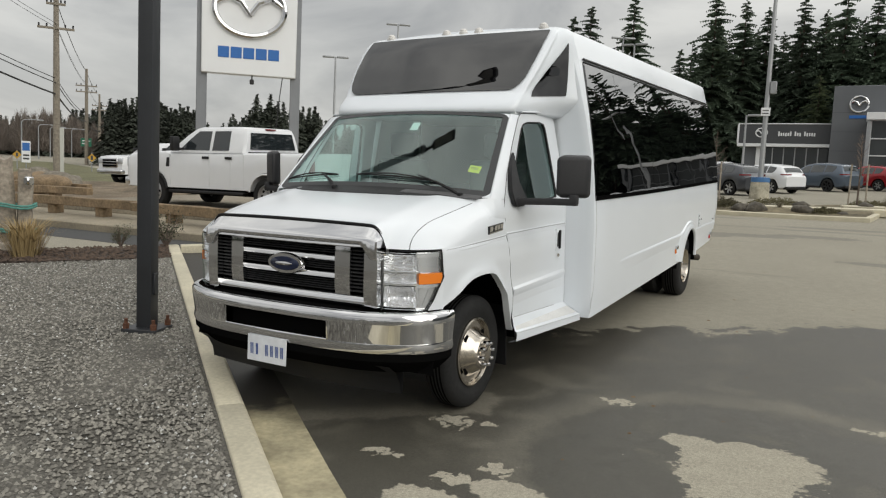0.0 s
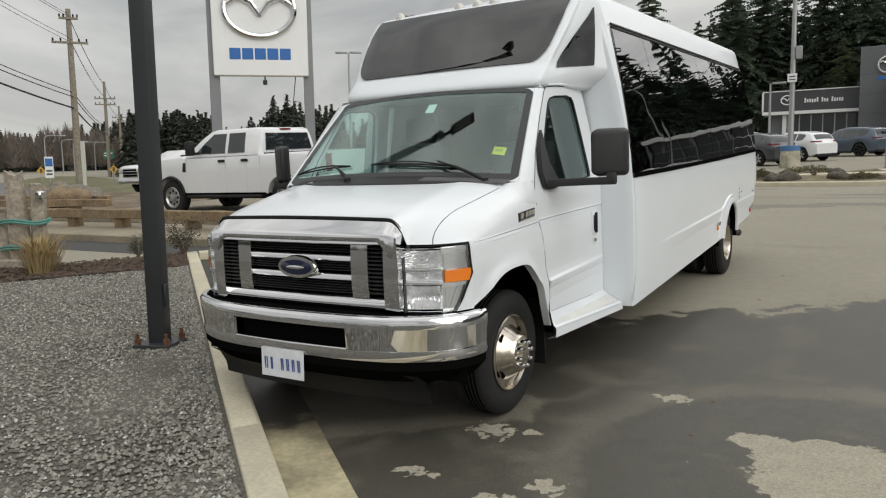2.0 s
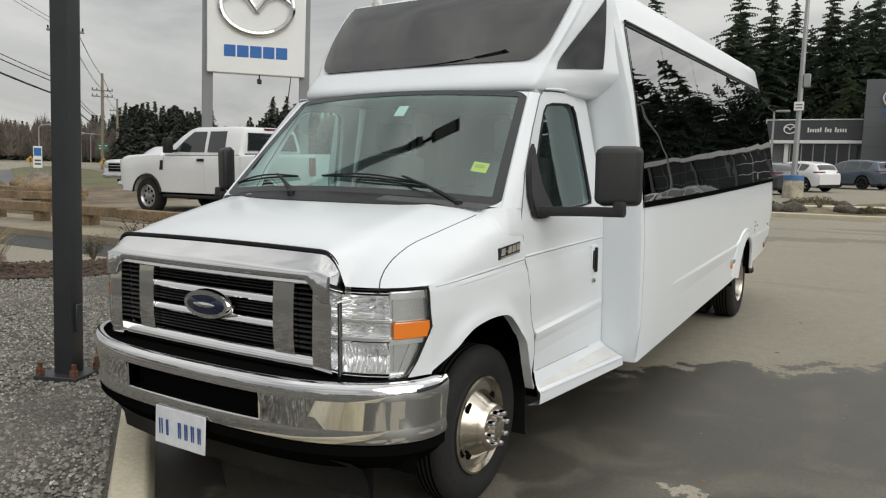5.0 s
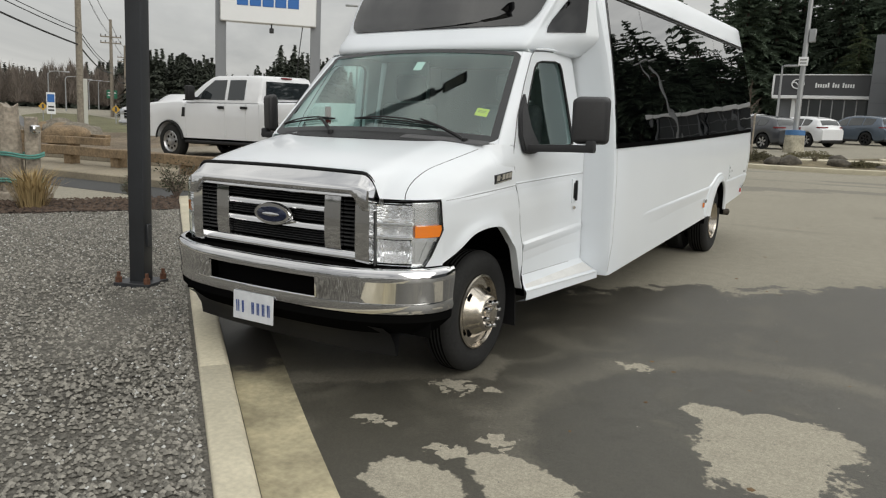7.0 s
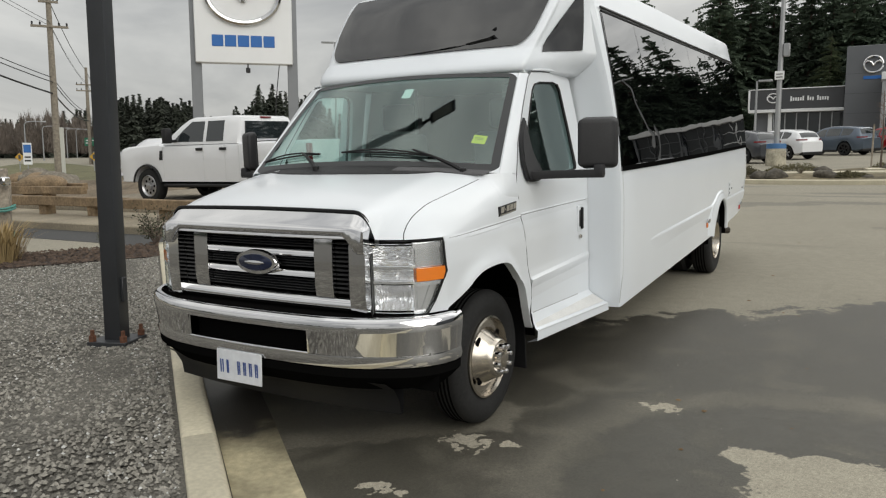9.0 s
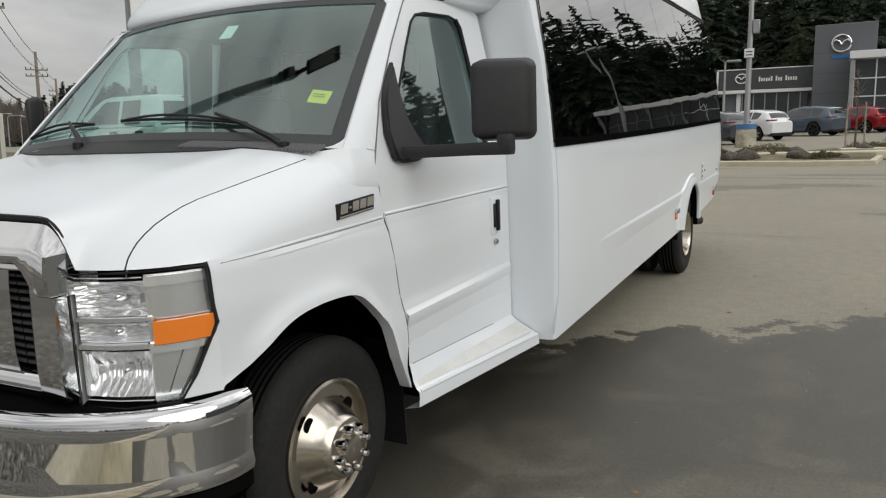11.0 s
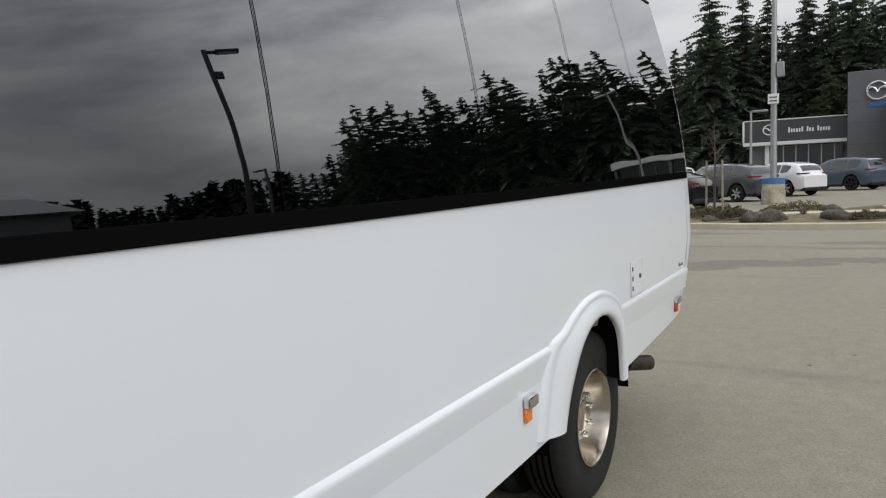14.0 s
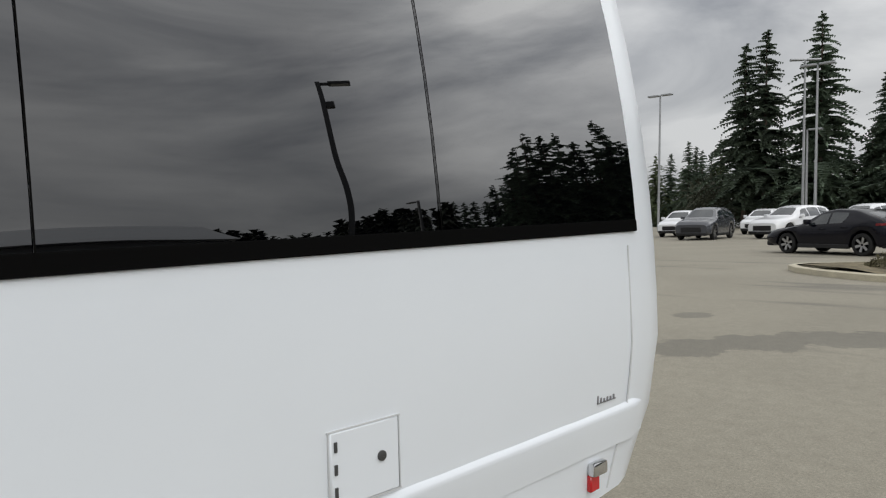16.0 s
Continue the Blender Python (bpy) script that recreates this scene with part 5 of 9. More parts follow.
SLAT_GREY = make("faded_vent_plastic", (0.125, 0.125, 0.13), 0.6, grain=0.1, scale=80)


def bonnet_z(x, y):
    lo, hi = 0.0, 1.0
    for _ in range(22):
        m = (lo + hi) / 2
        if shell(y, m)[0] < abs(x):
            lo = m
        else:
            hi = m
    return shell(y, lo)[1]


bm = bmesh.new()
rows = []
for i in range(33):
    u = lerp(-0.95, 0.95, i / 32)
    a = ws(u, 0.03)
    f = a.y - 0.135 * (1 - (abs(u) / 0.95) ** 5) - 0.004
    rows.append([(a.x, f, bonnet_z(a.x, f) - 0.004), (a.x, f + 0.004, bonnet_z(a.x, f) + 0.005), (a.x, lerp(f, a.y, 0.5), max(bonnet_z(a.x, f) + 0.008, a.z - 0.012)), (a.x, a.y + 0.01, a.z + 0.006)])
grid(bm, rows)
cowl = part("cowl", bm, BLACK_PLASTIC, bus, "black cowl with a vent grille")
for i in range(40):
    u = lerp(0.36, 0.93, i / 39)
    a = ws(u, 0.0)
    bm = bmesh.new()
    slab(bm, [(a.x - 0.004, a.y - 0.085, a.z + 0.002), (a.x + 0.002, a.y - 0.085, a.z + 0.002), (a.x + 0.016, a.y - 0.030, a.z + 0.019), (a.x + 0.010, a.y - 0.030, a.z + 0.019)], (0, 0, -0.012))
    part("vent_slat", bm, SLAT_GREY, cowl)
# white bodywork rounds off the corners of the glass
for s in (1, -1):
    for base, r in ((True, 0.085), (False, 0.085)):
        bm = bmesh.new()
        uv = []
        for k in range(9):
            q = math.pi / 2 * k / 8
            du, dv = r * (1 - math.cos(q)) / 0.85, r * (1 - math.sin(q)) / 0.80
            uv.append((1 - du, dv if base else 1 - dv))
        arc = [ws(u, v, 0.0075) for u, v in uv]
        tip = ws(1.0, 0.0 if base else 1.0, 0.0075)
        v0 = bm.verts.new((s * tip.x, tip.y, tip.z))
        vs = [bm.verts.new((s * p.x, p.y, p.z)) for p in arc]
        for a, b in zip(vs, vs[1:]):
            bm.faces.new((v0, a, b))
        part("pillar_foot" if base else "pillar_head", bm, WHITE, bus)
WIPERS = ((-0.27, -0.52, (-0.94, 0.115), (-0.36, 0.150)), (0.80, 0.42, (-0.16, 0.155), (0.56, 0.120)))
for pivot, tip, c0, c1 in WIPERS:
    bm = bmesh.new()
    a = ws(pivot, 0.0, 0.012) + Vector((0, -0.045, 0.0))
    m, e = ws(lerp(pivot, tip, 0.55), 0.075, 0.045), ws(tip, 0.145, 0.040)
    tube(bm, [a, ws(lerp(pivot, tip, 0.2), 0.015, 0.035), m, e], [0.016, 0.013, 0.009, 0.006], 6)
    lathe(bm, [(-0.02, 0.020), (0.014, 0.020), (0.020, 0.012), (0.020, 0.001)], "z", tuple(a), 10)
    wiper = part("wiper", bm, BLACK_PLASTIC, bus, "black windscreen wiper")
    bm = bmesh.new()
    run = [(lerp(c0[0], c1[0], k / 8), lerp(c0[1], c1[1], k / 8) + 0.012 * math.sin(math.pi * k / 8)) for k in range(9)]
    tube(bm, [ws(u, v, 0.010) for u, v in run], 0.006, 6)
    part("wiper_blade", bm, BLACK_PLASTIC, wiper)
    bm = bmesh.new()
    tube(bm, [ws(u, v, 0.012 + 0.022 * math.sin(math.pi * k / 8)) for k, (u, v) in enumerate(run)], 0.005, 6)
    part("wiper_bow", bm, BLACK_PLASTIC, wiper)
bm = bmesh.new()
grid(bm, [[ws(0.085, 0.745, -0.007), ws(0.165, 0.745, -0.007)], [ws(0.085, 0.850, -0.007), ws(0.165, 0.850, -0.007)]])
part("paper_notice", bm, make("white_paper", (0.74, 0.75, 0.73), 0.8), bus, "white paper notice inside the windscreen")
bm = bmesh.new()
grid(bm, [[ws(0.768, 0.272, -0.006), ws(0.858, 0.262, -0.006)], [ws(0.776, 0.350, -0.006), ws(0.868, 0.340, -0.006)]])
stk = part("windscreen_sticker", bm, YELLOW, bus, "yellow paper sticker inside the windscreen")
bm = bmesh.new()
for k in range(2):
    grid(bm, [[ws(0.790, 0.302 + .014 * k, -0.001), ws(0.845, 0.296 + .014 * k, -0.001)], [ws(0.790, 0.306 + .014 * k, -0.001), ws(0.845, 0.300 + .014 * k, -0.001)]])
part("print_bar", bm, DARK_BAR, stk)

# grille, emblem, bumper, lamps, plate
GY = 0.095


def front_y(x, y0=GY):
    return y0 + 0.06 * abs(x) ** 2.2


def bar(bm, x0, x1, z0, z1, depth, push=0.0, n=8):
    """A bar of the grille that follows the curved nose."""
    rows = []
    for i in range(n + 1):
        x = lerp(x0, x1, i / n)
        y = front_y(x) - push
        h = z1 - z0
        lean = 1.0 if h < 0.1 else 0.08
        rows.append([(x, y + depth, z0), (x, y + 0.006, z0), (x, y, z0 + 0.2 * h), (x, y + 0.06 * h * lean, z0 + 0.5 * h), (x, y + 0.22 * h * lean, z0 + 0.82 * h), (x, y + 0.5 * h * lean, z1), (x, y + depth, z1)])
    vs = grid(bm, rows, close=True)
    bm.faces.new(vs[0][::-1])
    bm.faces.new(vs[-1])


bm = bmesh.new()
rows = [[(x, front_y(x) + 0.06, z) for x in [lerp(-0.63, 0.63, i / 10) for i in range(11)]] for z in (0.76, 1.13)]
grid(bm, rows)
grille = part("grille", bm, BLACK_VOID, bus, "wide chrome grille with dark mesh openings")
for x0, x1, z0, z1, push in ((-0.655, 0.655, 1.082, 1.108, 0.030), (-0.655, 0.655, 0.742, 0.802, 0.016), (-0.667, -0.580, 0.745, 1.108, 0.030), (0.580, 0.667, 0.745, 1.108, 0.030),
                             (-0.470, -0.365, 0.80, 1.09, 0.008), (0.365, 0.470, 0.80, 1.09, 0.008), (-0.362, 0.362, 0.990, 1.022, 0.004), (-0.362, 0.362, 0.888, 0.920, 0.004)):
    bm = bmesh.new()
    bar(bm, x0, x1, z0, z1, 0.05, push, 10 if abs(x1 - x0) > 0.3 else 2)
    part("grille_bar", bm, CHROME, grille)
for s in (1, -1):
    for i in range(13):
        bm = bmesh.new()
        z = 0.815 + i * 0.0215
        bar(bm, s * 0.472, s * 0.578, z, z + 0.012, 0.03, -0.018, 2)
        part("grille_slat", bm, BLACK_PLASTIC, grille)
for z0, n in ((1.032, 4), (0.932, 4), (0.812, 5)):
    for i in range(n):
        bm = bmesh.new()
        z = z0 + i * 0.0135
        bar(bm, -0.362, 0.362, z, z + 0.006, 0.02, -0.022, 8)
        part("grille_slat", bm, BLACK_PLASTIC, grille)


def oval(bm, rx, rz, y0, y1, zc, seg=40, xc=0.0):
    rings = []
    for k, y in ((1.0, y0), (1.0, lerp(y0, y1, 0.6)), (0.93, y1), (0.0001, y1 - 0.003)):
        rings.append([(xc + rx * k * math.cos(2 * math.pi * i / seg), y, zc + rz * k * math.sin(2 * math.pi * i / seg)) for i in range(seg)])
    grid(bm, rings, close=True)


bm = bmesh.new()
oval(bm, 0.142, 0.064, GY + 0.01, GY - 0.022, 0.948)
emblem = part("emblem", bm, CHROME, grille, "blue oval emblem with a chrome rim")
bm = bmesh.new()
oval(bm, 0.113, 0.043, GY - 0.018, GY - 0.028, 0.948)
part("emblem_field", bm, BLUE_OVAL, emblem)
bm = bmesh.new()
oval(bm, 0.066, 0.011, GY - 0.028, GY - 0.0325, 0.948)
part("emblem_bar", bm, CHROME, emblem)
# sloping chrome lip over the grille and the dark gap to the bonnet
bm = bmesh.new()
rows = []
LIP_X = [0, 0.15, 0.3, 0.42, 0.5, 0.55, 0.585, 0.61, 0.63, 0.645, 0.656, 0.664, 0.672]
for x in [-q for q in reversed(LIP_X[1:])] + LIP_X:
    y, top = front_y(x), lip_z(x)
    f = min(1.0, max(0.0, (abs(x) - 0.555) / 0.075))
    low = 1.104 - 0.085 * f * f * (3 - 2 * f)
    rows.append([(x, y + 0.03, low - 0.004), (x, y - 0.034, low), (x, y - 0.041, low + 0.008), (x, y - 0.038, lerp(1.12, top, 0.10)), (x, y - 0.020, lerp(1.12, top, 0.32)), (x, y + 0.002, lerp(1.12, top, 0.62)), (x, y + 0.018, lerp(1.12, top, 0.88)), (x, y + 0.026, top), (x, y + 0.05, top)])
for k in (0, -1):
    end = [(x + (0.004 if k else -0.004), front_y(x) + 0.045, z) for x, y, z in rows[k]]
    rows.insert(0 if k == 0 else len(rows), end)
grid(bm, rows)
part("grille_lip", bm, CHROME, grille, "sloping chrome lip", sharp=60)
bm = bmesh.new()
tube(bm, [(x, front_y(x) + 0.024, lip_z(x) + 0.004) for x in [-q for q in reversed(LIP_X[1:])] + LIP_X], [0.003 + 0.0045 * min(1, (0.672 - abs(x)) / 0.03) for x in [-q for q in reversed(LIP_X[1:])] + LIP_X], 6)
part("bonnet_gap", bm, SEAL, bus)
for s in (1, -1):
    bm = bmesh.new()
    tube(bm, [(s * 0.6655, front_y(0.664) + 0.012, z) for z in (0.73, 0.9, 1.08, 1.12)], 0.0025, 6)
    part("lamp_gap", bm, SEAL, grille)
# chrome bumper with a slot
BUMP = [(0.0, -0.035), (0.30, -0.028), (0.55, 0.0), (0.72, 0.055), (0.86, 0.135), (0.95, 0.235), (0.985, 0.33), (0.985, 0.405)]


def bumper_at(t):
    """A point along the bumper, -1 to 1, and its outward way."""
    n = len(BUMP) - 1
    f = min(abs(t), 1.0) * n
    p = Vector(smooth2(f, BUMP))
    d = (Vector(smooth2(min(f + 0.05, n), BUMP)) - Vector(smooth2(max(f - 0.05, 0), BUMP))).normalized()
    return Vector((math.copysign(p.x, t), p.y, 0)), Vector((math.copysign(d.y, t), -d.x, 0))


def bumper_skin(bm, t0, t1, prof, n):
    rows = []
    for i in range(n + 1):
        t = lerp(t0, t1, i / n)
        p, o = bumper_at(t)
        rise = 0.0
        rows.append([p + o * a + Vector((0, 0, b + rise)) for a, b in prof])
    grid(bm, rows)


bm = bmesh.new()
SL = 0.196
bumper_skin(bm, -1, 1, [(-0.034, 0.712), (-0.030, 0.728), (-0.018, 0.732), (0.000, 0.726), (0.013, 0.708), (0.012, 0.665)], 56)
bumper_skin(bm, -1, -SL, [(0.012, 0.665), (0.004, 0.60), (0.0, 0.552)], 20)
bumper_skin(bm, SL, 1, [(0.012, 0.665), (0.004, 0.60), (0.0, 0.552)], 20)
bumper_skin(bm, -1, 1, [(0.0, 0.552), (0.006, 0.52), (0.0, 0.497), (-0.02, 0.492)], 56)
bmesh.ops.remove_doubles(bm, verts=bm.verts, dist=0.0005)
bumper = part("front_bumper", bm, CHROME, bus, "chrome front bumper with a long slot", sharp=50)
bm = bmesh.new()
bumper_skin(bm, -SL, SL, [(0.008, 0.665), (-0.05, 0.66), (-0.05, 0.557), (-0.004, 0.552)], 12)
part("bumper_slot", bm, BLACK_VOID, bumper)
bm = bmesh.new()
rim = []
for i in range(15):
    p, o = bumper_at(lerp(-SL, SL, i / 14))
    rim.append(p + o * 0.003)
tube(bm, [rim[0] + Vector((0, 0, 0.660)), rim[0] + Vector((0, 0, 0.562))] + [q + Vector((0, 0, 0.556)) for q in rim] + [rim[-1] + Vector((0, 0, 0.562)), rim[-1] + Vector((0, 0, 0.660))], 0.0055, 6)
part("slot_rim", bm, CHROME, bumper)
bm = bmesh.new()
bumper_skin(bm, -1, 1, [(-0.02, 0.494), (-0.004, 0.488), (-0.006, 0.45), (-0.05, 0.405), (-0.09, 0.37)], 56)
part("valance", bm, BLACK_VOID, bumper, "black plastic valance")
# added deep below the valance to keep light from under the bumper
bm = bmesh.new()
grid(bm, [[(x, y + 0.10 * abs(x) ** 2.2, z) for x in [lerp(-0.76, 0.76, i / 20) for i in range(21)]] for y, z in ((0.03, 0.42), (0.10, 0.37), (0.14, 0.30), (0.15, 0.235), (0.17, 0.235), (0.18, 0.42))])
part("air_dam", bm, BLACK_PLASTIC, bumper, "black air dam")
# black sheet for the shadow between bumper and grille
bm = bmesh.new()
bumper_skin(bm, -0.98, 0.98, [(-0.17, 0.738), (-0.05, 0.716), (-0.028, 0.708), (-0.028, 0.66)], 56)
part("bumper_gap", bm, BLACK_VOID, bumper)
for x in (-0.47, 0.55):
    bm = bmesh.new()
    p, o = bumper_at(x / 0.985)
    box(bm, (x - 0.035, 0.0 if x < 0 else 0.01, 0.445), (x + 0.035, 0.03, 0.475), 0.006)
    part("tow_eye", bm, CHROME if x < 0 else BLACK_VOID, bumper)
bm = bmesh.new()
box(bm, (-0.190, -0.052, 0.355), (0.119, -0.046, 0.514), 0.002)
for v in bm.verts:
    v.co.y += (v.co.z - 0.43) * 0.06
plate = part("number_plate", bm, PLATE, bumper, "white number plate with blue characters")
for x, w in ((-0.168, 0.034), (-0.123, 0.026), (-0.048, 0.030), (-0.008, 0.030), (0.032, 0.030), (0.072, 0.030)):
    bm = bmesh.new()
    box(bm, (x + 0.006, -0.0555, 0.396), (x + 0.013, -0.053, 0.464))
    box(bm, (x + w - 0.012, -0.0555, 0.396), (x + w - 0.006, -0.053, 0.464))
    part("plate_bar", bm, PLATE_BLUE, plate)

# headlights
BOWL = make("lamp_bowl", (0.90, 0.90, 0.91), 0.22, metal=0.5)
FLUTE = make("bright_reflector", (0.92, 0.92, 0.93), 0.14, metal=0.75)
SILVER = make("silver_lamp_trim", (0.86, 0.86, 0.87), 0.17, metal=0.85)
for s in (1, -1):
    def hl(t, z, d=0.0):
        """A point on the lamp's face: t from the grille to the fender."""
        x, y = lamp_xy(t)
        return Vector((s * (x + d * 0.45), y - d, z))
    bm = bmesh.new()
    TR = lambda z: curve1(z, [(0.725, 0.80), (0.78, 0.86), (0.90, 1.0), (1.07, 0.97)])
    rows = [[hl(0, z, 0.002)] + [hl(lerp(0.003, TR(z), i / 12), z, -0.095) for i in range(13)] for z in [lerp(0.722, 1.07, j / 8) for j in range(9)]]
    grid(bm, rows)
    lamp = part("headlight", bm, BOWL, bus, "large clear headlight with an amber side lens")
    bm = bmesh.new()
    rows = [[hl(lerp(0, TR(z), i / 12), z, 0.004) for i in range(13)] for z in [lerp(0.725, 1.067, j / 8) for j in range(9)]]
    grid(bm, rows)
    glass = part("headlight_glass", bm, bpy.data.materials.get("headlamp_glass") or clear_glass("headlamp_glass", (0.93, 0.94, 0.95), 1.5), lamp)
    glass.visible_shadow = False
    for name, t0, t1, z0, z1, mat, dd in (("amber_lens", 0.68, 0.985, 0.885, 0.945, AMBER, 0.007), ("indicator_hood", 0.66, 0.965, 0.952, 1.035, SILVER, -0.01), ("upper_edge", 0.64, 0.965, 1.035, 1.06, FLUTE, -0.002), ("lower_hood", 0.67, 0.86, 0.75, 0.86, SILVER, -0.012), ("lower_edge", 0.64, 0.97, 0.862, 0.882, FLUTE, 0.0),
                                         ("lamp_divider", 0.02, 0.66, 0.874, 0.886, FLUTE, -0.004), ("lamp_divider", 0.02, 0.66, 0.946, 0.956, FLUTE, -0.004)):
        bm = bmesh.new()
        rows = [[hl(lerp(t0, t1 * (TR(z) if t1 > 0.85 else 1), i / 6), z, dd) for i in range(7)] for z in (z0, lerp(z0, z1, .5), z1)]
        grid(bm, rows)
        ext = bmesh.ops.extrude_face_region(bm, geom=list(bm.faces))
        for v in ext["geom"]:
            if isinstance(v, bmesh.types.BMVert):
                v.co.y += 0.02
        part(name, bm, mat, lamp)
    bm = bmesh.new()
    grid(bm, [[hl(lerp(0.625, TR(z) - 0.01, i / 6), z, -0.016) for i in range(7)] for z in [lerp(0.728, 1.064, j / 8) for j in range(9)]])
    part("lamp_bezel", bm, SILVER, lamp)
    # bowls behind the lens: the top one with lengthwise flutes, the lower ones fluted upright
    for z0, z1, back, flutes, along in ((0.960, 1.050, 0.050, 6, True), (0.892, 0.943, 0.030, 5, True), (0.748, 0.868, 0.062, 9, False)):
        bm = bmesh.new()
        nu, nv = (18, 24) if along else (54, 10)
        rows = []
        for j in range(nv + 1):
            v = j / nv
            row = []
            for i in range(nu + 1):
                u = i / nu
                bowl = (1 - (2 * u - 1) ** 4) * (1 - abs(2 * v - 1) ** 2.6)
                ripple = 0.0080 * abs(math.sin(math.pi * flutes * (v if along else u) + (1.5 * u if along else 1.2 * v)))
                row.append(hl(lerp(0.03, 0.635, u), lerp(z0, z1, v), -0.010 - back * bowl + ripple * min(1.0, 3 * bowl)))
            rows.append(row)
        grid(bm, rows)
        bowl_part = part("reflector", bm, FLUTE, lamp, sharp=30)
        bm = bmesh.new()
        c = hl(0.36, lerp(z0, z1, 0.5), -0.010 - back * 0.55)
        lathe(bm, [(-0.018, 0.012), (0.0, 0.013), (0.008, 0.009), (0.011, 0.001)], "y", (c.x, c.y, c.z), 12)
        for v in bm.verts:
            v.co.y = 2 * c.y - v.co.y
        part("bulb", bm, SILVER, bowl_part)
    for z in (0.736, 0.875, 0.888, 0.945, 0.956, 1.058):
        bm = bmesh.new()
        tube(bm, [hl(lerp(0.03, 0.62, i / 6), z, -0.012) for i in range(7)], 0.0022, 5)
        part("lamp_rib", bm, SILVER, lamp)
    bm = bmesh.new()
    loop = [hl(0, 0.722), hl(0, 1.07), hl(0.5, 1.073), hl(0.97, 1.072), hl(1.0, 0.92), hl(0.88, 0.79), hl(0.79, 0.722), hl(0.4, 0.718), hl(0, 0.722)]
    tube(bm, loop, [0.002, 0.002, 0.004, 0.006, 0.007, 0.007, 0.006, 0.004, 0.002], 6)
    part("lamp_seal", bm, SEAL, lamp)

# wheels
def wheel(yc, zc, s, front):
    bm = bmesh.new()
    w0, w1 = (0.715, 0.908) if front else (0.935, 1.145)
    lathe(bm, [(s * w0, 0.215), (s * w0, 0.29), (s * (w0 + 0.01), 0.334), (s * (w0 + 0.03), 0.356), (s * (w0 + 0.045), 0.3620), (s * (w1 - 0.045), 0.3620), (s * (w1 - 0.025), 0.355), (s * (w1 - 0.006), 0.330), (s * w1, 0.29), (s * (w1 - 0.004), 0.262), (s * (w1 - (0.02 if front else 0.008)), 0.222 if front else 0.204), (s * (w1 - 0.05), 0.21 if front else 0.195)], "x", (0, yc, zc), 56)
    w = part("wheel", bm, RUBBER, bus, "black tyre on a polished steel wheel")
    bm = bmesh.new()
    for k in range(4):
        xx = lerp(w0 + 0.05, w1 - 0.05, (k + 0.5) / 4)
        lathe(bm, [(s * (xx - 0.006), 0.3623), (s * (xx - 0.004), 0.3633), (s * (xx + 0.004), 0.3633), (s * (xx + 0.006), 0.3623)], "x", (0, yc, zc), 56)
    part("tread_groove", bm, BLACK_VOID, w)
    bm = bmesh.new()
    if front:
        prof = [(w1 - 0.025, 0.224), (w1 - 0.008, 0.222), (w1 - 0.004, 0.212), (w1 - 0.03, 0.200), (w1 - 0.028, 0.16), (w1 + 0.005, 0.135), (w1 + 0.035, 0.112), (w1 + 0.058, 0.102), (w1 + 0.062, 0.094), (w1 + 0.062, 0.052), (w1 + 0.085, 0.047), (w1 + 0.092, 0.03), (w1 + 0.092, 0.001)]
    else:
        prof = [(w1 - 0.02, 0.206), (w1 - 0.002, 0.204), (w1 - 0.001, 0.196), (w1 - 0.03, 0.184), (w1 - 0.09, 0.174), (w1 - 0.12, 0.16), (w1 - 0.125, 0.10), (w1 - 0.08, 0.085), (w1 - 0.06, 0.075), (w1 - 0.05, 0.06), (w1 - 0.05, 0.001)]
    lathe(bm, [(s * a, r) for a, r in prof], "x", (0, yc, zc), 48)
    rim = part("rim", bm, STAINLESS, w, "polished steel wheel cover")
    # holes drawn as flat discs, their shade given by black colour
    for k in range(4):
        bm = bmesh.new()
        a = math.pi / 4 + k * math.pi / 2
        r = 0.148 if front else 0.135
        xx = w1 - 0.012 if front else w1 - 0.118
        lathe(bm, [(s * (xx - 0.002), 0.026), (s * (xx + 0.004), 0.023), (s * (xx + 0.004), 0.001)], "x", (0, yc + r * math.cos(a), zc + r * math.sin(a)), 14)
        part("hand_hole", bm, BLACK_VOID, rim)
    for k in range(8):
        a = k * math.pi / 4 + 0.2
        r = 0.072 if front else 0.09
        xx = w1 + 0.062 if front else w1 - 0.075
        bm = bmesh.new()
        lathe(bm, [(s * (xx - 0.004), 0.0155), (s * (xx + 0.022), 0.014), (s * (xx + 0.034), 0.010), (s * (xx + 0.037), 0.001)], "x", (0, yc + r * math.cos(a), zc + r * math.sin(a)), 10)
        part("lug_nut", bm, CHROME, rim)
    if not front:
        bm = bmesh.new()
        lathe(bm, [(s * 0.66, 0.22), (s * 0.66, 0.33), (s * 0.70, 0.360), (s * 0.84, 0.360), (s * 0.87, 0.33), (s * 0.87, 0.22)], "x", (0, yc, zc), 40)
        part("inner_tyre", bm, RUBBER, w)


for s in (1, -1):
    wheel(0.856, 0.361, s, True)
    wheel(5.84, 0.361, s, False)

# interior seen through the glass
INT = make("grey_trim", (0.32, 0.35, 0.35), 0.7, grain=0.08, scale=60)
INT_DARK = make("dark_trim", (0.15, 0.155, 0.157), 0.6, grain=0.1, scale=60)
SEAT = make("dark_seat_cloth", (0.055, 0.058, 0.062), 0.85, grain=0.15, scale=80)
HEADLINER = make("headliner", (0.72, 0.76, 0.76), 0.9, grain=0.05, scale=90)
bm = bmesh.new()
rows = []
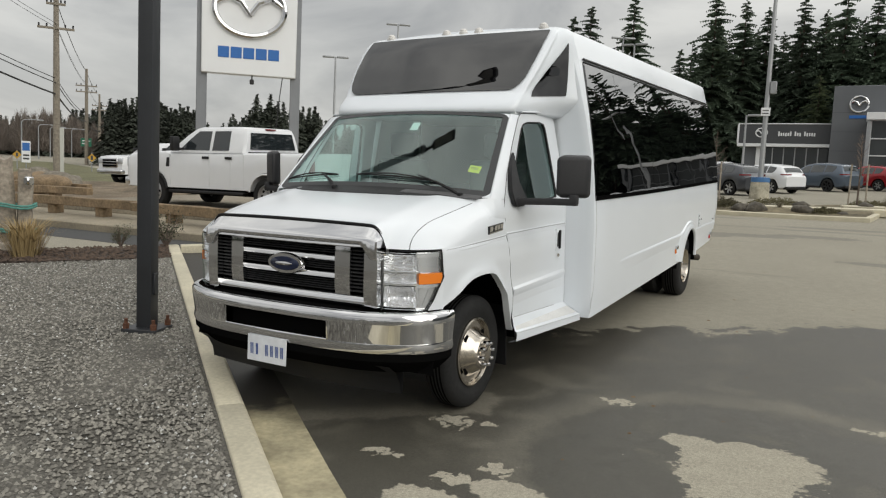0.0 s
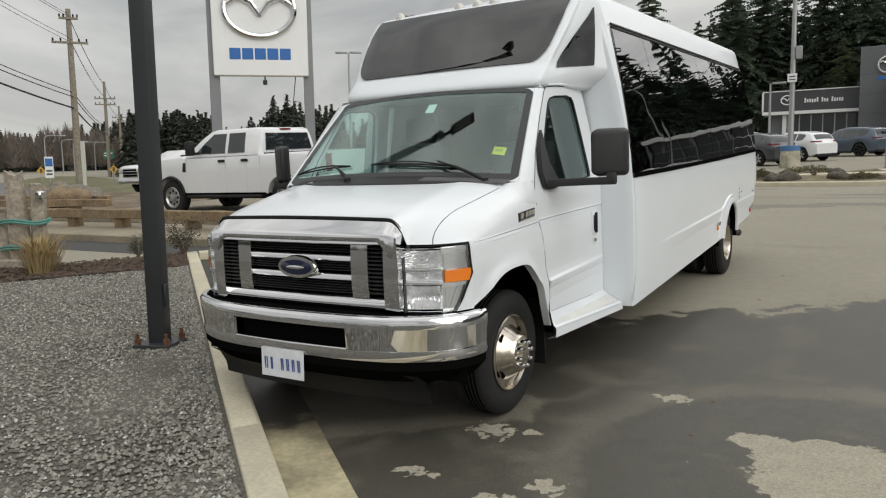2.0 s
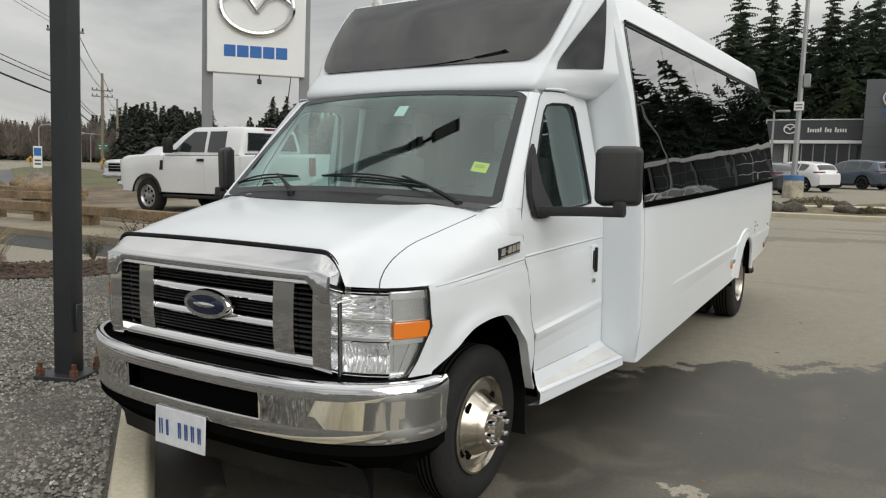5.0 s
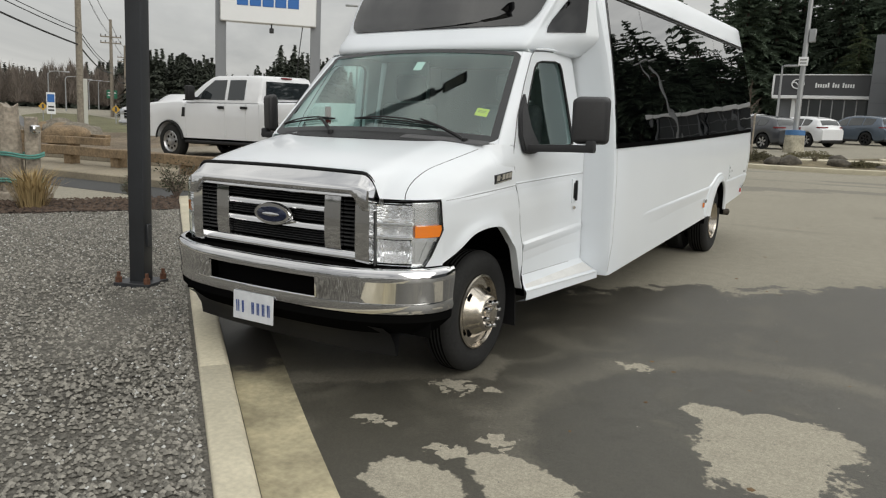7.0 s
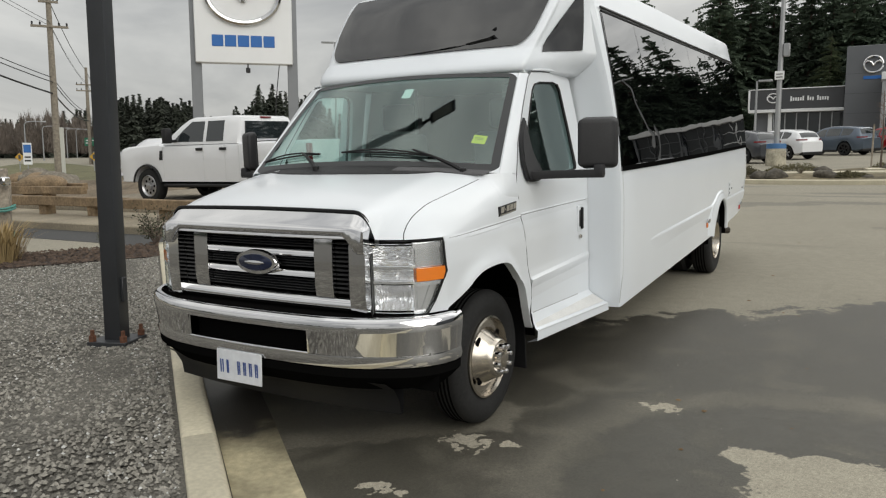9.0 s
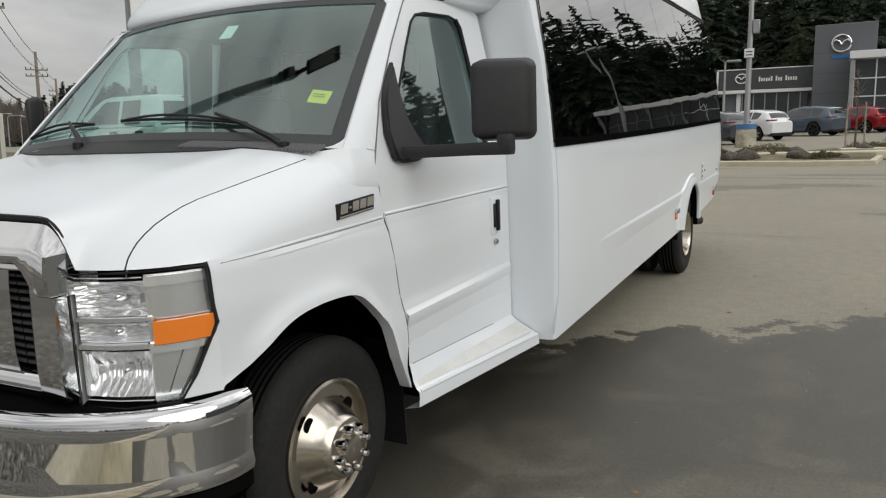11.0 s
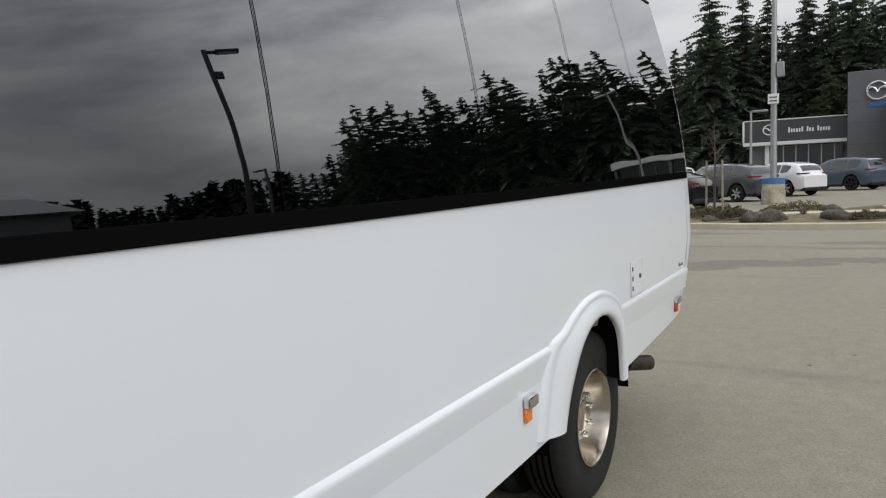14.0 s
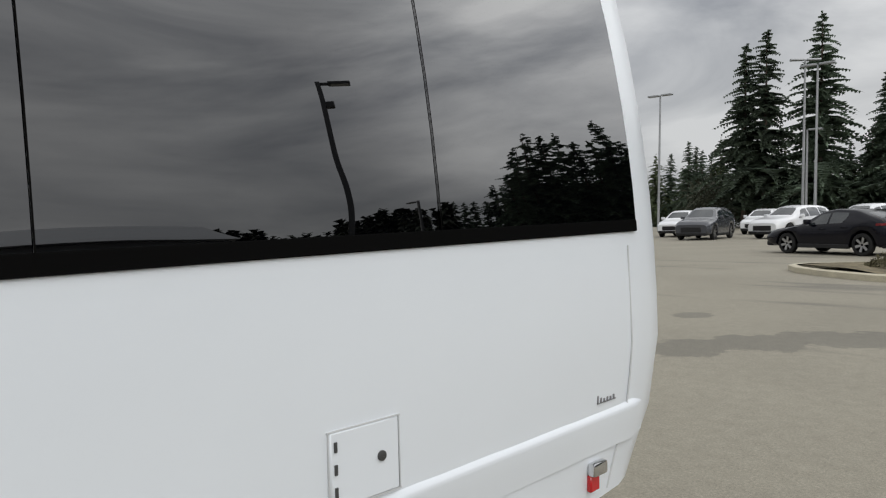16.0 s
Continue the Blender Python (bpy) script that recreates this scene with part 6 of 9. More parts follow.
for i in range(13):
    u = lerp(-0.97, 0.97, i / 12)
    a = ws(u, 0.015)
    rows.append([(a.x, a.y + 0.02, a.z - 0.015), (a.x * 0.98, a.y + 0.18, a.z - 0.01), (a.x * 0.97, max(1.22, a.y + 0.28), a.z - 0.03), (a.x * 0.97, 1.27, 1.20), (a.x * 0.97, 1.24, 0.9)])
grid(bm, rows)
part("dashboard", bm, INT_DARK, bus, "dark grey dashboard")
bm = bmesh.new()
ring = [(0.42 + 0.19 * math.cos(a), 1.38 - 0.10 * math.sin(a), 1.20 + 0.16 * math.sin(a)) for a in [2 * math.pi * k / 24 for k in range(25)]]
tube(bm, ring, 0.014, 6)
tube(bm, [(0.24, 1.38, 1.20), (0.60, 1.38, 1.20)], 0.012, 6)
tube(bm, [(0.42, 1.38, 1.20), (0.42, 1.26, 1.12)], 0.03, 8)
part("steering_wheel", bm, INT_DARK, bus)
for x in (-0.45, 0.45):
    bm = bmesh.new()
    box(bm, (x - 0.25, 1.55, 0.85), (x + 0.25, 2.05, 1.02), 0.05, 3)
    seat = part("cab_seat", bm, SEAT, bus, "dark grey cab seat")
    bm = bmesh.new()
    box(bm, (x - 0.24, 1.98, 0.98), (x + 0.24, 2.12, 1.58), 0.05, 3)
    part("backrest", bm, SEAT, seat)
    bm = bmesh.new()
    box(bm, (x - 0.13, 2.02, 1.60), (x + 0.13, 2.12, 1.80), 0.04, 3)
    part("headrest", bm, SEAT, seat)
bm = bmesh.new()
box(bm, (-0.79, 1.60, 1.915), (0.79, 3.2, 1.93))
part("headlining", bm, HEADLINER, bus)
bm = bmesh.new()
box(bm, (-0.93, 1.42, 0.62), (0.93, 2.25, 0.66))
part("cab_floor", bm, INT_DARK, bus)
bm = bmesh.new()
box(bm, (0.30, 2.30, 0.65), (0.95, 2.34, 1.92))
part("bulkhead", bm, INT, bus)
bm = bmesh.new()
box(bm, (-0.95, 2.30, 0.65), (-0.45, 2.34, 1.92))
part("bulkhead", bm, INT, bus)

# ---- vegetation builders ----
BARK = make("conifer_bark", (0.10, 0.075, 0.06), 0.9, grain=0.3, scale=15, bump=0.5, bump_scale=20)
NEEDLE = make("fir_needles", (0.085, 0.118, 0.078), 0.8, vary=0.6, grain=0.2, scale=2)
NEEDLE2 = make("cedar_needles", (0.095, 0.122, 0.058), 0.8, vary=0.5, grain=0.2, scale=2)
BARE = make("bare_twigs", (0.16, 0.125, 0.105), 0.9, vary=0.3)
TAN_GRASS = make("dry_grass_blades", (0.42, 0.31, 0.15), 0.85, vary=0.35)
SHRUB = make("shrub_leaves", (0.055, 0.06, 0.030), 0.7, vary=0.5)


def raw(name, verts, faces, mat, parent=None, smooth=False):
    me = bpy.data.meshes.new(name)
    me.from_pydata(verts, [], faces)
    me.materials.append(mat)
    me.update()
    ob = new(name, me)
    ob.parent = parent
    return ob


def conifer(h, seed, mat, spread=0.17, bare=0.12, whorls=34, gaps=0.12, lean=0.0):
    """A fir: tapered trunk, whorls of drooping limbs, each limb a fan of many small sprays."""
    rnd = random.Random(seed)
    tree = thing("conifer", Matrix.Identity(4), "tall dark green conifer with drooping limbs", "tree", "conifers round the lot")
    bm = bmesh.new()
    tube(bm, [(0, 0, -0.6), (0.02 * h * lean, 0, h * 0.5), (0.03 * h * lean, 0, h * 0.98)], [h * 0.014, h * 0.009, h * 0.0012], 8)
    part("trunk", bm, BARK, tree)
    V, F = [], []
    for w in range(whorls):
        t = w / (whorls - 1)
        z = h * lerp(bare, 0.985, t ** 0.92)
        reach = h * spread * (1 - t) ** 0.78 * (0.72 + 0.5 * rnd.random()) * min(1.0, 0.55 + t * 4) + h * 0.008
        n = max(4, int(10 - 5 * t))
        a0 = rnd.random() * 6.28
        for k in range(n):
            if rnd.random() < gaps:
                continue
            a = a0 + 6.283 * k / n + rnd.uniform(-0.45, 0.45)
            z = h * lerp(bare, 0.985, max(0.0, t + rnd.uniform(-1.3, 1.3) / whorls) ** 0.92)
            L = reach * rnd.uniform(0.45, 1.18)
            ca, sa = math.cos(a), math.sin(a)
            droop = rnd.uniform(0.16, 0.66) * (1 - 0.65 * t)
            rise = 0.14 * L * (1 - t)
            m = max(4, int(4 + 11 * L / (h * spread)))
            for i in range(m):
                f = (i + 0.8) / m
                r = L * f
                zz = z - droop * r * f + rise * math.sin(f * 2.6) * 0.5
                wd = L * 0.215 * (1.12 - f) * rnd.uniform(0.7, 1.25) + h * 0.006
                for side in (-1, 1):
                    q = rnd.uniform(0.7, 1.3)
                    bx, by = r * ca, r * sa
                    tx = (r + wd * 0.55 * q) * ca - side * sa * wd * q
                    ty = (r + wd * 0.55 * q) * sa + side * ca * wd * q
                    o = len(V)
                    d1, d2 = rnd.uniform(0.1, 0.34) * wd, rnd.uniform(0.5, 1.0) * h * 0.012
                    V += [(bx - ca * wd * 0.35, by - sa * wd * 0.35, zz + 0.02 * wd), (bx + ca * wd * 0.35, by + sa * wd * 0.35, zz - 0.1 * wd), (tx, ty, zz - d1), (bx + side * -sa * wd * 0.3, by + side * ca * wd * 0.3, zz - d2 - 0.25 * wd)]
                    F += [(o, o + 1, o + 2), (o, o + 3, o + 2)]
            o = len(V)
            V += [(L * 0.9 * ca - sa * 0.03 * L, L * 0.9 * sa + ca * 0.03 * L, z - droop * L * 0.9), (L * 0.9 * ca + sa * 0.03 * L, L * 0.9 * sa - ca * 0.03 * L, z - droop * L * 0.9), (L * 1.12 * ca, L * 1.12 * sa, z - droop * L * 1.2)]
            F += [(o, o + 1, o + 2)]
    raw("crown", V, F, mat, tree)
    return tree


def bare_tree(h, seed, parent_label, mat=None, name="bare_tree"):
    rnd = random.Random(seed)
    tree = thing(name, Matrix.Identity(4), parent_label, "tree", "bare trees")
    bm = bmesh.new()
    tube(bm, [(0, 0, -0.2), (rnd.uniform(-.02, .02) * h, 0, h * 0.5), (0, rnd.uniform(-.03, .03) * h, h)], [h * 0.014, h * 0.009, h * 0.002], 6)
    part("trunk", bm, BARK, tree)
    bm = bmesh.new()
    for _ in range(26):
        z = h * rnd.uniform(0.22, 0.95)
        a = rnd.random() * 6.28
        L = h * rnd.uniform(0.12, 0.3) * (1.1 - z / h)
        e = Vector((L * math.cos(a), L * math.sin(a), z + L * rnd.uniform(0.7, 1.5)))
        b = Vector((0, 0, z))
        tube(bm, [b, b.lerp(e, 0.5) + Vector((0, 0, -0.04 * L)), e], [h * 0.004, h * 0.003, h * 0.001], 3, cap=False)
        for _ in range(4):
            f = rnd.uniform(0.3, 1)
            p = b.lerp(e, f)
            tube(bm, [p, p + Vector((rnd.uniform(-1, 1), rnd.uniform(-1, 1), rnd.uniform(0.3, 1.2))) * L * 0.4], [h * 0.0018, h * 0.0006], 3, cap=False)
    part("limbs", bm, mat or BARE, tree)
    return tree

# ---- the display yard by the road ----
# planting strip behind the gravel
bm = bmesh.new()
rows = []
for i in range(20):
    t = lerp(8.0, 9.46, i / 19)
    rows.append([kerb_pt(t, n, 0.105 + 0.03 * noise.noise(Vector((t * 2, n * 2, 3)))) for n in [lerp(0.0, -10.0, j / 30) for j in range(31)]])
grid(bm, rows)
solid("planting_bed", bm, MULCH, LOT, "strip of dark bark mulch", "mulch", kind="structure")


def clods(name, region, count, size, mat, seed, label, z=0.0, cat="mulch"):
    rnd = random.Random(seed)
    V, F = [], []
    for _ in range(count):
        c = region(rnd)
        r = size * rnd.uniform(0.4, 1.4)
        o = len(V)
        n = 5
        for k in range(n):
            a = 6.283 * k / n + rnd.uniform(-.4, .4)
            V.append((c[0] + r * math.cos(a) * rnd.uniform(.6, 1.2), c[1] + r * math.sin(a) * rnd.uniform(.6, 1.2), z + c[2] + r * rnd.uniform(0, .3)))
        V.append((c[0], c[1], z + c[2] + r * rnd.uniform(0.4, 0.9)))
        F += [(o + k, o + (k + 1) % n, o + n) for k in range(n)]
    ob = raw(name, V, F, mat)
    ob.matrix_world = LOT
    return tagged(ob, label, cat, kind="stuff")


MULCH_BIT = make("bark_chip", (0.06, 0.04, 0.028), 0.9, vary=0.7)
clods("mulch_chips", lambda r: tuple(kerb_pt(r.uniform(8.0, 9.5), r.uniform(-8, 0), 0.115)), 3500, 0.035, MULCH_BIT, 9, "chips of dark bark")


def grass_tuft(x, y, seed, size=0.55, n=420):
    rnd = random.Random(seed)
    V, F = [], []
    for _ in range(n):
        a, r = rnd.random() * 6.28, rnd.random() ** 0.7 * size * 0.28
        bx, by = r * math.cos(a), r * math.sin(a)
        L = size * rnd.uniform(0.55, 1.1)
        out_ = rnd.uniform(0.1, 0.75) * L * (0.3 + r / (size * 0.28))
        a2 = a + rnd.uniform(-0.5, 0.5)
        o = len(V)
        w = 0.006
        nx, ny = -math.sin(a2) * w, math.cos(a2) * w
        mx_, my_, mz = bx + 0.4 * out_ * math.cos(a2), by + 0.4 * out_ * math.sin(a2), L * 0.62
        V += [(bx - nx, by - ny, -0.02), (bx + nx, by + ny, -0.02), (mx_ + nx, my_ + ny, mz), (mx_ - nx, my_ - ny, mz), (bx + out_ * math.cos(a2), by + out_ * math.sin(a2), L * 0.85)]
        F += [(o, o + 1, o + 2, o + 3), (o + 3, o + 2, o + 4)]
    ob = raw("grass_tuft", V, F, TAN_GRASS)
    ob.matrix_world = up_at(x, y, 0, 0.11)
    return tagged(ob, "tuft of dry straw-coloured ornamental grass", "grass")


grass_tuft(-7.25, 2.72, 1, 0.62)


def leaf_shrub(x, y, seed, size, mat=None, z=0.1, label="small dark-leaved shrub in the mulch"):
    rnd = random.Random(seed)
    sh = thing("shrub", up_at(x, y, 0, z), label, "shrub")
    bm = bmesh.new()
    V, F = [], []
    for _ in range(30):
        a = rnd.random() * 6.28
        e = Vector((math.cos(a) * size * rnd.uniform(.2, .55), math.sin(a) * size * rnd.uniform(.2, .55), size * rnd.uniform(.4, 1.0)))
        tube(bm, [(0, 0, -0.03), e * 0.5 + Vector((0, 0, 0.05 * size)), e], [0.008, 0.005, 0.002], 4, cap=False)
        for _ in range(22):
            p = e * rnd.uniform(0.45, 1.1) + Vector((rnd.uniform(-1, 1), rnd.uniform(-1, 1), rnd.uniform(-1, 1))) * size * 0.13
            d = Vector((rnd.uniform(-1, 1), rnd.uniform(-1, 1), rnd.uniform(-.5, 1))).normalized() * size * 0.055
            w = d.orthogonal().normalized() * size * 0.022
            o = len(V)
            V += [tuple(p), tuple(p + d * .5 + w), tuple(p + d), tuple(p + d * .5 - w)]
            F.append((o, o + 1, o + 2, o + 3))
    part("twig_growth", bm, BARE, sh)
    raw("leaves", V, F, mat or SHRUB, sh)
    return sh


leaf_shrub(-6.75, 4.72, 5, 0.55)
leaf_shrub(-7.3, 4.3, 6, 0.35)

# concrete pad edge with rough timber rails
pad = thing("display_pad", LOT.copy(), "low concrete display pad edged in rough timber", "platform")
bm = bmesh.new()
box(bm, (-30, 6.0, -0.2), (-6.4, 16.0, 0.15), 0.02)
part("slab", bm, make("pad_concrete", (0.26, 0.225, 0.165), 0.9, grain=0.15, scale=20, stain=0.25, stain_scale=0.8, bump=0.3, bump_scale=60), pad)
bm = bmesh.new()
box(bm, (-30, 8.0, 0.14), (-6.5, 15.9, 0.30), 0.02)
part("deck", bm, make("packed_gravel", (0.27, 0.235, 0.18), 0.95, grain=0.25, scale=15, stain=0.2, stain_scale=0.7, bump=0.6, bump_scale=40), pad)
bm = bmesh.new()
box(bm, (-30, 5.0, -0.05), (-6.4, 5.995, 0.006))
part("dark_strip", bm, make("dark_drain_strip", (0.05, 0.05, 0.05), 0.85, grain=0.2, scale=25), pad)


def timber_rail(x0, x1, y, z0, z1, posts, seed, yaw=0.0):
    rnd = random.Random(seed)
    rail = thing("timber_rail", on_lot((x0 + x1) / 2, y, yaw, 0.0), "low rail of weathered timber beams on stub posts", "rail", "timber rails")
    h = (x1 - x0) / 2
    bm = bmesh.new()
    n = 8
    rows = []
    for i in range(n + 1):
        x = lerp(-h, h, i / n)
        j = [rnd.uniform(-0.012, 0.012) for _ in range(4)]
        rows.append([(x, -0.09 + j[0], z0 + j[1]), (x, 0.09 + j[2], z0 + j[3]), (x, 0.09 + j[1], z1 + j[0]), (x, -0.09 + j[3], z1 + j[2])])
    vs = grid(bm, rows, close=True)
    bm.faces.new(vs[0][::-1])
    bm.faces.new(vs[-1])
    bmesh.ops.bevel(bm, geom=list(bm.edges), offset=0.012, segments=1, affect="EDGES")
    part("beam", bm, WOOD_OLD, rail, sharp=30)
    for k in range(posts):
        x = lerp(-h + 0.3, h - 0.3, (k + 0.5) / posts)
        bm = bmesh.new()
        box(bm, (x - 0.14, -0.02, 0.14), (x + 0.14, 0.22, z1 - 0.05), 0.015)
        part("post", bm, WOOD_OLD, rail)
    return rail


timber_rail(-16.5, -10.7, 7.1, 0.36, 0.56, 3, 1, 1.0)
timber_rail(-10.65, -6.5, 7.05, 0.34, 0.54, 2, 2, -0.8)
timber_rail(-26.5, -15.2, 9.0, 0.42, 0.62, 4, 3, 2.0)
timber_rail(-24.5, -17.5, 11.0, 0.42, 0.60, 3, 4, -4.0)

# driftwood posts lashed with green rope
posts = thing("driftwood_posts", up_at(-8.15, 2.95, 20, 0.08), "upright driftwood posts lashed with green rope", "post")
rnd = random.Random(8)
for i, (x, y, h, r) in enumerate(((0, 0, 1.50, 0.15), (0.24, 0.12, 1.32, 0.11), (-0.32, 0.05, 0.95, 0.14), (0.05, 0.3, 1.15, 0.12))):
    bm = bmesh.new()
    rings = []
    for k in range(9):
        t = k / 8
        ring = []
        for a in range(10):
            q = r * (1 - 0.18 * t) * (1 + 0.10 * math.sin(a * 1.9 + i) + rnd.uniform(-.05, .05))
            ring.append((x + 0.04 * t * (i - 1) + q * math.cos(a * .6283), y + q * math.sin(a * .6283), h * t - 0.1 + (0.05 * math.sin(a * 2.0 + i) if k == 8 else 0)))
        rings.append(ring)
    vs = grid(bm, rings, close=True)
    bm.faces.new(vs[-1])
    part("driftwood", bm, WOOD_GREY, posts)
ROPE = make("green_rope", (0.10, 0.28, 0.24), 0.8, grain=0.3, scale=60, bump=0.4, bump_scale=120)
for z in (0.30, 0.335, 0.68, 0.715):
    bm = bmesh.new()
    tube(bm, [(0.02 + 0.37 * math.cos(a), 0.1 + 0.27 * math.sin(a), z + 0.02 * math.sin(3 * a)) for a in [k * 6.283 / 20 for k in range(21)]], 0.017, 6)
    part("rope", bm, ROPE, posts, "wound green rope")
bm = bmesh.new()
box(bm, (-0.45, -0.2, 0.02), (0.4, 0.36, 0.16), 0.03)
part("base", bm, WOOD_GREY, posts)
bm = bmesh.new()
box(bm, (0.36, -0.08, 1.02), (0.46, 0.06, 1.14), 0.02)
part("flood_light", bm, CHROME, posts)

# rough soil, stumps and rocks beyond the rails
rnd = random.Random(12)
ROCK = make("grey_rock", (0.17, 0.15, 0.12), 0.9, grain=0.3, scale=12, stain=0.35, stain_scale=2.5, bump=0.6, bump_scale=14)


def boulder(x, y, r, seed, z=0.0, mat=None, label="rough grey-brown boulder", grp="boulders"):
    bm = bmesh.new()
    bmesh.ops.create_icosphere(bm, subdivisions=3, radius=r)
    o = Vector((seed * 3.1, seed * 1.7, 0))
    for v in bm.verts:
        k = 1 + 0.38 * noise.noise(v.co / r * 0.9 + o) + 0.14 * noise.noise(v.co / r * 2.6 + o)
        v.co = Vector((v.co.x * k * 1.25, v.co.y * k, v.co.z * k * 0.72))
    ob = solid("boulder", bm, mat or ROCK, up_at(x, y, seed * 47, z + r * 0.38), label, "rock", grp, sharp=180)
    return ob


for i in range(11):
    boulder(rnd.uniform(-29, -17.5), rnd.uniform(9.8, 15.5), rnd.uniform(0.25, 0.6), 20 + i, 0.28, WOOD_OLD if i % 3 else ROCK, "weathered stump or boulder in rough soil", "yard boulders")
bm = bmesh.new()
rows = []
for i in range(24):
    rows.append([(lerp(-33, -15.5, j / 24), lerp(9.3, 17, i / 23), 0.305 + 0.28 * max(0, noise.noise(Vector((j * .35, i * .3, 5))) + 0.1) * math.sin(math.pi * i / 23)) for j in range(25)])
grid(bm, rows)
solid("rough_soil", bm, SOIL, LOT, "mound of rough brown soil", "soil", kind="structure")

# ---- road with verge ----
bm = bmesh.new()
R0, RU = Vector((-30.0, 9.0, 0)), Vector((-0.885, 0.466, 0))
RN = Vector((0.466, 0.885, 0))
ROAD = make("road_asphalt", (0.115, 0.115, 0.115), 0.75, grain=0.2, scale=40, stain=0.2, stain_scale=0.4)
grid(bm, [[tuple(R0 + RU * s + RN * n + Vector((0, 0, 0.02))) for n in (-13.0, -2.0, 6.0)] for s in (-8, 20, 60, 120, 240)])
solid("road", bm, ROAD, LOT, "grey two-lane road", "road", kind="structure")
for n0, n1 in ((6.02, 14.0), (-26, -13.02)):
    bm = bmesh.new()
    grid(bm, [[tuple(R0 + RU * s + RN * lerp(n0, n1, j / 6) + Vector((0, 0, 0.05 + 0.1 * math.sin(j * math.pi / 6)))) for j in range(7)] for s in (4 if n0 > 0 else -8, 20, 60, 120, 240)])
    solid("verge", bm, GRASS, LOT, "rough green verge by the road", "grass", kind="structure")
for n in (-3.6,):
    bm = bmesh.new()
    for s in range(0, 200, 9):
        grid(bm, [[tuple(R0 + RU * a + RN * b + Vector((0, 0, 0.03))) for b in (n - 0.06, n + 0.06)] for a in (s, s + 4)])
    solid("lane_marking", bm, make("road_paint", (0.6, 0.55, 0.25), 0.7), LOT, "broken yellow lane line", "marking", kind="structure")

# utility poles and wires
POLE_WOOD = make("grey_pole_timber", (0.24, 0.21, 0.17), 0.9, grain=0.25, scale=8, bump=0.4, bump_scale=15)
WIRE = make("black_cable", (0.02, 0.02, 0.022), 0.6)


def utility_pole(x, y, h, arms, seed, rz):
    up = thing("utility_pole", up_at(x, y, rz), "weathered wooden utility pole with cross-arms", "utility pole", "utility poles")
    bm = bmesh.new()
    tube(bm, [(0, 0, -0.3), (0, 0, h * 0.5), (0, 0, h)], [0.23, 0.20, 0.15], 12)
    part("pole", bm, POLE_WOOD, up)
    for z, w in arms:
        bm = bmesh.new()
        box(bm, (-w, -0.22, z - 0.07), (w, -0.10, z + 0.07), 0.01)
        arm = part("cross_arm", bm, POLE_WOOD, up)
        for q in (-0.92, -0.5, 0.5, 0.92):
            bm = bmesh.new()
            lathe(bm, [(z + 0.06, 0.03), (z + 0.14, 0.06), (z + 0.18, 0.05), (z + 0.24, 0.06), (z + 0.28, 0.02)], "z", (q * w, -0.16, 0), 8)
            part("insulator", bm, GREY_PLASTIC, arm)
    bm = bmesh.new()
    box(bm, (0.16, -0.1, 0.0), (0.42, 0.1, 3.1), 0.02)
    if seed == 1:
        part("guard", bm, make("pale_guard", (0.5, 0.5, 0.46), 0.7), up)
    else:
        bm.free()
    return up


UP = [(-42.6, 25.6, 11.4, 1), (-78.5, 52.1, 11.3, 2), (-111.6, 77.0, 11.3, 3)]
for x, y, h, sd in UP:
    utility_pole(x, y, h, ((h - 0.6, 0.55), (h - 2.1, 1.05)) if sd == 1 else ((h - 2.0, 1.15), (h - 2.7, 1.15)), sd, 54)


def wire(name, pts, r, sag):
    bm = bmesh.new()
    for a, b in zip(pts, pts[1:]):
        a, b = Vector(a), Vector(b)
        tube(bm, [a.lerp(b, i / 12) - Vector((0, 0, sag * 4 * (i / 12) * (1 - i / 12))) for i in range(13)], r, 5, cap=False)
    return solid(name, bm, WIRE, Matrix.Identity(4), "black overhead cable between the poles", "cable", "overhead cables")


tops = [up_at(x, y).translation for x, y, h, _ in UP]
near = up_at(-26.5, 1.95).translation
for off, dz, r, sag in ((-0.5, 11.0, 0.014, 0.5), (0.5, 11.0, 0.014, 0.5), (-1.0, 9.5, 0.014, 0.5), (1.0, 9.5, 0.014, 0.5), (0.0, 5.2, 0.055, 0.5), (0.15, 5.9, 0.03, 0.5), (-0.15, 6.2, 0.025, 0.5)):
    o = Vector((off * 0.8, -off * 0.55, 0))
    wire("overhead_cable", [near + o + Vector((0, 0, dz + 4.2))] + [t + o * 0.9 + Vector((0, 0, dz)) for t, (_, _, h, _) in zip(tops, UP)], r, sag)

# ---- brand sign on two grey posts ----
SIGN_WHITE = make("sign_panel_white", (0.78, 0.79, 0.80), 0.4, stain=0.03, stain_scale=1)
POST_GREY = make("grey_painted_steel", (0.21, 0.22, 0.235), 0.5, stain=0.06, stain_scale=1.5)
BRIGHT_BLUE = make("sign_blue", (0.02, 0.13, 0.42), 0.45)
pl, pr = Vector((-21.7, 18.72, 0)), Vector((-18.9, 21.4, 0))
sw = (pr - pl).length
sign = thing("pylon_sign", up_at((pl.x + pr.x) / 2, (pl.y + pr.y) / 2, math.degrees(math.atan2(pr.y - pl.y, pr.x - pl.x))), "white pylon sign with a silver emblem on two grey posts", "sign")
SB, ST = 4.92, 9.2
bm = bmesh.new()
box(bm, (-sw / 2, -0.22, SB), (sw / 2, 0.22, ST), 0.03)
board = part("panel", bm, SIGN_WHITE, sign)
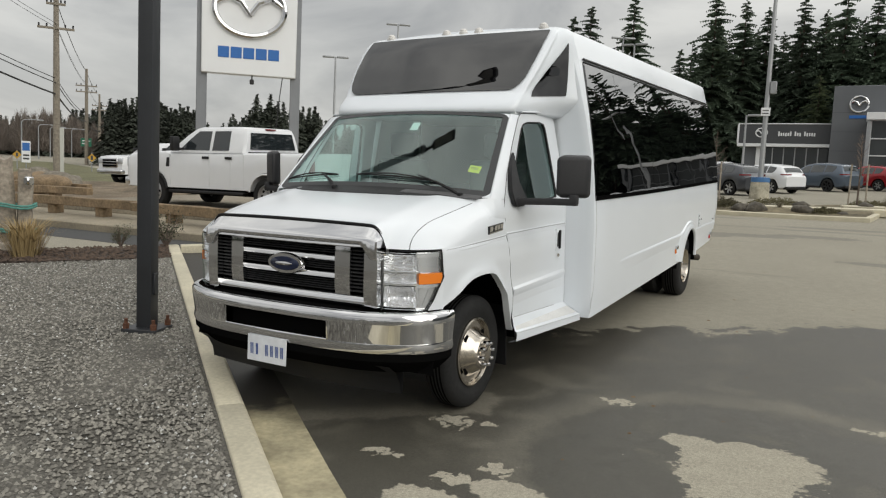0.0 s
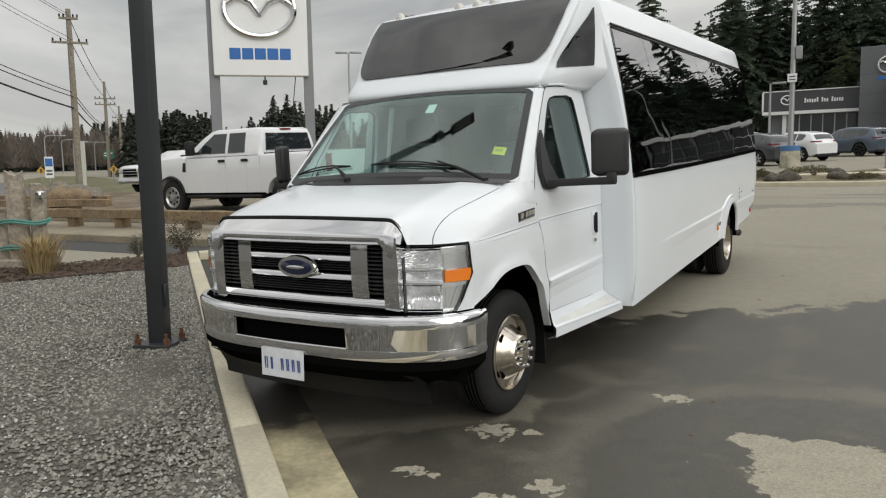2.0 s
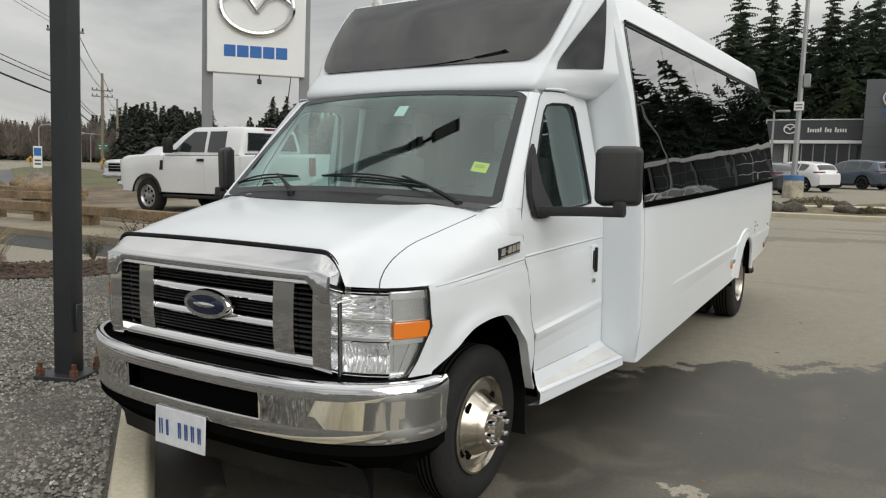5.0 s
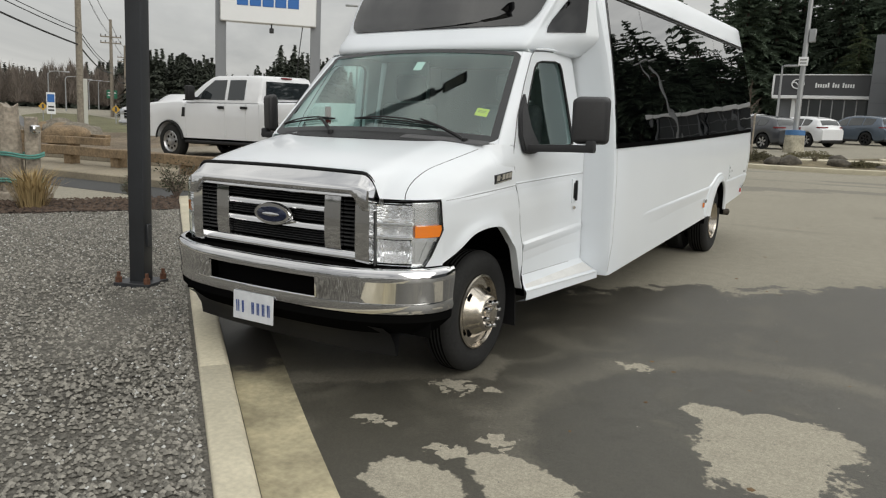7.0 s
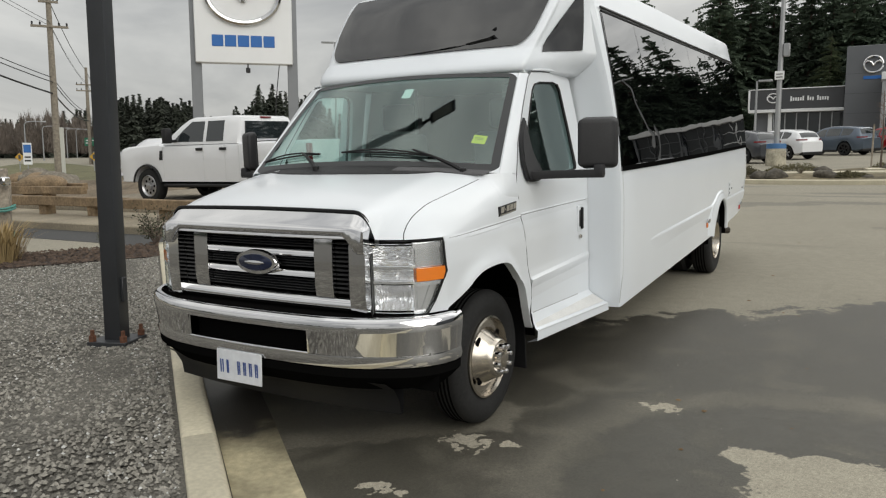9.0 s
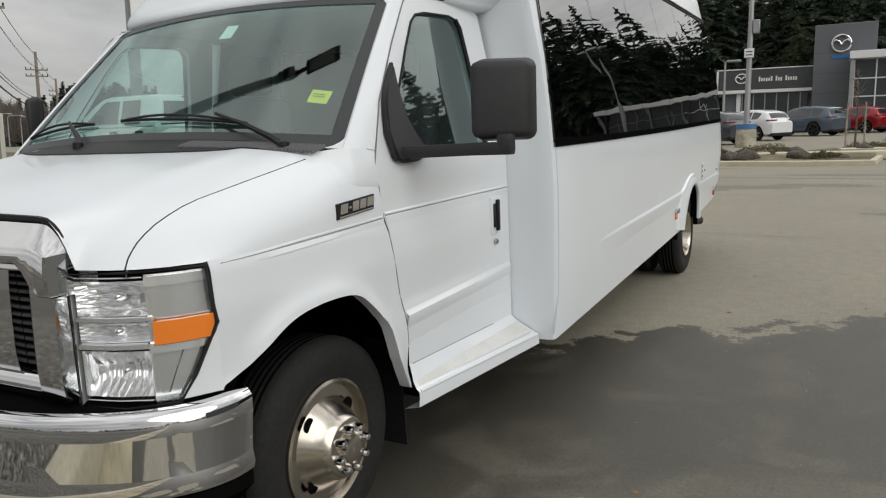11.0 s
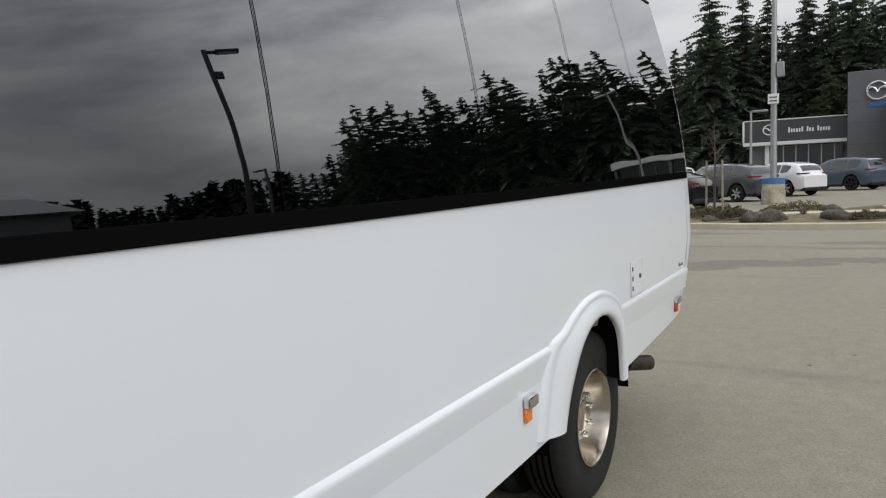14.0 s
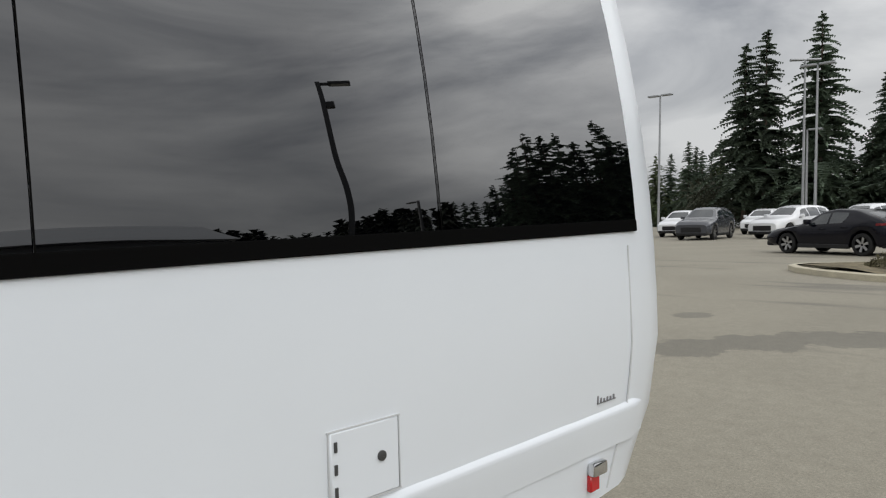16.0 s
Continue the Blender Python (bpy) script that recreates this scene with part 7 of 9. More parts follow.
for s in (-1, 1):
    bm = bmesh.new()
    x = s * (sw / 2 - 0.01)
    box(bm, (x - 0.21, 0.0, -0.3), (x + 0.21, 0.16, ST - 0.9 if s < 0 else ST - 0.5), 0.02)
    part("post", bm, POST_GREY, sign)
for i in range(5):
    bm = bmesh.new()
    x = -1.27 + i * 0.51
    t = -0.235
    h0 = SB + 0.66
    box(bm, (x, t, h0), (x + 0.45, t + 0.02, h0 + 0.46), 0.015)
    part("sign_bar", bm, BRIGHT_BLUE, board, "blue lettering shape")


def ring_emblem(w, h, y, zc, thick, wing=True):
    """An oval ring with a pair of wings inside."""
    bm = bmesh.new()
    tube(bm, [(w * math.cos(a), y, zc + h * math.sin(a)) for a in [k * 6.2832 / 40 for k in range(41)]], thick, 8, cap=False)
    if wing:
        for q in (-1, 1):
            tube(bm, [(q * w * 0.97, y, zc + h * 0.12), (q * w * 0.62, y, zc + h * 0.42), (q * w * 0.25, y, zc + h * 0.22), (0, y, zc - h * 0.22)], [thick * 0.8, thick * 1.1, thick * 1.0, thick * 0.9], 8)
    return bm


part("emblem", ring_emblem(1.42, 1.12, -0.28, SB + 2.72, 0.125), CHROME, board, "silver winged oval emblem")
bm = bmesh.new()
tube(bm, [(sw / 2 + 0.05, -0.3, ST - 0.55), (sw / 2 + 0.05, -0.3, ST - 0.2), (sw / 2 + 0.45, -0.35, ST - 0.15)], 0.05, 6)
box(bm, (sw / 2 + 0.3, -0.45, ST - 0.25), (sw / 2 + 0.6, -0.25, ST - 0.05), 0.02)
part("camera_bracket", bm, GREY_PLASTIC, sign)

bm = bmesh.new()
tube(bm, [(0.12, -0.05, SB + 0.02), (0.12, -0.05, SB - 0.16)], 0.03, 6)
box(bm, (0.03, -0.14, SB - 0.36), (0.21, 0.04, SB - 0.16), 0.03)
part("flood_lamp", bm, GREY_PLASTIC, sign, "small lamp under the panel")
bm = bmesh.new()
tube(bm, [(sw / 2 - 0.55, 0.05, SB + 0.02), (sw / 2 - 0.66, 0.05, SB - 0.9), (sw / 2 - 0.80, 0.05, 2.4), (sw / 2 - 0.30, 0.05, 1.6)], 0.02, 5)
part("cable", bm, GREY_PLASTIC, sign)
bm = bmesh.new()
box(bm, (sw / 2 - 0.50, -0.12, 1.55), (sw / 2 - 0.12, 0.02, 2.15), 0.02)
part("switch_box", bm, POST_GREY, sign)

# ---- dark lamp post at the kerb ----
LAMP_DARK = make("dark_lamp_paint", (0.030, 0.032, 0.036), 0.45, stain=0.12, stain_scale=3, grain=0.05, scale=60)
RUST = make("rusty_steel", (0.14, 0.065, 0.04), 0.8, metal=0.3, grain=0.3, scale=40, stain=0.3, stain_scale=9)
LED = make("lamp_glass", (0.4, 0.4, 0.4), 0.3)


def square_lamp(x, y, h, rz, z=0.12):
    lp = thing("lamp_post", up_at(x, y, rz, z), "dark grey square lamp post bolted to the ground", "lamp post", "dark lamp posts")
    bm = bmesh.new()
    box(bm, (-0.064, -0.064, 0), (0.064, 0.064, h), 0.008, 2)
    part("post", bm, LAMP_DARK, lp)
    bm = bmesh.new()
    box(bm, (-0.15, -0.15, -0.02), (0.15, 0.15, 0.022), 0.004)
    part("base_plate", bm, LAMP_DARK, lp)
    for q in ((-0.12, -0.12), (0.12, -0.12), (-0.12, 0.12), (0.12, 0.12)):
        bm = bmesh.new()
        lathe(bm, [(0.0, 0.028), (0.045, 0.028), (0.045, 0.016), (0.085, 0.016), (0.085, 0.001)], "z", (q[0], q[1], 0.02), 6)
        part("anchor_bolt", bm, RUST, lp)
    bm = bmesh.new()
    box(bm, (0.062, -0.03, 0.30), (0.082, 0.03, 0.48), 0.004)
    part("hand_hole_cover", bm, LAMP_DARK, lp)
    bm = bmesh.new()
    box(bm, (0.05, -0.09, h * 0.885), (0.27, 0.09, h * 0.885 + 0.22), 0.012)
    part("bracket", bm, LAMP_DARK, lp)
    bm = bmesh.new()
    box(bm, (0.06, -0.04, h - 0.12), (0.30, 0.04, h - 0.03), 0.01)
    part("arm", bm, LAMP_DARK, lp)
    bm = bmesh.new()
    box(bm, (0.26, -0.13, h - 0.12), (0.86, 0.13, h - 0.02), 0.025, 2)
    head = part("lamp_head", bm, LAMP_DARK, lp)
    bm = bmesh.new()
    box(bm, (0.34, -0.10, h - 0.128), (0.80, 0.10, h - 0.118))
    part("lens", bm, LED, head)
    return lp


square_lamp(-2.16, 0.76, 6.6, 23)
square_lamp(12.8, 15.4, 8.3, 128, 0.05)
square_lamp(27.0, 31.0, 7.2, 0, 0.05)

# street lamps along the road
GALV = make("galvanised_steel", (0.36, 0.37, 0.38), 0.5, metal=0.6, stain=0.08, stain_scale=2)


def street_lamp(x, y, h, rz, kind="bow", z=0.0):
    lp = thing("street_lamp", up_at(x, y, rz, z), "galvanised street lamp with a curved arm" if kind == "bow" else "tall galvanised car park lamp", "street lamp", "street lamps")
    bm = bmesh.new()
    tube(bm, [(0, 0, -0.2), (0, 0, h * 0.5), (0, 0, h * 0.93)] + ([(0.25, 0, h * 0.985), (0.9, 0, h), (1.9, 0, h)] if kind == "bow" else [(0, 0, h)]), [0.11, 0.09, 0.07] + ([0.06, 0.05, 0.045] if kind == "bow" else [0.07]), 8)
    part("pole", bm, GALV, lp)
    if kind == "bow":
        bm = bmesh.new()
        box(bm, (1.8, -0.14, h - 0.10), (2.5, 0.14, h + 0.06), 0.04, 2)
        part("lamp_head", bm, GALV, lp)
    else:
        for q in (-1, 1) if kind == "twin" else (1,):
            bm = bmesh.new()
            box(bm, (min(q * 0.1, q * 1.05), -0.17, h - 0.08), (max(q * 0.1, q * 1.05), 0.17, h + 0.06), 0.03, 2)
            part("lamp_head", bm, GALV, lp)
    return lp


for d, az in ((110, -59.7), (137, -58.7), (152, -58.0), (162, -57.3), (166, -56.7)):
    x, y = 2.95 + d * math.sin(radians(az)), -3.3 + d * math.cos(radians(az))
    street_lamp(x, y, 5.6, 58, "bow", far_lift(x, y))
for x, y, h, kd in ((-35.6, 45, 9.6, "twin"), (-34.3, 52, 13.2, "twin"), (-17.1, 62, 12.4, "twin")):
    street_lamp(x, y, h, 35, kd)

YELLOW_SIGN = make("yellow_sign_face", (0.50, 0.29, 0.03), 0.5, stain=0.05, stain_scale=4)
GREEN_SIGN = make("green_sign_face", (0.02, 0.16, 0.09), 0.5)


def road_sign(x, y, z, w, h, rz, mat, shape, label, bars=()):
    """A sign on a steel post: z is the middle of its plate."""
    sg = thing("road_sign", up_at(x, y, rz), label, "road sign", "road signs")
    bm = bmesh.new()
    tube(bm, [(0, 0.04, -0.3), (0, 0.04, z + h * 0.45)], 0.035, 8)
    part("post", bm, GALV, sg)
    bm = bmesh.new()
    if shape == "diamond":
        slab(bm, [(-w, 0, z), (0, 0, z - w), (w, 0, z), (0, 0, z + w)], (0, -0.015, 0))
    else:
        box(bm, (-w / 2, -0.015, z - h / 2), (w / 2, 0.0, z + h / 2), 0.004)
    plate_ = part("plate", bm, mat, sg)
    for bx0, bx1, bz0, bz1, bmat in bars:
        bm = bmesh.new()
        box(bm, (bx0 * w, -0.022, z + bz0 * h), (bx1 * w, -0.016, z + bz1 * h))
        part("sign_bar", bm, bmat, plate_)


road_sign(-57.6, 31.7, 1.25, 0.33, 0.8, 58, YELLOW_SIGN, "diamond", "yellow diamond warning sign by the road", ((-0.25, 0.25, -0.2, 0.2, DARK_BAR),))
road_sign(-48.7, 27.2, 1.5, 0.55, 1.5, 60, SIGN_WHITE, "plate", "tall white and blue sign on a post", ((-0.42, 0.42, 0.05, 0.42, BRIGHT_BLUE), (-0.35, 0.35, -0.2, -0.12, DARK_BAR), (-0.35, 0.35, -0.36, -0.28, DARK_BAR)))
road_sign(-88.0, 58.5, 2.8, 1.3, 1.1, 56, GREEN_SIGN, "plate", "green direction sign down the road", ((-0.38, 0.38, 0.12, 0.24, SIGN_WHITE), (-0.38, 0.2, -0.2, -0.08, SIGN_WHITE)))
road_sign(-46.4, 30.7, 1.15, 0.30, 0.8, 57, YELLOW_SIGN, "diamond", "yellow diamond warning sign near the pickups", ((-0.25, 0.25, -0.2, 0.2, DARK_BAR),))

# ---- vehicles ----
TYRE_FAR, RIM_DARK = RUBBER, make("dark_alloy", (0.03, 0.03, 0.032), 0.35, metal=0.6)
RIM_SILVER = make("silver_alloy", (0.45, 0.45, 0.46), 0.3, metal=0.9)
TAIL = make("tail_lamp", (0.17, 0.008, 0.012), 0.25, coat=0.5)
HEADL = make("head_lamp", (0.6, 0.62, 0.64), 0.15, metal=0.5)


def car_paint(name, col, metal=0.3):
    return make(name, col, 0.24, metal=metal, coat=0.45, stain=0.03, stain_scale=1.5)


CAR_WHITE = car_paint("car_white", (0.74, 0.75, 0.77), 0.0)
CAR_GREY = car_paint("car_grey", (0.070, 0.074, 0.084))
CAR_BLUEGREY = car_paint("car_blue_grey", (0.085, 0.11, 0.145))
CAR_RED = car_paint("car_red", (0.30, 0.012, 0.018))
CAR_BLACK = make("car_black", (0.004, 0.004, 0.008), 0.12, ior=1.36)
CAR_SILVER = car_paint("car_silver", (0.30, 0.31, 0.32))

KINDS = {  # length, half-width, wheel radius, front and rear axle, then tables of roofline, belt, and windows
    "suv": dict(L=5.0, w=0.96, r=0.38, ax=(0.98, 3.90), top=[(0, 0.78), (0.15, 0.98), (1.1, 1.10), (1.45, 1.16), (2.25, 1.62), (2.9, 1.72), (3.9, 1.70), (4.6, 1.60), (4.85, 1.15), (5.0, 0.95)],
                belt=[(0, 0.72), (1.2, 1.02), (3.0, 1.08), (4.6, 1.16), (5, 0.92)], win=((1.72, 2.62), (2.70, 3.58), (3.66, 4.45)), ws=(1.50, 2.25), rw=(4.58, 4.83)),
    "cuv": dict(L=4.45, w=0.91, r=0.36, ax=(0.90, 3.55), top=[(0, 0.74), (0.15, 0.92), (1.0, 1.04), (1.3, 1.10), (2.05, 1.52), (2.6, 1.61), (3.4, 1.58), (4.05, 1.46), (4.32, 1.08), (4.45, 0.9)],
                belt=[(0, 0.70), (1.1, 0.98), (2.8, 1.03), (4.1, 1.13), (4.45, 0.88)], win=((1.58, 2.38), (2.46, 3.15), (3.22, 3.85)), ws=(1.35, 2.05), rw=(4.03, 4.30)),
    "hatch": dict(L=4.40, w=0.90, r=0.34, ax=(0.92, 3.64), top=[(0, 0.62), (0.2, 0.78), (1.15, 0.93), (1.4, 0.97), (2.15, 1.37), (2.6, 1.44), (3.3, 1.40), (4.05, 1.16), (4.3, 0.98), (4.40, 0.8)],
                  belt=[(0, 0.58), (1.2, 0.88), (2.8, 0.94), (4.0, 1.05), (4.40, 0.78)], win=((1.68, 2.45), (2.52, 3.22)), ws=(1.45, 2.15), rw=(3.55, 4.10)),
}


def car_shape(kind):
    K = KINDS[kind]

    def top(y):
        return smooth1(y, K["top"])

    def belt(y):
        return min(smooth1(y, K["belt"]), top(y) - 0.02)

    def half(y):
        e = min(y, K["L"] - y)
        return K["w"] * (1 - 0.16 * math.exp(-(e / 0.22) ** 1.2))

    def upper(y, v):
        """The glasshouse side at v of the way from belt to roof."""
        t, b = top(y), belt(y)
        inn = 0.30 * min(1, max(0, (t - b) / 0.55))
        wt = half(y) * (1 - inn) - 0.03
        return Vector((lerp(half(y) * 0.985, wt, v ** 1.2), y, lerp(b, t - 0.05, v)))
    return K, top, belt, half, upper


def build_car(kind, paint, m, label, category="car", group="", rim=None, lift=0.0):
    K, top, belt, half, upper = car_shape(kind)
    L, w, r = K["L"], K["w"], K["r"]
    car = thing("car", m, label, category, group)
    bm = bmesh.new()
    rings = []
    n = 44
    zb0 = 0.24
    for i in range(n + 1):
        y = L * i / n
        zb = zb0 + 0.10 * math.exp(-(min(y, L - y) / 0.2))
        for a in K["ax"]:
            if abs(y - a) < r + 0.06:
                zb = max(zb, r + math.sqrt(max(0, (r + 0.06) ** 2 - (y - a) ** 2)) * 0.92)
        h = half(y)
        b, t = belt(y), top(y)
        pts = [(0, zb + 0.02), (h * 0.86, zb), (h * 0.985, min(zb + 0.08, b)), (h * 1.0, lerp(zb, b, 0.35)), (h * 1.005, lerp(zb, b, 0.7)), (h * 0.985, b)]
        for v in (0.35, 0.7, 1.0):
            p = upper(y, v)
            pts.append((p.x, p.z))
        q = upper(y, 1.0)
        pts += [(q.x * 0.9, t - 0.012), (q.x * 0.5, t), (0, t + 0.008)]
        rings.append([(x, y - L / 2, z) for x, z in pts] + [(-x, y - L / 2, z) for x, z in reversed(pts[1:-1])])
    vs = grid(bm, rings, close=True)
    bm.faces.new(vs[0][::-1])
    bm.faces.new(vs[-1])
    part("body", bm, paint, car, sharp=38)
    for s in (1, -1):
        for y0, y1 in K["win"]:
            bm = bmesh.new()
            rows = []
            for j in range(4):
                v = lerp(0.10, 0.86, j / 3)
                row = []
                for i in range(6):
                    y = lerp(y0 + 0.0, y1, i / 5)
                    if y0 == K["win"][0][0]:
                        y = lerp(y0 + 0.42 * (j / 3), y1, i / 5)
                    if y1 == K["win"][-1][1]:
                        y = lerp(y0, y1 - 0.25 * (1 - j / 3) ** 2 - 0.12 * (j / 3), i / 5) if y0 != K["win"][0][0] else y
                    p = upper(y, v)
                    row.append((s * (p.x + 0.007), p.y - L / 2, p.z))
                rows.append(row)
            grid(bm, rows)
            part("side_window", bm, CAR_GLASS, car)
        for a in K["ax"]:
            bm = bmesh.new()
            o = (0, a - L / 2, r)
            lathe(bm, [(s * (w - 0.21), r * 0.6), (s * (w - 0.21), r * 0.93), (s * (w - 0.18), r), (s * (w - 0.03), r), (s * (w - 0.005), r * 0.93), (s * (w - 0.004), r * 0.68), (s * (w - 0.03), r * 0.64)], "x", o, 28)
            wh = part("wheel", bm, TYRE_FAR, car)
            bm = bmesh.new()
            lathe(bm, [(s * (w - 0.02), r * 0.70), (s * (w - 0.012), r * 0.66), (s * (w - 0.06), r * 0.60), (s * (w - 0.07), r * 0.2), (s * (w - 0.03), r * 0.15), (s * (w - 0.03), 0.001)], "x", o, 24)
            part("rim", bm, BLACK_VOID if rim is not STAINLESS else RIM_DARK, wh)
            for k in range(6):
                bm = bmesh.new()
                an = k * 6.2832 / 6 + 0.3
                ca, sa = math.cos(an), math.sin(an)
                p0 = Vector((s * (w - 0.025), o[1] + 0.10 * r * ca, r + 0.10 * r * sa))
                p1 = Vector((s * (w - 0.014), o[1] + 0.66 * r * ca, r + 0.66 * r * sa))
                t = Vector((0, -sa, ca)) * r * 0.10
                slab(bm, [p0 - t * 0.8, p1 - t * 1.2, p1 + t * 1.2, p0 + t * 0.8], (-s * 0.03, 0, 0))
                part("spoke", bm, rim or RIM_SILVER, wh)
            bm = bmesh.new()
            lathe(bm, [(s * (w - 0.03), r + 0.055), (s * (w - 0.4), r + 0.055), (s * (w - 0.4), 0.01)], "x", o, 24)
            for v in bm.verts:
                v.co.z = max(v.co.z, zb0 + 0.1)
            part("wheel_well", bm, BLACK_VOID, car)
        # lamps
        bm = bmesh.new()
        y = 0.10
        z0 = belt(0.3) - 0.12
        rows = [[(s * half(0.06 + 0.10 * i) * (0.60 + 0.09 * i) + s * 0.01, 0.05 + 0.13 * i ** 1.4 - L / 2 - 0.02, z0 + 0.05 * i + dz) for i in range(5)] for dz in (0, 0.11)]
        grid(bm, rows)
        part("headlight", bm, HEADL, car)
        bm = bmesh.new()
        rows = []
        for dz in (0, 0.065):
            z = belt(L - 0.35) - 0.10 + dz
            rows.append([(s * (half(L - 0.30) + 0.006), L - 0.32 - L / 2, z), (s * (half(L - 0.2) + 0.008), L - 0.18 - L / 2, z), (s * half(L - 0.05) * 0.86, L - 0.03 - L / 2, z), (s * half(L) * 0.55, L + 0.012 - L / 2, z)])
        grid(bm, rows)
        part("tail_light", bm, TAIL, car)
        bm = bmesh.new()
        mz = belt(K["win"][0][0]) + 0.08
        box(bm, (min(s * (w - 0.02), s * (w + 0.19)), K["win"][0][0] + 0.05 - L / 2, mz - 0.02), (max(s * (w - 0.02), s * (w + 0.19)), K["win"][0][0] + 0.20 - L / 2, mz + 0.14), 0.03, 2)
        part("door_mirror", bm, paint, car)
        for k, (y0, y1) in enumerate(K["win"][:2]):
            bm = bmesh.new()
            hz = belt(y1) - 0.12
            box(bm, (min(s * w, s * (w + 0.03)) , y1 - 0.26 - L / 2, hz - 0.02), (max(s * w, s * (w + 0.03)), y1 - 0.06 - L / 2, hz + 0.02), 0.008)
            part("door_handle", bm, paint, car)
        bm = bmesh.new()
        box(bm, (min(s * w * 0.9, s * (w * 1.0 + 0.012)), K["ax"][0] + r + 0.1 - L / 2, zb0 - 0.03), (max(s * w * 0.9, s * (w * 1.0 + 0.012)), K["ax"][1] - r - 0.1 - L / 2, zb0 + 0.10), 0.015)
        part("sill", bm, BLACK_PLASTIC, car)
    for name, (y0, y1), wide in (("windscreen", K["ws"], 0.90), ("rear_window", K["rw"], 0.86)):
        bm = bmesh.new()
        rows = []
        for i in range(5):
            y = lerp(y0 + 0.04, y1 - 0.04, i / 4)
            q = upper(y, 1.0).x
            rows.append([(x * q * wide, y - L / 2 + (0.012 if name == "rear_window" else -0.008), top(y) + 0.010 - 0.03 * abs(x) ** 3) for x in (-1, -0.6, -0.2, 0.2, 0.6, 1)])
        grid(bm, rows)
        part(name, bm, CAR_GLASS, car)
    bm = bmesh.new()
    gz = belt(0.2) - 0.02
    box(bm, (-0.55 * w, -L / 2 - 0.02, zb0 + 0.18), (0.55 * w, -L / 2 + 0.12, gz - 0.06), 0.02)
    part("grille", bm, BLACK_PLASTIC, car)
    for y0, y1 in ((-L / 2 - 0.03, -L / 2 + 0.25), (L / 2 - 0.25, L / 2 + 0.03)):
        bm = bmesh.new()
        box(bm, (-w * 0.84, y0, zb0), (w * 0.84, y1, zb0 + 0.17), 0.05, 2)
        part("bumper", bm, BLACK_PLASTIC, car)
    return car


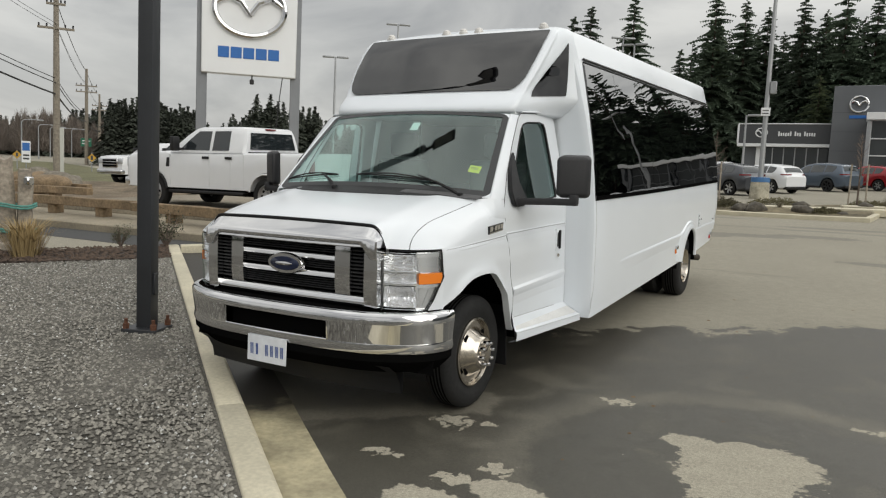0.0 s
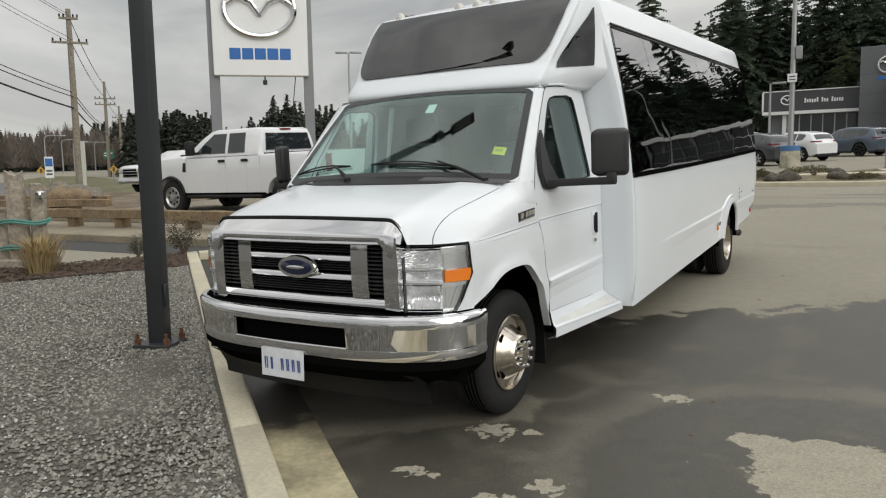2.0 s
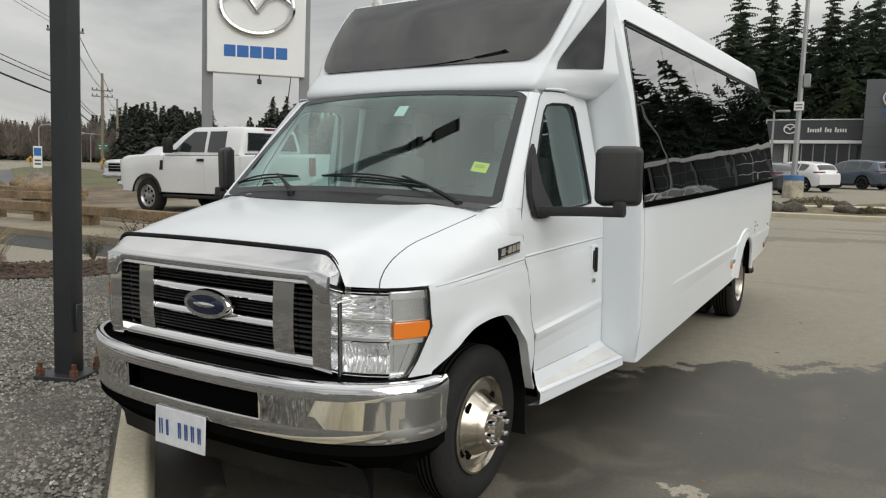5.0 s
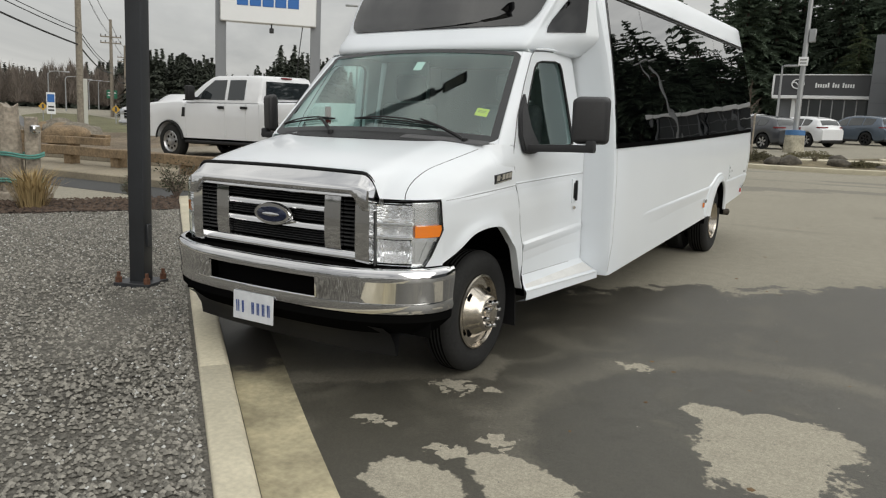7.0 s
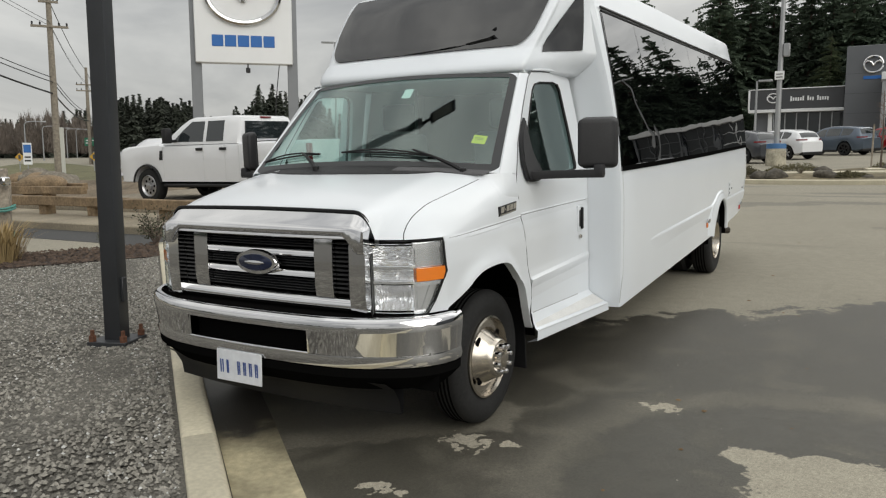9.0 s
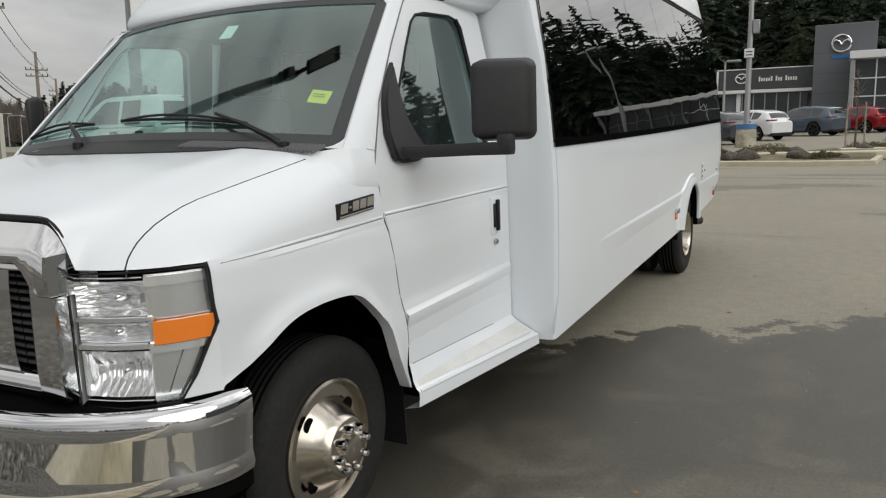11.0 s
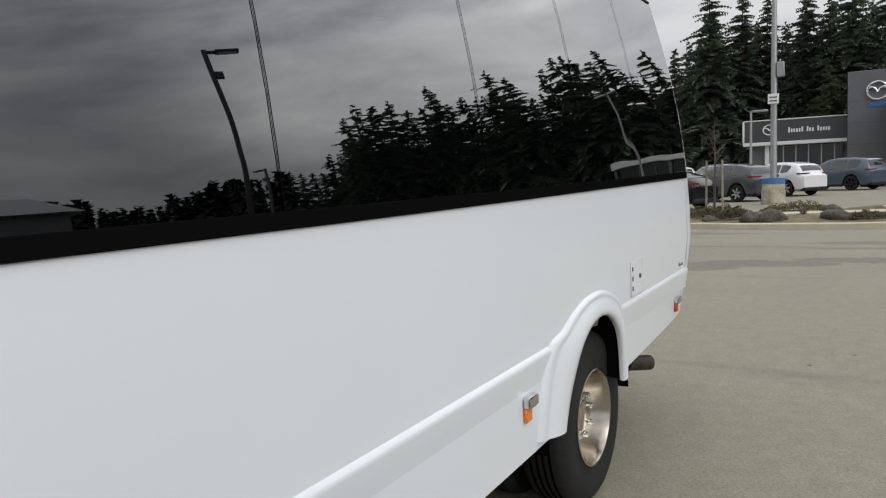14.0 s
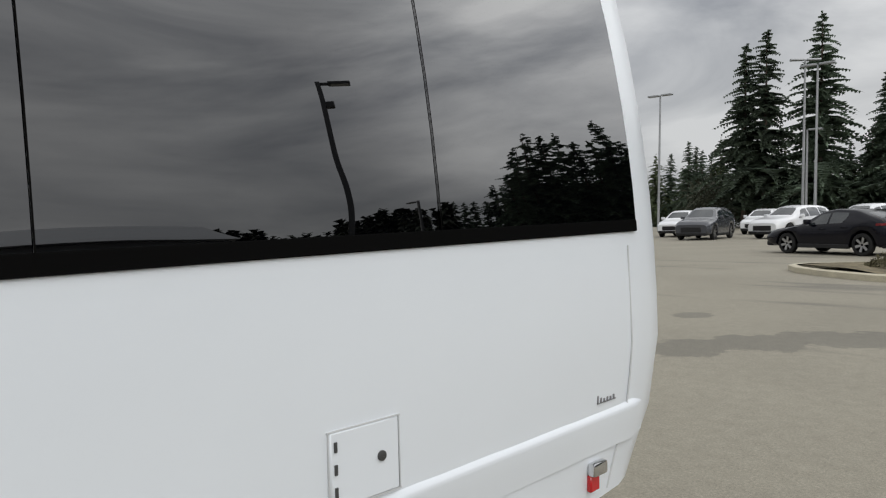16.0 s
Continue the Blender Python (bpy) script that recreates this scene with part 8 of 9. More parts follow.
def build_truck(paint, m, label):
    """A pickup: tall nose, upright cab, open bed."""
    L, w, r = 6.1, 1.0, 0.41
    ax = (1.05, 4.80)
    tr = thing("pickup_truck", m, label, "truck", "white pickups")

    def deck(y):
        return curve1(y, [(0, 1.20), (0.10, 1.30), (0.30, 1.345), (1.50, 1.40), (1.60, 1.36), (4.12, 1.37), (6.1, 1.39)])
    bm = bmesh.new()
    rings = []
    ys = sorted(set([0, 0.03, 0.10, 0.2, 0.35, 1.5, 1.62, 2.2, 2.8, 3.4, 4.1, 4.13, 5.9, 6.05, 6.1] + [round(a + (r + 0.10) * math.cos(k * math.pi / 12), 4) for a in ax for k in range(13)]))
    for y in ys:
        zb = 0.50
        for a in ax:
            if abs(y - a) < r + 0.099:
                zb = max(zb, 0.44 + 0.94 * math.sqrt((r + 0.10) ** 2 - (y - a) ** 2))
        e = min(y, L - y)
        h = w * (1 - 0.07 * math.exp(-(e / 0.10)))
        t = deck(y)
        pts = [(0, zb), (h * 0.9, zb), (h * 0.99, zb + 0.02), (h, lerp(zb, t, 0.35)), (h, lerp(zb, t, 0.6)), (h * 0.985, t - 0.10), (h * 0.965, t - 0.035), (h * 0.92, t), (0, t + (0.03 if y < 1.6 else 0.0))]
        rings.append([(x, y - L / 2, z) for x, z in pts] + [(-x, y - L / 2, z) for x, z in reversed(pts[1:-1])])
    vs = grid(bm, rings, close=True)
    bm.faces.new(vs[0][::-1])
    bm.faces.new(vs[-1])
    part("body", bm, paint, tr, sharp=35)

    def cab(y, v):
        """The cab's side, v from belt to roof."""
        return Vector((lerp(0.955, 0.80, v ** 1.15), y - L / 2, lerp(1.36, 1.97, v)))
    bm = bmesh.new()
    rows = []
    for v, y0, y1, k in ((0, 1.58, 4.11, 1), (0.35, 1.86, 4.09, 1), (0.7, 2.16, 4.06, 1), (0.93, 2.42, 4.01, 1), (1.0, 2.56, 3.92, 0.95)):
        c = cab(0, v)
        x = c.x * k
        ring = [(x * q, y0 - L / 2 - 0.10 * (1 - q * q), c.z) for q in (-0.95, -0.5, 0, 0.5, 0.95)] + [(x, y0 + 0.08 - L / 2, c.z)] + [(x, y - L / 2, c.z) for y in (lerp(y0, y1, 0.4), lerp(y0, y1, 0.7), y1 - 0.06)] + [(x * q, y1 - L / 2, c.z) for q in (0.94, 0.4, -0.4, -0.94)] + [(-x, y - L / 2, c.z) for y in (y1 - 0.06, lerp(y0, y1, 0.7), lerp(y0, y1, 0.4), y0 + 0.08)]
        rows.append(ring)
    vs = grid(bm, rows, close=True)
    f = bm.faces.new(vs[-1])
    part("cab", bm, paint, tr, sharp=40)
    for s in (1, -1):
        for pts in (((1.98, 0.12), (2.98, 0.10), (2.98, 0.84), (2.56, 0.84), (2.28, 0.52)), ((3.08, 0.10), (3.62, 0.10), (3.60, 0.84), (3.08, 0.84))):
            bm = bmesh.new()
            slab(bm, [cab(y, v) * 1 + Vector((0.006, 0, 0)) if s > 0 else Vector((-cab(y, v).x - 0.006, y - L / 2, cab(y, v).z)) for y, v in pts], (-s * 0.02, 0, 0))
            part("side_window", bm, CAR_GLASS, tr)
        for a in ax:
            o = (0, a - L / 2, r)
            bm = bmesh.new()
            lathe(bm, [(s * (w - 0.26), r * 0.6), (s * (w - 0.26), r * 0.93), (s * (w - 0.22), r), (s * (w - 0.04), r), (s * (w - 0.005), r * 0.93), (s * w, r * 0.70), (s * (w - 0.03), r * 0.62)], "x", o, 28)
            wh = part("wheel", bm, TYRE_FAR, tr)
            bm = bmesh.new()
            lathe(bm, [(s * (w - 0.02), r * 0.64), (s * (w - 0.01), r * 0.60), (s * (w - 0.05), r * 0.54), (s * (w - 0.05), r * 0.24), (s * (w + 0.0), r * 0.20), (s * (w + 0.01), 0.001)], "x", o, 24)
            part("rim", bm, RIM_SILVER, wh)
            for k in range(8):
                bm = bmesh.new()
                an = k * 0.7854
                lathe(bm, [(s * (w - 0.052), 0.035), (s * (w - 0.046), 0.033), (s * (w - 0.046), 0.001)], "x", (0, o[1] + 0.39 * r * math.cos(an), r + 0.39 * r * math.sin(an)), 8)
                part("rim_hole", bm, BLACK_VOID, wh)
            bm = bmesh.new()
            lathe(bm, [(s * (w - 0.03), r + 0.10), (s * (w - 0.5), r + 0.10), (s * (w - 0.5), 0.01)], "x", (0, a - L / 2, 0.46), 24)
            for v in bm.verts:
                v.co.z = max(v.co.z, 0.52)
            part("wheel_well", bm, BLACK_VOID, tr)
            bm = bmesh.new()
            pts = [(s * (w + 0.012), a - L / 2 + (r + 0.085) * math.cos(q), 0.44 + 0.94 * (r + 0.085) * math.sin(q)) for q in [0.12 + k * 2.9 / 16 for k in range(17)]]
            tube(bm, pts, 0.022, 6)
            part("arch_lip", bm, BLACK_PLASTIC if a < 2 else paint, tr)
        bm = bmesh.new()
        box(bm, (min(s * 0.62, s * 0.94), -L / 2 - 0.02, 0.98), (max(s * 0.62, s * 0.94), -L / 2 + 0.12, 1.24), 0.03, 2)
        part("headlight", bm, HEADL, tr)
        bm = bmesh.new()
        box(bm, (min(s * 0.86, s * 1.0), L / 2 - 0.06, 0.95), (max(s * 0.86, s * 1.0), L / 2 + 0.012, 1.32), 0.015)
        part("tail_light", bm, TAIL, tr)
        bm = bmesh.new()
        box(bm, (min(s * 1.06, s * 1.26), 1.98 - L / 2, 1.40), (max(s * 1.06, s * 1.26), 2.12 - L / 2, 1.74), 0.03, 2)
        box(bm, (min(s * 0.93, s * 1.08), 2.02 - L / 2, 1.42), (max(s * 0.93, s * 1.08), 2.09 - L / 2, 1.48), 0.01)
        part("door_mirror", bm, BLACK_PLASTIC, tr)
        for y in (2.80, 3.55):
            bm = bmesh.new()
            box(bm, (min(s * w, s * (w + 0.025)), y - L / 2, 1.22), (max(s * w, s * (w + 0.025)), y + 0.22 - L / 2, 1.28), 0.008)
            part("door_handle", bm, BLACK_PLASTIC, tr)
        for y in (1.66, 3.02, 3.70, 4.125):
            bm = bmesh.new()
            box(bm, (min(s * (w - 0.03), s * (w + 0.0015)), y - L / 2, 0.56), (max(s * (w - 0.03), s * (w + 0.0015)), y + 0.010 - L / 2, 1.33))
            part("door_gap", bm, SEAM, tr)
        bm = bmesh.new()
        box(bm, (min(s * 0.80, s * 1.03), 1.62 - L / 2, 0.40), (max(s * 0.80, s * 1.03), 4.1 - L / 2, 0.47), 0.02)
        part("running_board", bm, BLACK_PLASTIC, tr)
        bm = bmesh.new()
        slab(bm, [(s * (w + 0.004), 1.52 - L / 2, 1.02), (s * (w + 0.004), 1.64 - L / 2, 1.02), (s * (w + 0.004), 1.64 - L / 2, 1.24), (s * (w + 0.004), 1.56 - L / 2, 1.24)], (-s * 0.03, 0, 0))
        part("fender_vent", bm, BLACK_PLASTIC, tr)
    bm = bmesh.new()
    grid(bm, [[(q * 0.78, lerp(1.66, 1.90, 0) - L / 2 - 0.10 * (1 - q * q) + dy, z) for q in (-1, -0.5, 0, 0.5, 1)] for dy, z in ((0.02, 1.42), (0.30, 1.60), (0.60, 1.80), (0.72, 1.88))])
    part("windscreen", bm, CAR_GLASS, tr)
    bm = bmesh.new()
    slab(bm, [(-0.76, 4.095 - L / 2, 1.46), (0.76, 4.095 - L / 2, 1.46), (0.68, 4.05 - L / 2, 1.84), (-0.68, 4.05 - L / 2, 1.84)], (0, 0.03, 0))
    part("rear_window", bm, CAR_GLASS, tr)
    bm = bmesh.new()
    box(bm, (-0.16, 3.98 - L / 2, 1.91), (0.16, 4.05 - L / 2, 1.95), 0.01)
    part("brake_light", bm, TAIL, tr)
    bm = bmesh.new()
    box(bm, (-0.90, 4.18 - L / 2, 1.30), (0.90, 6.0 - L / 2, 1.398))
    part("bed_opening", bm, BLACK_PLASTIC, tr)
    bm = bmesh.new()
    box(bm, (-0.60, -L / 2 - 0.03, 0.80), (0.60, -L / 2 + 0.10, 1.24), 0.03, 2)
    gr = part("grille", bm, CHROME, tr)
    for k in range(3):
        bm = bmesh.new()
        box(bm, (-0.54, -L / 2 - 0.04, 0.85 + 0.125 * k), (0.54, -L / 2 - 0.025, 0.94 + 0.125 * k), 0)
        part("grille_slot", bm, BLACK_VOID, gr)
    for y0, y1, z0 in ((-L / 2 - 0.10, -L / 2 + 0.22, 0.52), (L / 2 - 0.15, L / 2 + 0.14, 0.50)):
        bm = bmesh.new()
        box(bm, (-w * 0.97, y0, z0), (w * 0.97, y1, z0 + 0.22), 0.05, 2)
        part("bumper", bm, CHROME, tr)
    bm = bmesh.new()
    box(bm, (-0.7, -2.6, 0.36), (0.7, 2.7, 0.52))
    part("chassis", bm, BLACK_VOID, tr)
    return tr


# pickups on the pad; a heading of 0 looks along -y
TZ = 0.25
build_truck(CAR_WHITE, on_lot(-10.45, 10.05, -90, TZ), "white extended-cab pickup truck parked on the pad")
build_truck(CAR_WHITE, on_lot(-27.0, 21.5, -4, 0.08), "white pickup truck parked nose-on by the road")
build_truck(CAR_WHITE, on_lot(-29.2, 27.6, -6, 0.08), "white pickup truck parked behind another")
build_car("suv", CAR_WHITE, on_lot(-33.5, 29.2, -6, 0.05), "white car parked at the end of the pickups", "car", "cars by the road")
p = R0 + RU * 18 + RN * -6
build_car("cuv", CAR_WHITE, on_lot(p.x, p.y, 62, 0.03), "white car on the road by the lot", "car", "cars on the road")
p = R0 + RU * 48 + RN * 0
build_car("suv", CAR_SILVER, on_lot(p.x, p.y, 62, 0.03), "silver car farther down the road", "car", "cars on the road")
# cars for sale round the island
LOTCARS = "cars on the dealer lot"
build_car("hatch", CAR_BLACK, on_lot(-5.3, 31.0, -112), "black hatchback parked beyond the island", "car", LOTCARS)
build_car("cuv", CAR_GREY, on_lot(-3.85, 37.45, -122), "dark grey crossover parked beside a hatchback", "car", LOTCARS)
build_car("cuv", CAR_WHITE, on_lot(-2.4, 42.3, -124), "white crossover parked by the lamp base", "car", LOTCARS)
build_car("suv", CAR_BLUEGREY, on_lot(0.0, 48.5, -124), "blue-grey seven-seat car with dark wheels", "car", LOTCARS, RIM_DARK)
build_car("cuv", CAR_RED, on_lot(2.7, 52.5, -124), "red crossover parked near the entrance", "car", LOTCARS)
build_car("suv", CAR_GREY, on_lot(6.1, 53.4, -124), "dark grey seven-seat car at the entrance", "car", LOTCARS, RIM_DARK)
build_car("suv", CAR_GREY, on_lot(-15.9, 44.0, 8), "dark grey car parked nose-out", "car", LOTCARS)
build_car("suv", CAR_WHITE, on_lot(-12.2, 46.2, -14), "white car parked nose-out", "car", LOTCARS)
build_car("suv", CAR_WHITE, on_lot(-9.3, 48.5, -18), "white car parked nose-out beside another", "car", LOTCARS)
build_car("suv", CAR_SILVER, on_lot(-5.9, 45.6, -20), "silver-grey car parked behind the hatchback", "car", LOTCARS)
build_car("cuv", CAR_WHITE, on_lot(-19.6, 48.5, 10), "white car at the end of the row", "car", LOTCARS)
build_car("cuv", CAR_WHITE, on_lot(-16.5, 53.5, 5), "white car in the second row", "car", LOTCARS)
# cars that show only mirrored in the bus windows
for x, y, q, kd, pt, lb in ((9.5, 40, -70, "suv", CAR_SILVER, "silver car in the sales row"), (12.5, 44, -70, "cuv", CAR_WHITE, "white car in the sales row"), (14.5, 38, -60, "suv", CAR_GREY, "grey car in the sales row"), (17.5, 33, -55, "cuv", CAR_WHITE, "white car facing the lot"), (20.5, 29, -50, "hatch", CAR_SILVER, "silver hatchback facing the lot")):
    build_car(kd, pt, on_lot(x, y, q), lb, "car", LOTCARS)

# ---- planted island, car-park lamps, dealership, woods ----
ISL = [(3.05, 20.75), (1.4, 20.55), (-0.6, 20.75), (-1.9, 21.2), (-3.0, 21.95), (-3.75, 22.7), (-4.15, 23.4), (-4.05, 24.1), (-3.2, 24.9), (-1.2, 25.9), (1.5, 26.8), (4.6, 27.3), (9.5, 27.6), (15.0, 27.4), (15.2, 25.5), (9.0, 24.9), (4.6, 24.3), (3.3, 23.2)]


def inset(pts, d):
    c = Vector((sum(p[0] for p in pts) / len(pts), sum(p[1] for p in pts) / len(pts)))
    res = []
    n = len(pts)
    for i in range(n):
        a, b, e = Vector(pts[i - 1]), Vector(pts[i]), Vector(pts[(i + 1) % n])
        t = ((b - a).normalized() + (e - b).normalized()).normalized()
        nn = Vector((t.y, -t.x))
        if nn.dot(c - b) < 0 and i not in (16, 17):
            nn = -nn
        elif i in (16, 17):
            nn = Vector((t.y, -t.x)) if Vector((t.y, -t.x)).dot(Vector((-0.3, 1))) > 0 else -Vector((t.y, -t.x))
        res.append(tuple(b + nn * d))
    return res


island = thing("planted_island", LOT.copy(), "kerbed island of bare soil and moss in the lot", "traffic island")
bm = bmesh.new()
inner = inset(ISL, 0.17)
lo = [bm.verts.new((*p, -0.05)) for p in ISL]
mi = [bm.verts.new((*p, 0.12)) for p in ISL]
ti = [bm.verts.new((*q, 0.14)) for q in inset(ISL, 0.03)]
tj = [bm.verts.new((*q, 0.14)) for q in inner]
n = len(ISL)
for i in range(n):
    j = (i + 1) % n
    for a, b in ((lo, mi), (mi, ti), (ti, tj)):
        bm.faces.new((a[i], a[j], b[j], b[i]))
part("island_kerb", bm, CONCRETE, island, "pale concrete kerb")
bm = bmesh.new()
f = bm.faces.new([bm.verts.new((*p, 0.11)) for p in inner])
bmesh.ops.triangulate(bm, faces=[f])
bmesh.ops.subdivide_edges(bm, edges=list(bm.edges), cuts=5, use_grid_fill=True)
for v in bm.verts:
    v.co.z += 0.16 * max(0, noise.noise(v.co * 0.55 + Vector((0, 0, 4))) + 0.25)
part("island_soil", bm, make("mossy_soil", (0.15, 0.125, 0.075), 0.95, grain=0.4, scale=9, stain=0.4, stain_scale=1.0, bump=0.9, bump_scale=18), island)
# pale concrete strips crossing it
for x0, y0, x1, y1, w in ((-0.4, 22.9, 6.5, 24.1, 0.45), (2.2, 25.2, 9.0, 26.2, 0.5), (4.5, 23.2, 12.0, 23.6, 0.35)):
    bm = bmesh.new()
    d = Vector((x1 - x0, y1 - y0, 0)).normalized()
    q = Vector((-d.y, d.x, 0)) * w
    slab(bm, [Vector((x0, y0, 0.24)) - q, Vector((x1, y1, 0.24)) - q, Vector((x1, y1, 0.24)) + q, Vector((x0, y0, 0.24)) + q], (0, 0, -0.2))
    part("concrete_strip", bm, CONCRETE, island)
ISLAND_ROCK = make("dark_rock", (0.085, 0.075, 0.06), 0.9, grain=0.35, scale=14, stain=0.4, stain_scale=3, bump=0.6, bump_scale=14)
for i, (x, y, r) in enumerate(((-0.55, 21.75, 0.30), (-0.05, 21.7, 0.36), (1.25, 21.75, 0.34), (2.3, 21.6, 0.18), (-1.6, 22.3, 0.2), (2.9, 25.3, 0.32), (5.2, 25.6, 0.36), (1.0, 24.9, 0.28), (4.4, 26.4, 0.3), (7.5, 26.0, 0.35))):
    boulder(x, y, r * 0.85, i + 1, 0.06, ISLAND_ROCK, "dark brown boulder set in the island", "island boulders")
HEATHER = make("dry_heather", (0.085, 0.075, 0.036), 0.9, vary=0.6)
for i, (x, y, s_) in enumerate(((0.5, 22.6, 0.24), (3.5, 25.6, 0.35), (6.2, 25.4, 0.35))):
    leaf_shrub(x, y, 40 + i, s_, HEATHER, 0.18, "low brownish heather on the island")


def ground_cover(x, y, rx, ry, h, seed):
    """A low mat of small leaves with an uneven top."""
    rnd = random.Random(seed)
    sh = thing("ground_cover", up_at(x, y, 8, 0.16), "low olive-brown ground cover on the island", "plant", "island ground cover")
    V, F = [], []
    for _ in range(1500):
        a, d = rnd.random() * 6.2832, math.sqrt(rnd.random())
        px, py = rx * d * math.cos(a), ry * d * math.sin(a)
        lump = 0.55 + 0.9 * abs(noise.noise(Vector((px * 2.6 + seed, py * 2.6, 0.3))))
        p = Vector((px, py, h * lump * (1 - d ** 2.2) * rnd.uniform(0.3, 1.0) - 0.02))
        t = Vector((rnd.uniform(-1, 1), rnd.uniform(-1, 1), rnd.uniform(-0.2, 1))).normalized() * rnd.uniform(0.03, 0.08)
        w = t.orthogonal().normalized() * 0.02
        o = len(V)
        V += [tuple(p - w), tuple(p + w), tuple(p + t)]
        F.append((o, o + 1, o + 2))
    raw("leaves", V, F, HEATHER, sh)


for i, (x, y, rx, ry, h) in enumerate(((-1.9, 23.3, 0.65, 0.45, 0.34), (-1.0, 22.7, 0.55, 0.35, 0.30), (1.9, 21.75, 0.55, 0.28, 0.24), (0.1, 25.9, 1.0, 0.40, 0.34), (-1.6, 24.6, 0.6, 0.4, 0.34), (3.0, 26.6, 0.8, 0.35, 0.36), (5.4, 26.9, 0.8, 0.3, 0.32))):
    ground_cover(x, y, rx, ry, h, 60 + i)


def staked_sapling(x, y, seed):
    t = bare_tree(2.6, seed, "young bare sapling tied to two stakes", None, "sapling")
    t.matrix_world = up_at(x, y, seed * 50, 0.15)
    for q in (-0.28, 0.28):
        bm = bmesh.new()
        tube(bm, [(q, 0, -0.1), (q * 0.95, 0, 1.5)], 0.028, 6)
        part("stake", bm, WOOD_GREY, t)


staked_sapling(-1.85, 24.2, 3)
staked_sapling(2.6, 26.0, 4)

# tall lamp on a blue-topped concrete footing
lamp = thing("car_park_lamp", up_at(-1.45, 33.4, 0, 0.0), "tall grey lamp on a blue-topped concrete footing", "lamp post", "car park lamps")
bm = bmesh.new()
lathe(bm, [(-0.1, 0.44), (0.0, 0.44), (0.80, 0.40), (0.80, 0.001)], "z", (0, 0, 0), 20)
part("footing", bm, make("worn_footing", (0.40, 0.37, 0.29), 0.9, grain=0.2, scale=14, stain=0.35, stain_scale=3, bump=0.4, bump_scale=30), lamp)
bm = bmesh.new()
lathe(bm, [(0.76, 0.415), (0.97, 0.405), (0.98, 0.38), (0.98, 0.001)], "z", (0, 0, 0), 20)
part("painted_top", bm, make("blue_paint_band", (0.06, 0.16, 0.34), 0.7, grain=0.1, scale=20), lamp)
bm = bmesh.new()
tube(bm, [(0, 0, 0.9), (0, 0, 5), (0, 0, 9.4)], [0.125, 0.105, 0.075], 12)
part("pole", bm, GALV, lamp)
bm = bmesh.new()
box(bm, (-0.19, -0.20, 3.75), (0.19, -0.14, 4.12), 0.01)
nb = part("notice_board", bm, SIGN_WHITE, lamp)
for k, (z, col) in enumerate(((3.84, DARK_BAR), (3.97, DARK_BAR))):
    bm = bmesh.new()
    box(bm, (-0.13, -0.208, z), (0.13, -0.203, z + 0.04))
    part("notice_bar", bm, col, nb)
bm = bmesh.new()
box(bm, (0.10, -0.14, 4.75), (0.36, 0.10, 5.30), 0.02)
part("junction_box", bm, GALV, lamp)
bm = bmesh.new()
box(bm, (-0.85, -0.17, 9.32), (0.05, 0.17, 9.45), 0.03)
part("lamp_head", bm, GALV, lamp)
for x, y, h, kd, q in ((-5.6, 56.5, 5.2, "single", 0), (-14.6, 57.0, 11.0, "twin", 0), (-17.2, 63.0, 7.4, "single", 0), (-27.5, 60.0, 11.0, "twin", 0), (12.5, 47, 10.5, "twin", 20)):
    street_lamp(x, y, h, q, kd)

# ---- dealership ----
PANEL = make("charcoal_cladding", (0.055, 0.057, 0.062), 0.5, stain=0.08, stain_scale=0.8)
GREY_CLAD = make("grey_cladding", (0.115, 0.122, 0.132), 0.45, stain=0.06, stain_scale=0.7)
WHITE_TRIM = make("white_trim", (0.72, 0.73, 0.74), 0.5)
SHOP_GLASS = make("shop_glass", (0.025, 0.03, 0.032), 0.03, ior=1.5, stain=0.3, stain_scale=0.5)
BY = 60.0
deal = thing("dealership", up_at(-0.3, BY, 0), "grey car dealership with a dark fascia and glazed front", "building")


def clad(name, lo, hi, mat, parent=deal, bev=0.02, label=""):
    bm = bmesh.new()
    box(bm, lo, hi, bev)
    return part(name, bm, mat, parent, label)


clad("wall", (-5.9, 0.35, -0.6), (0.3, 9.0, 4.55), GREY_CLAD)
fas = clad("fascia", (-6.2, -0.25, 3.15), (0.25, 0.34, 4.62), PANEL, deal, 0.02, "dark fascia with a pale edge")
clad("fascia_edge", (-6.3, -0.32, 2.90), (0.28, 0.34, 3.14), WHITE_TRIM, fas)
clad("fascia_cap", (-6.3, -0.30, 4.625), (0.28, 0.34, 4.70), WHITE_TRIM, fas)
clad("fascia_end", (-6.34, -0.30, 3.145), (-6.205, 0.34, 4.62), WHITE_TRIM, fas)
em = part("fascia_emblem", ring_emblem(0.42, 0.34, -0.30, 3.98, 0.045), WHITE_TRIM, fas)
em.location.x = -4.55
for i, w in enumerate((0.12, 0.2, 0.2, 0.2, 0.2, 0.2, 0.0, 0.25, 0.25, 0.12, 0.0, 0.28, 0.2, 0.2, 0.2, 0.2)):
    if w:
        x = -3.35 + i * 0.165
        clad("fascia_bar", (x, -0.275, 3.74 + (0.0 if i % 3 else -0.02)), (x + 0.11, -0.255, 3.98 + (0.10 if i in (0, 5, 7, 11) else 0)), WHITE_TRIM, fas, 0)
clad("pier", (-4.9, 0.10, -0.6), (-4.6, 0.34, 2.9), WHITE_TRIM)
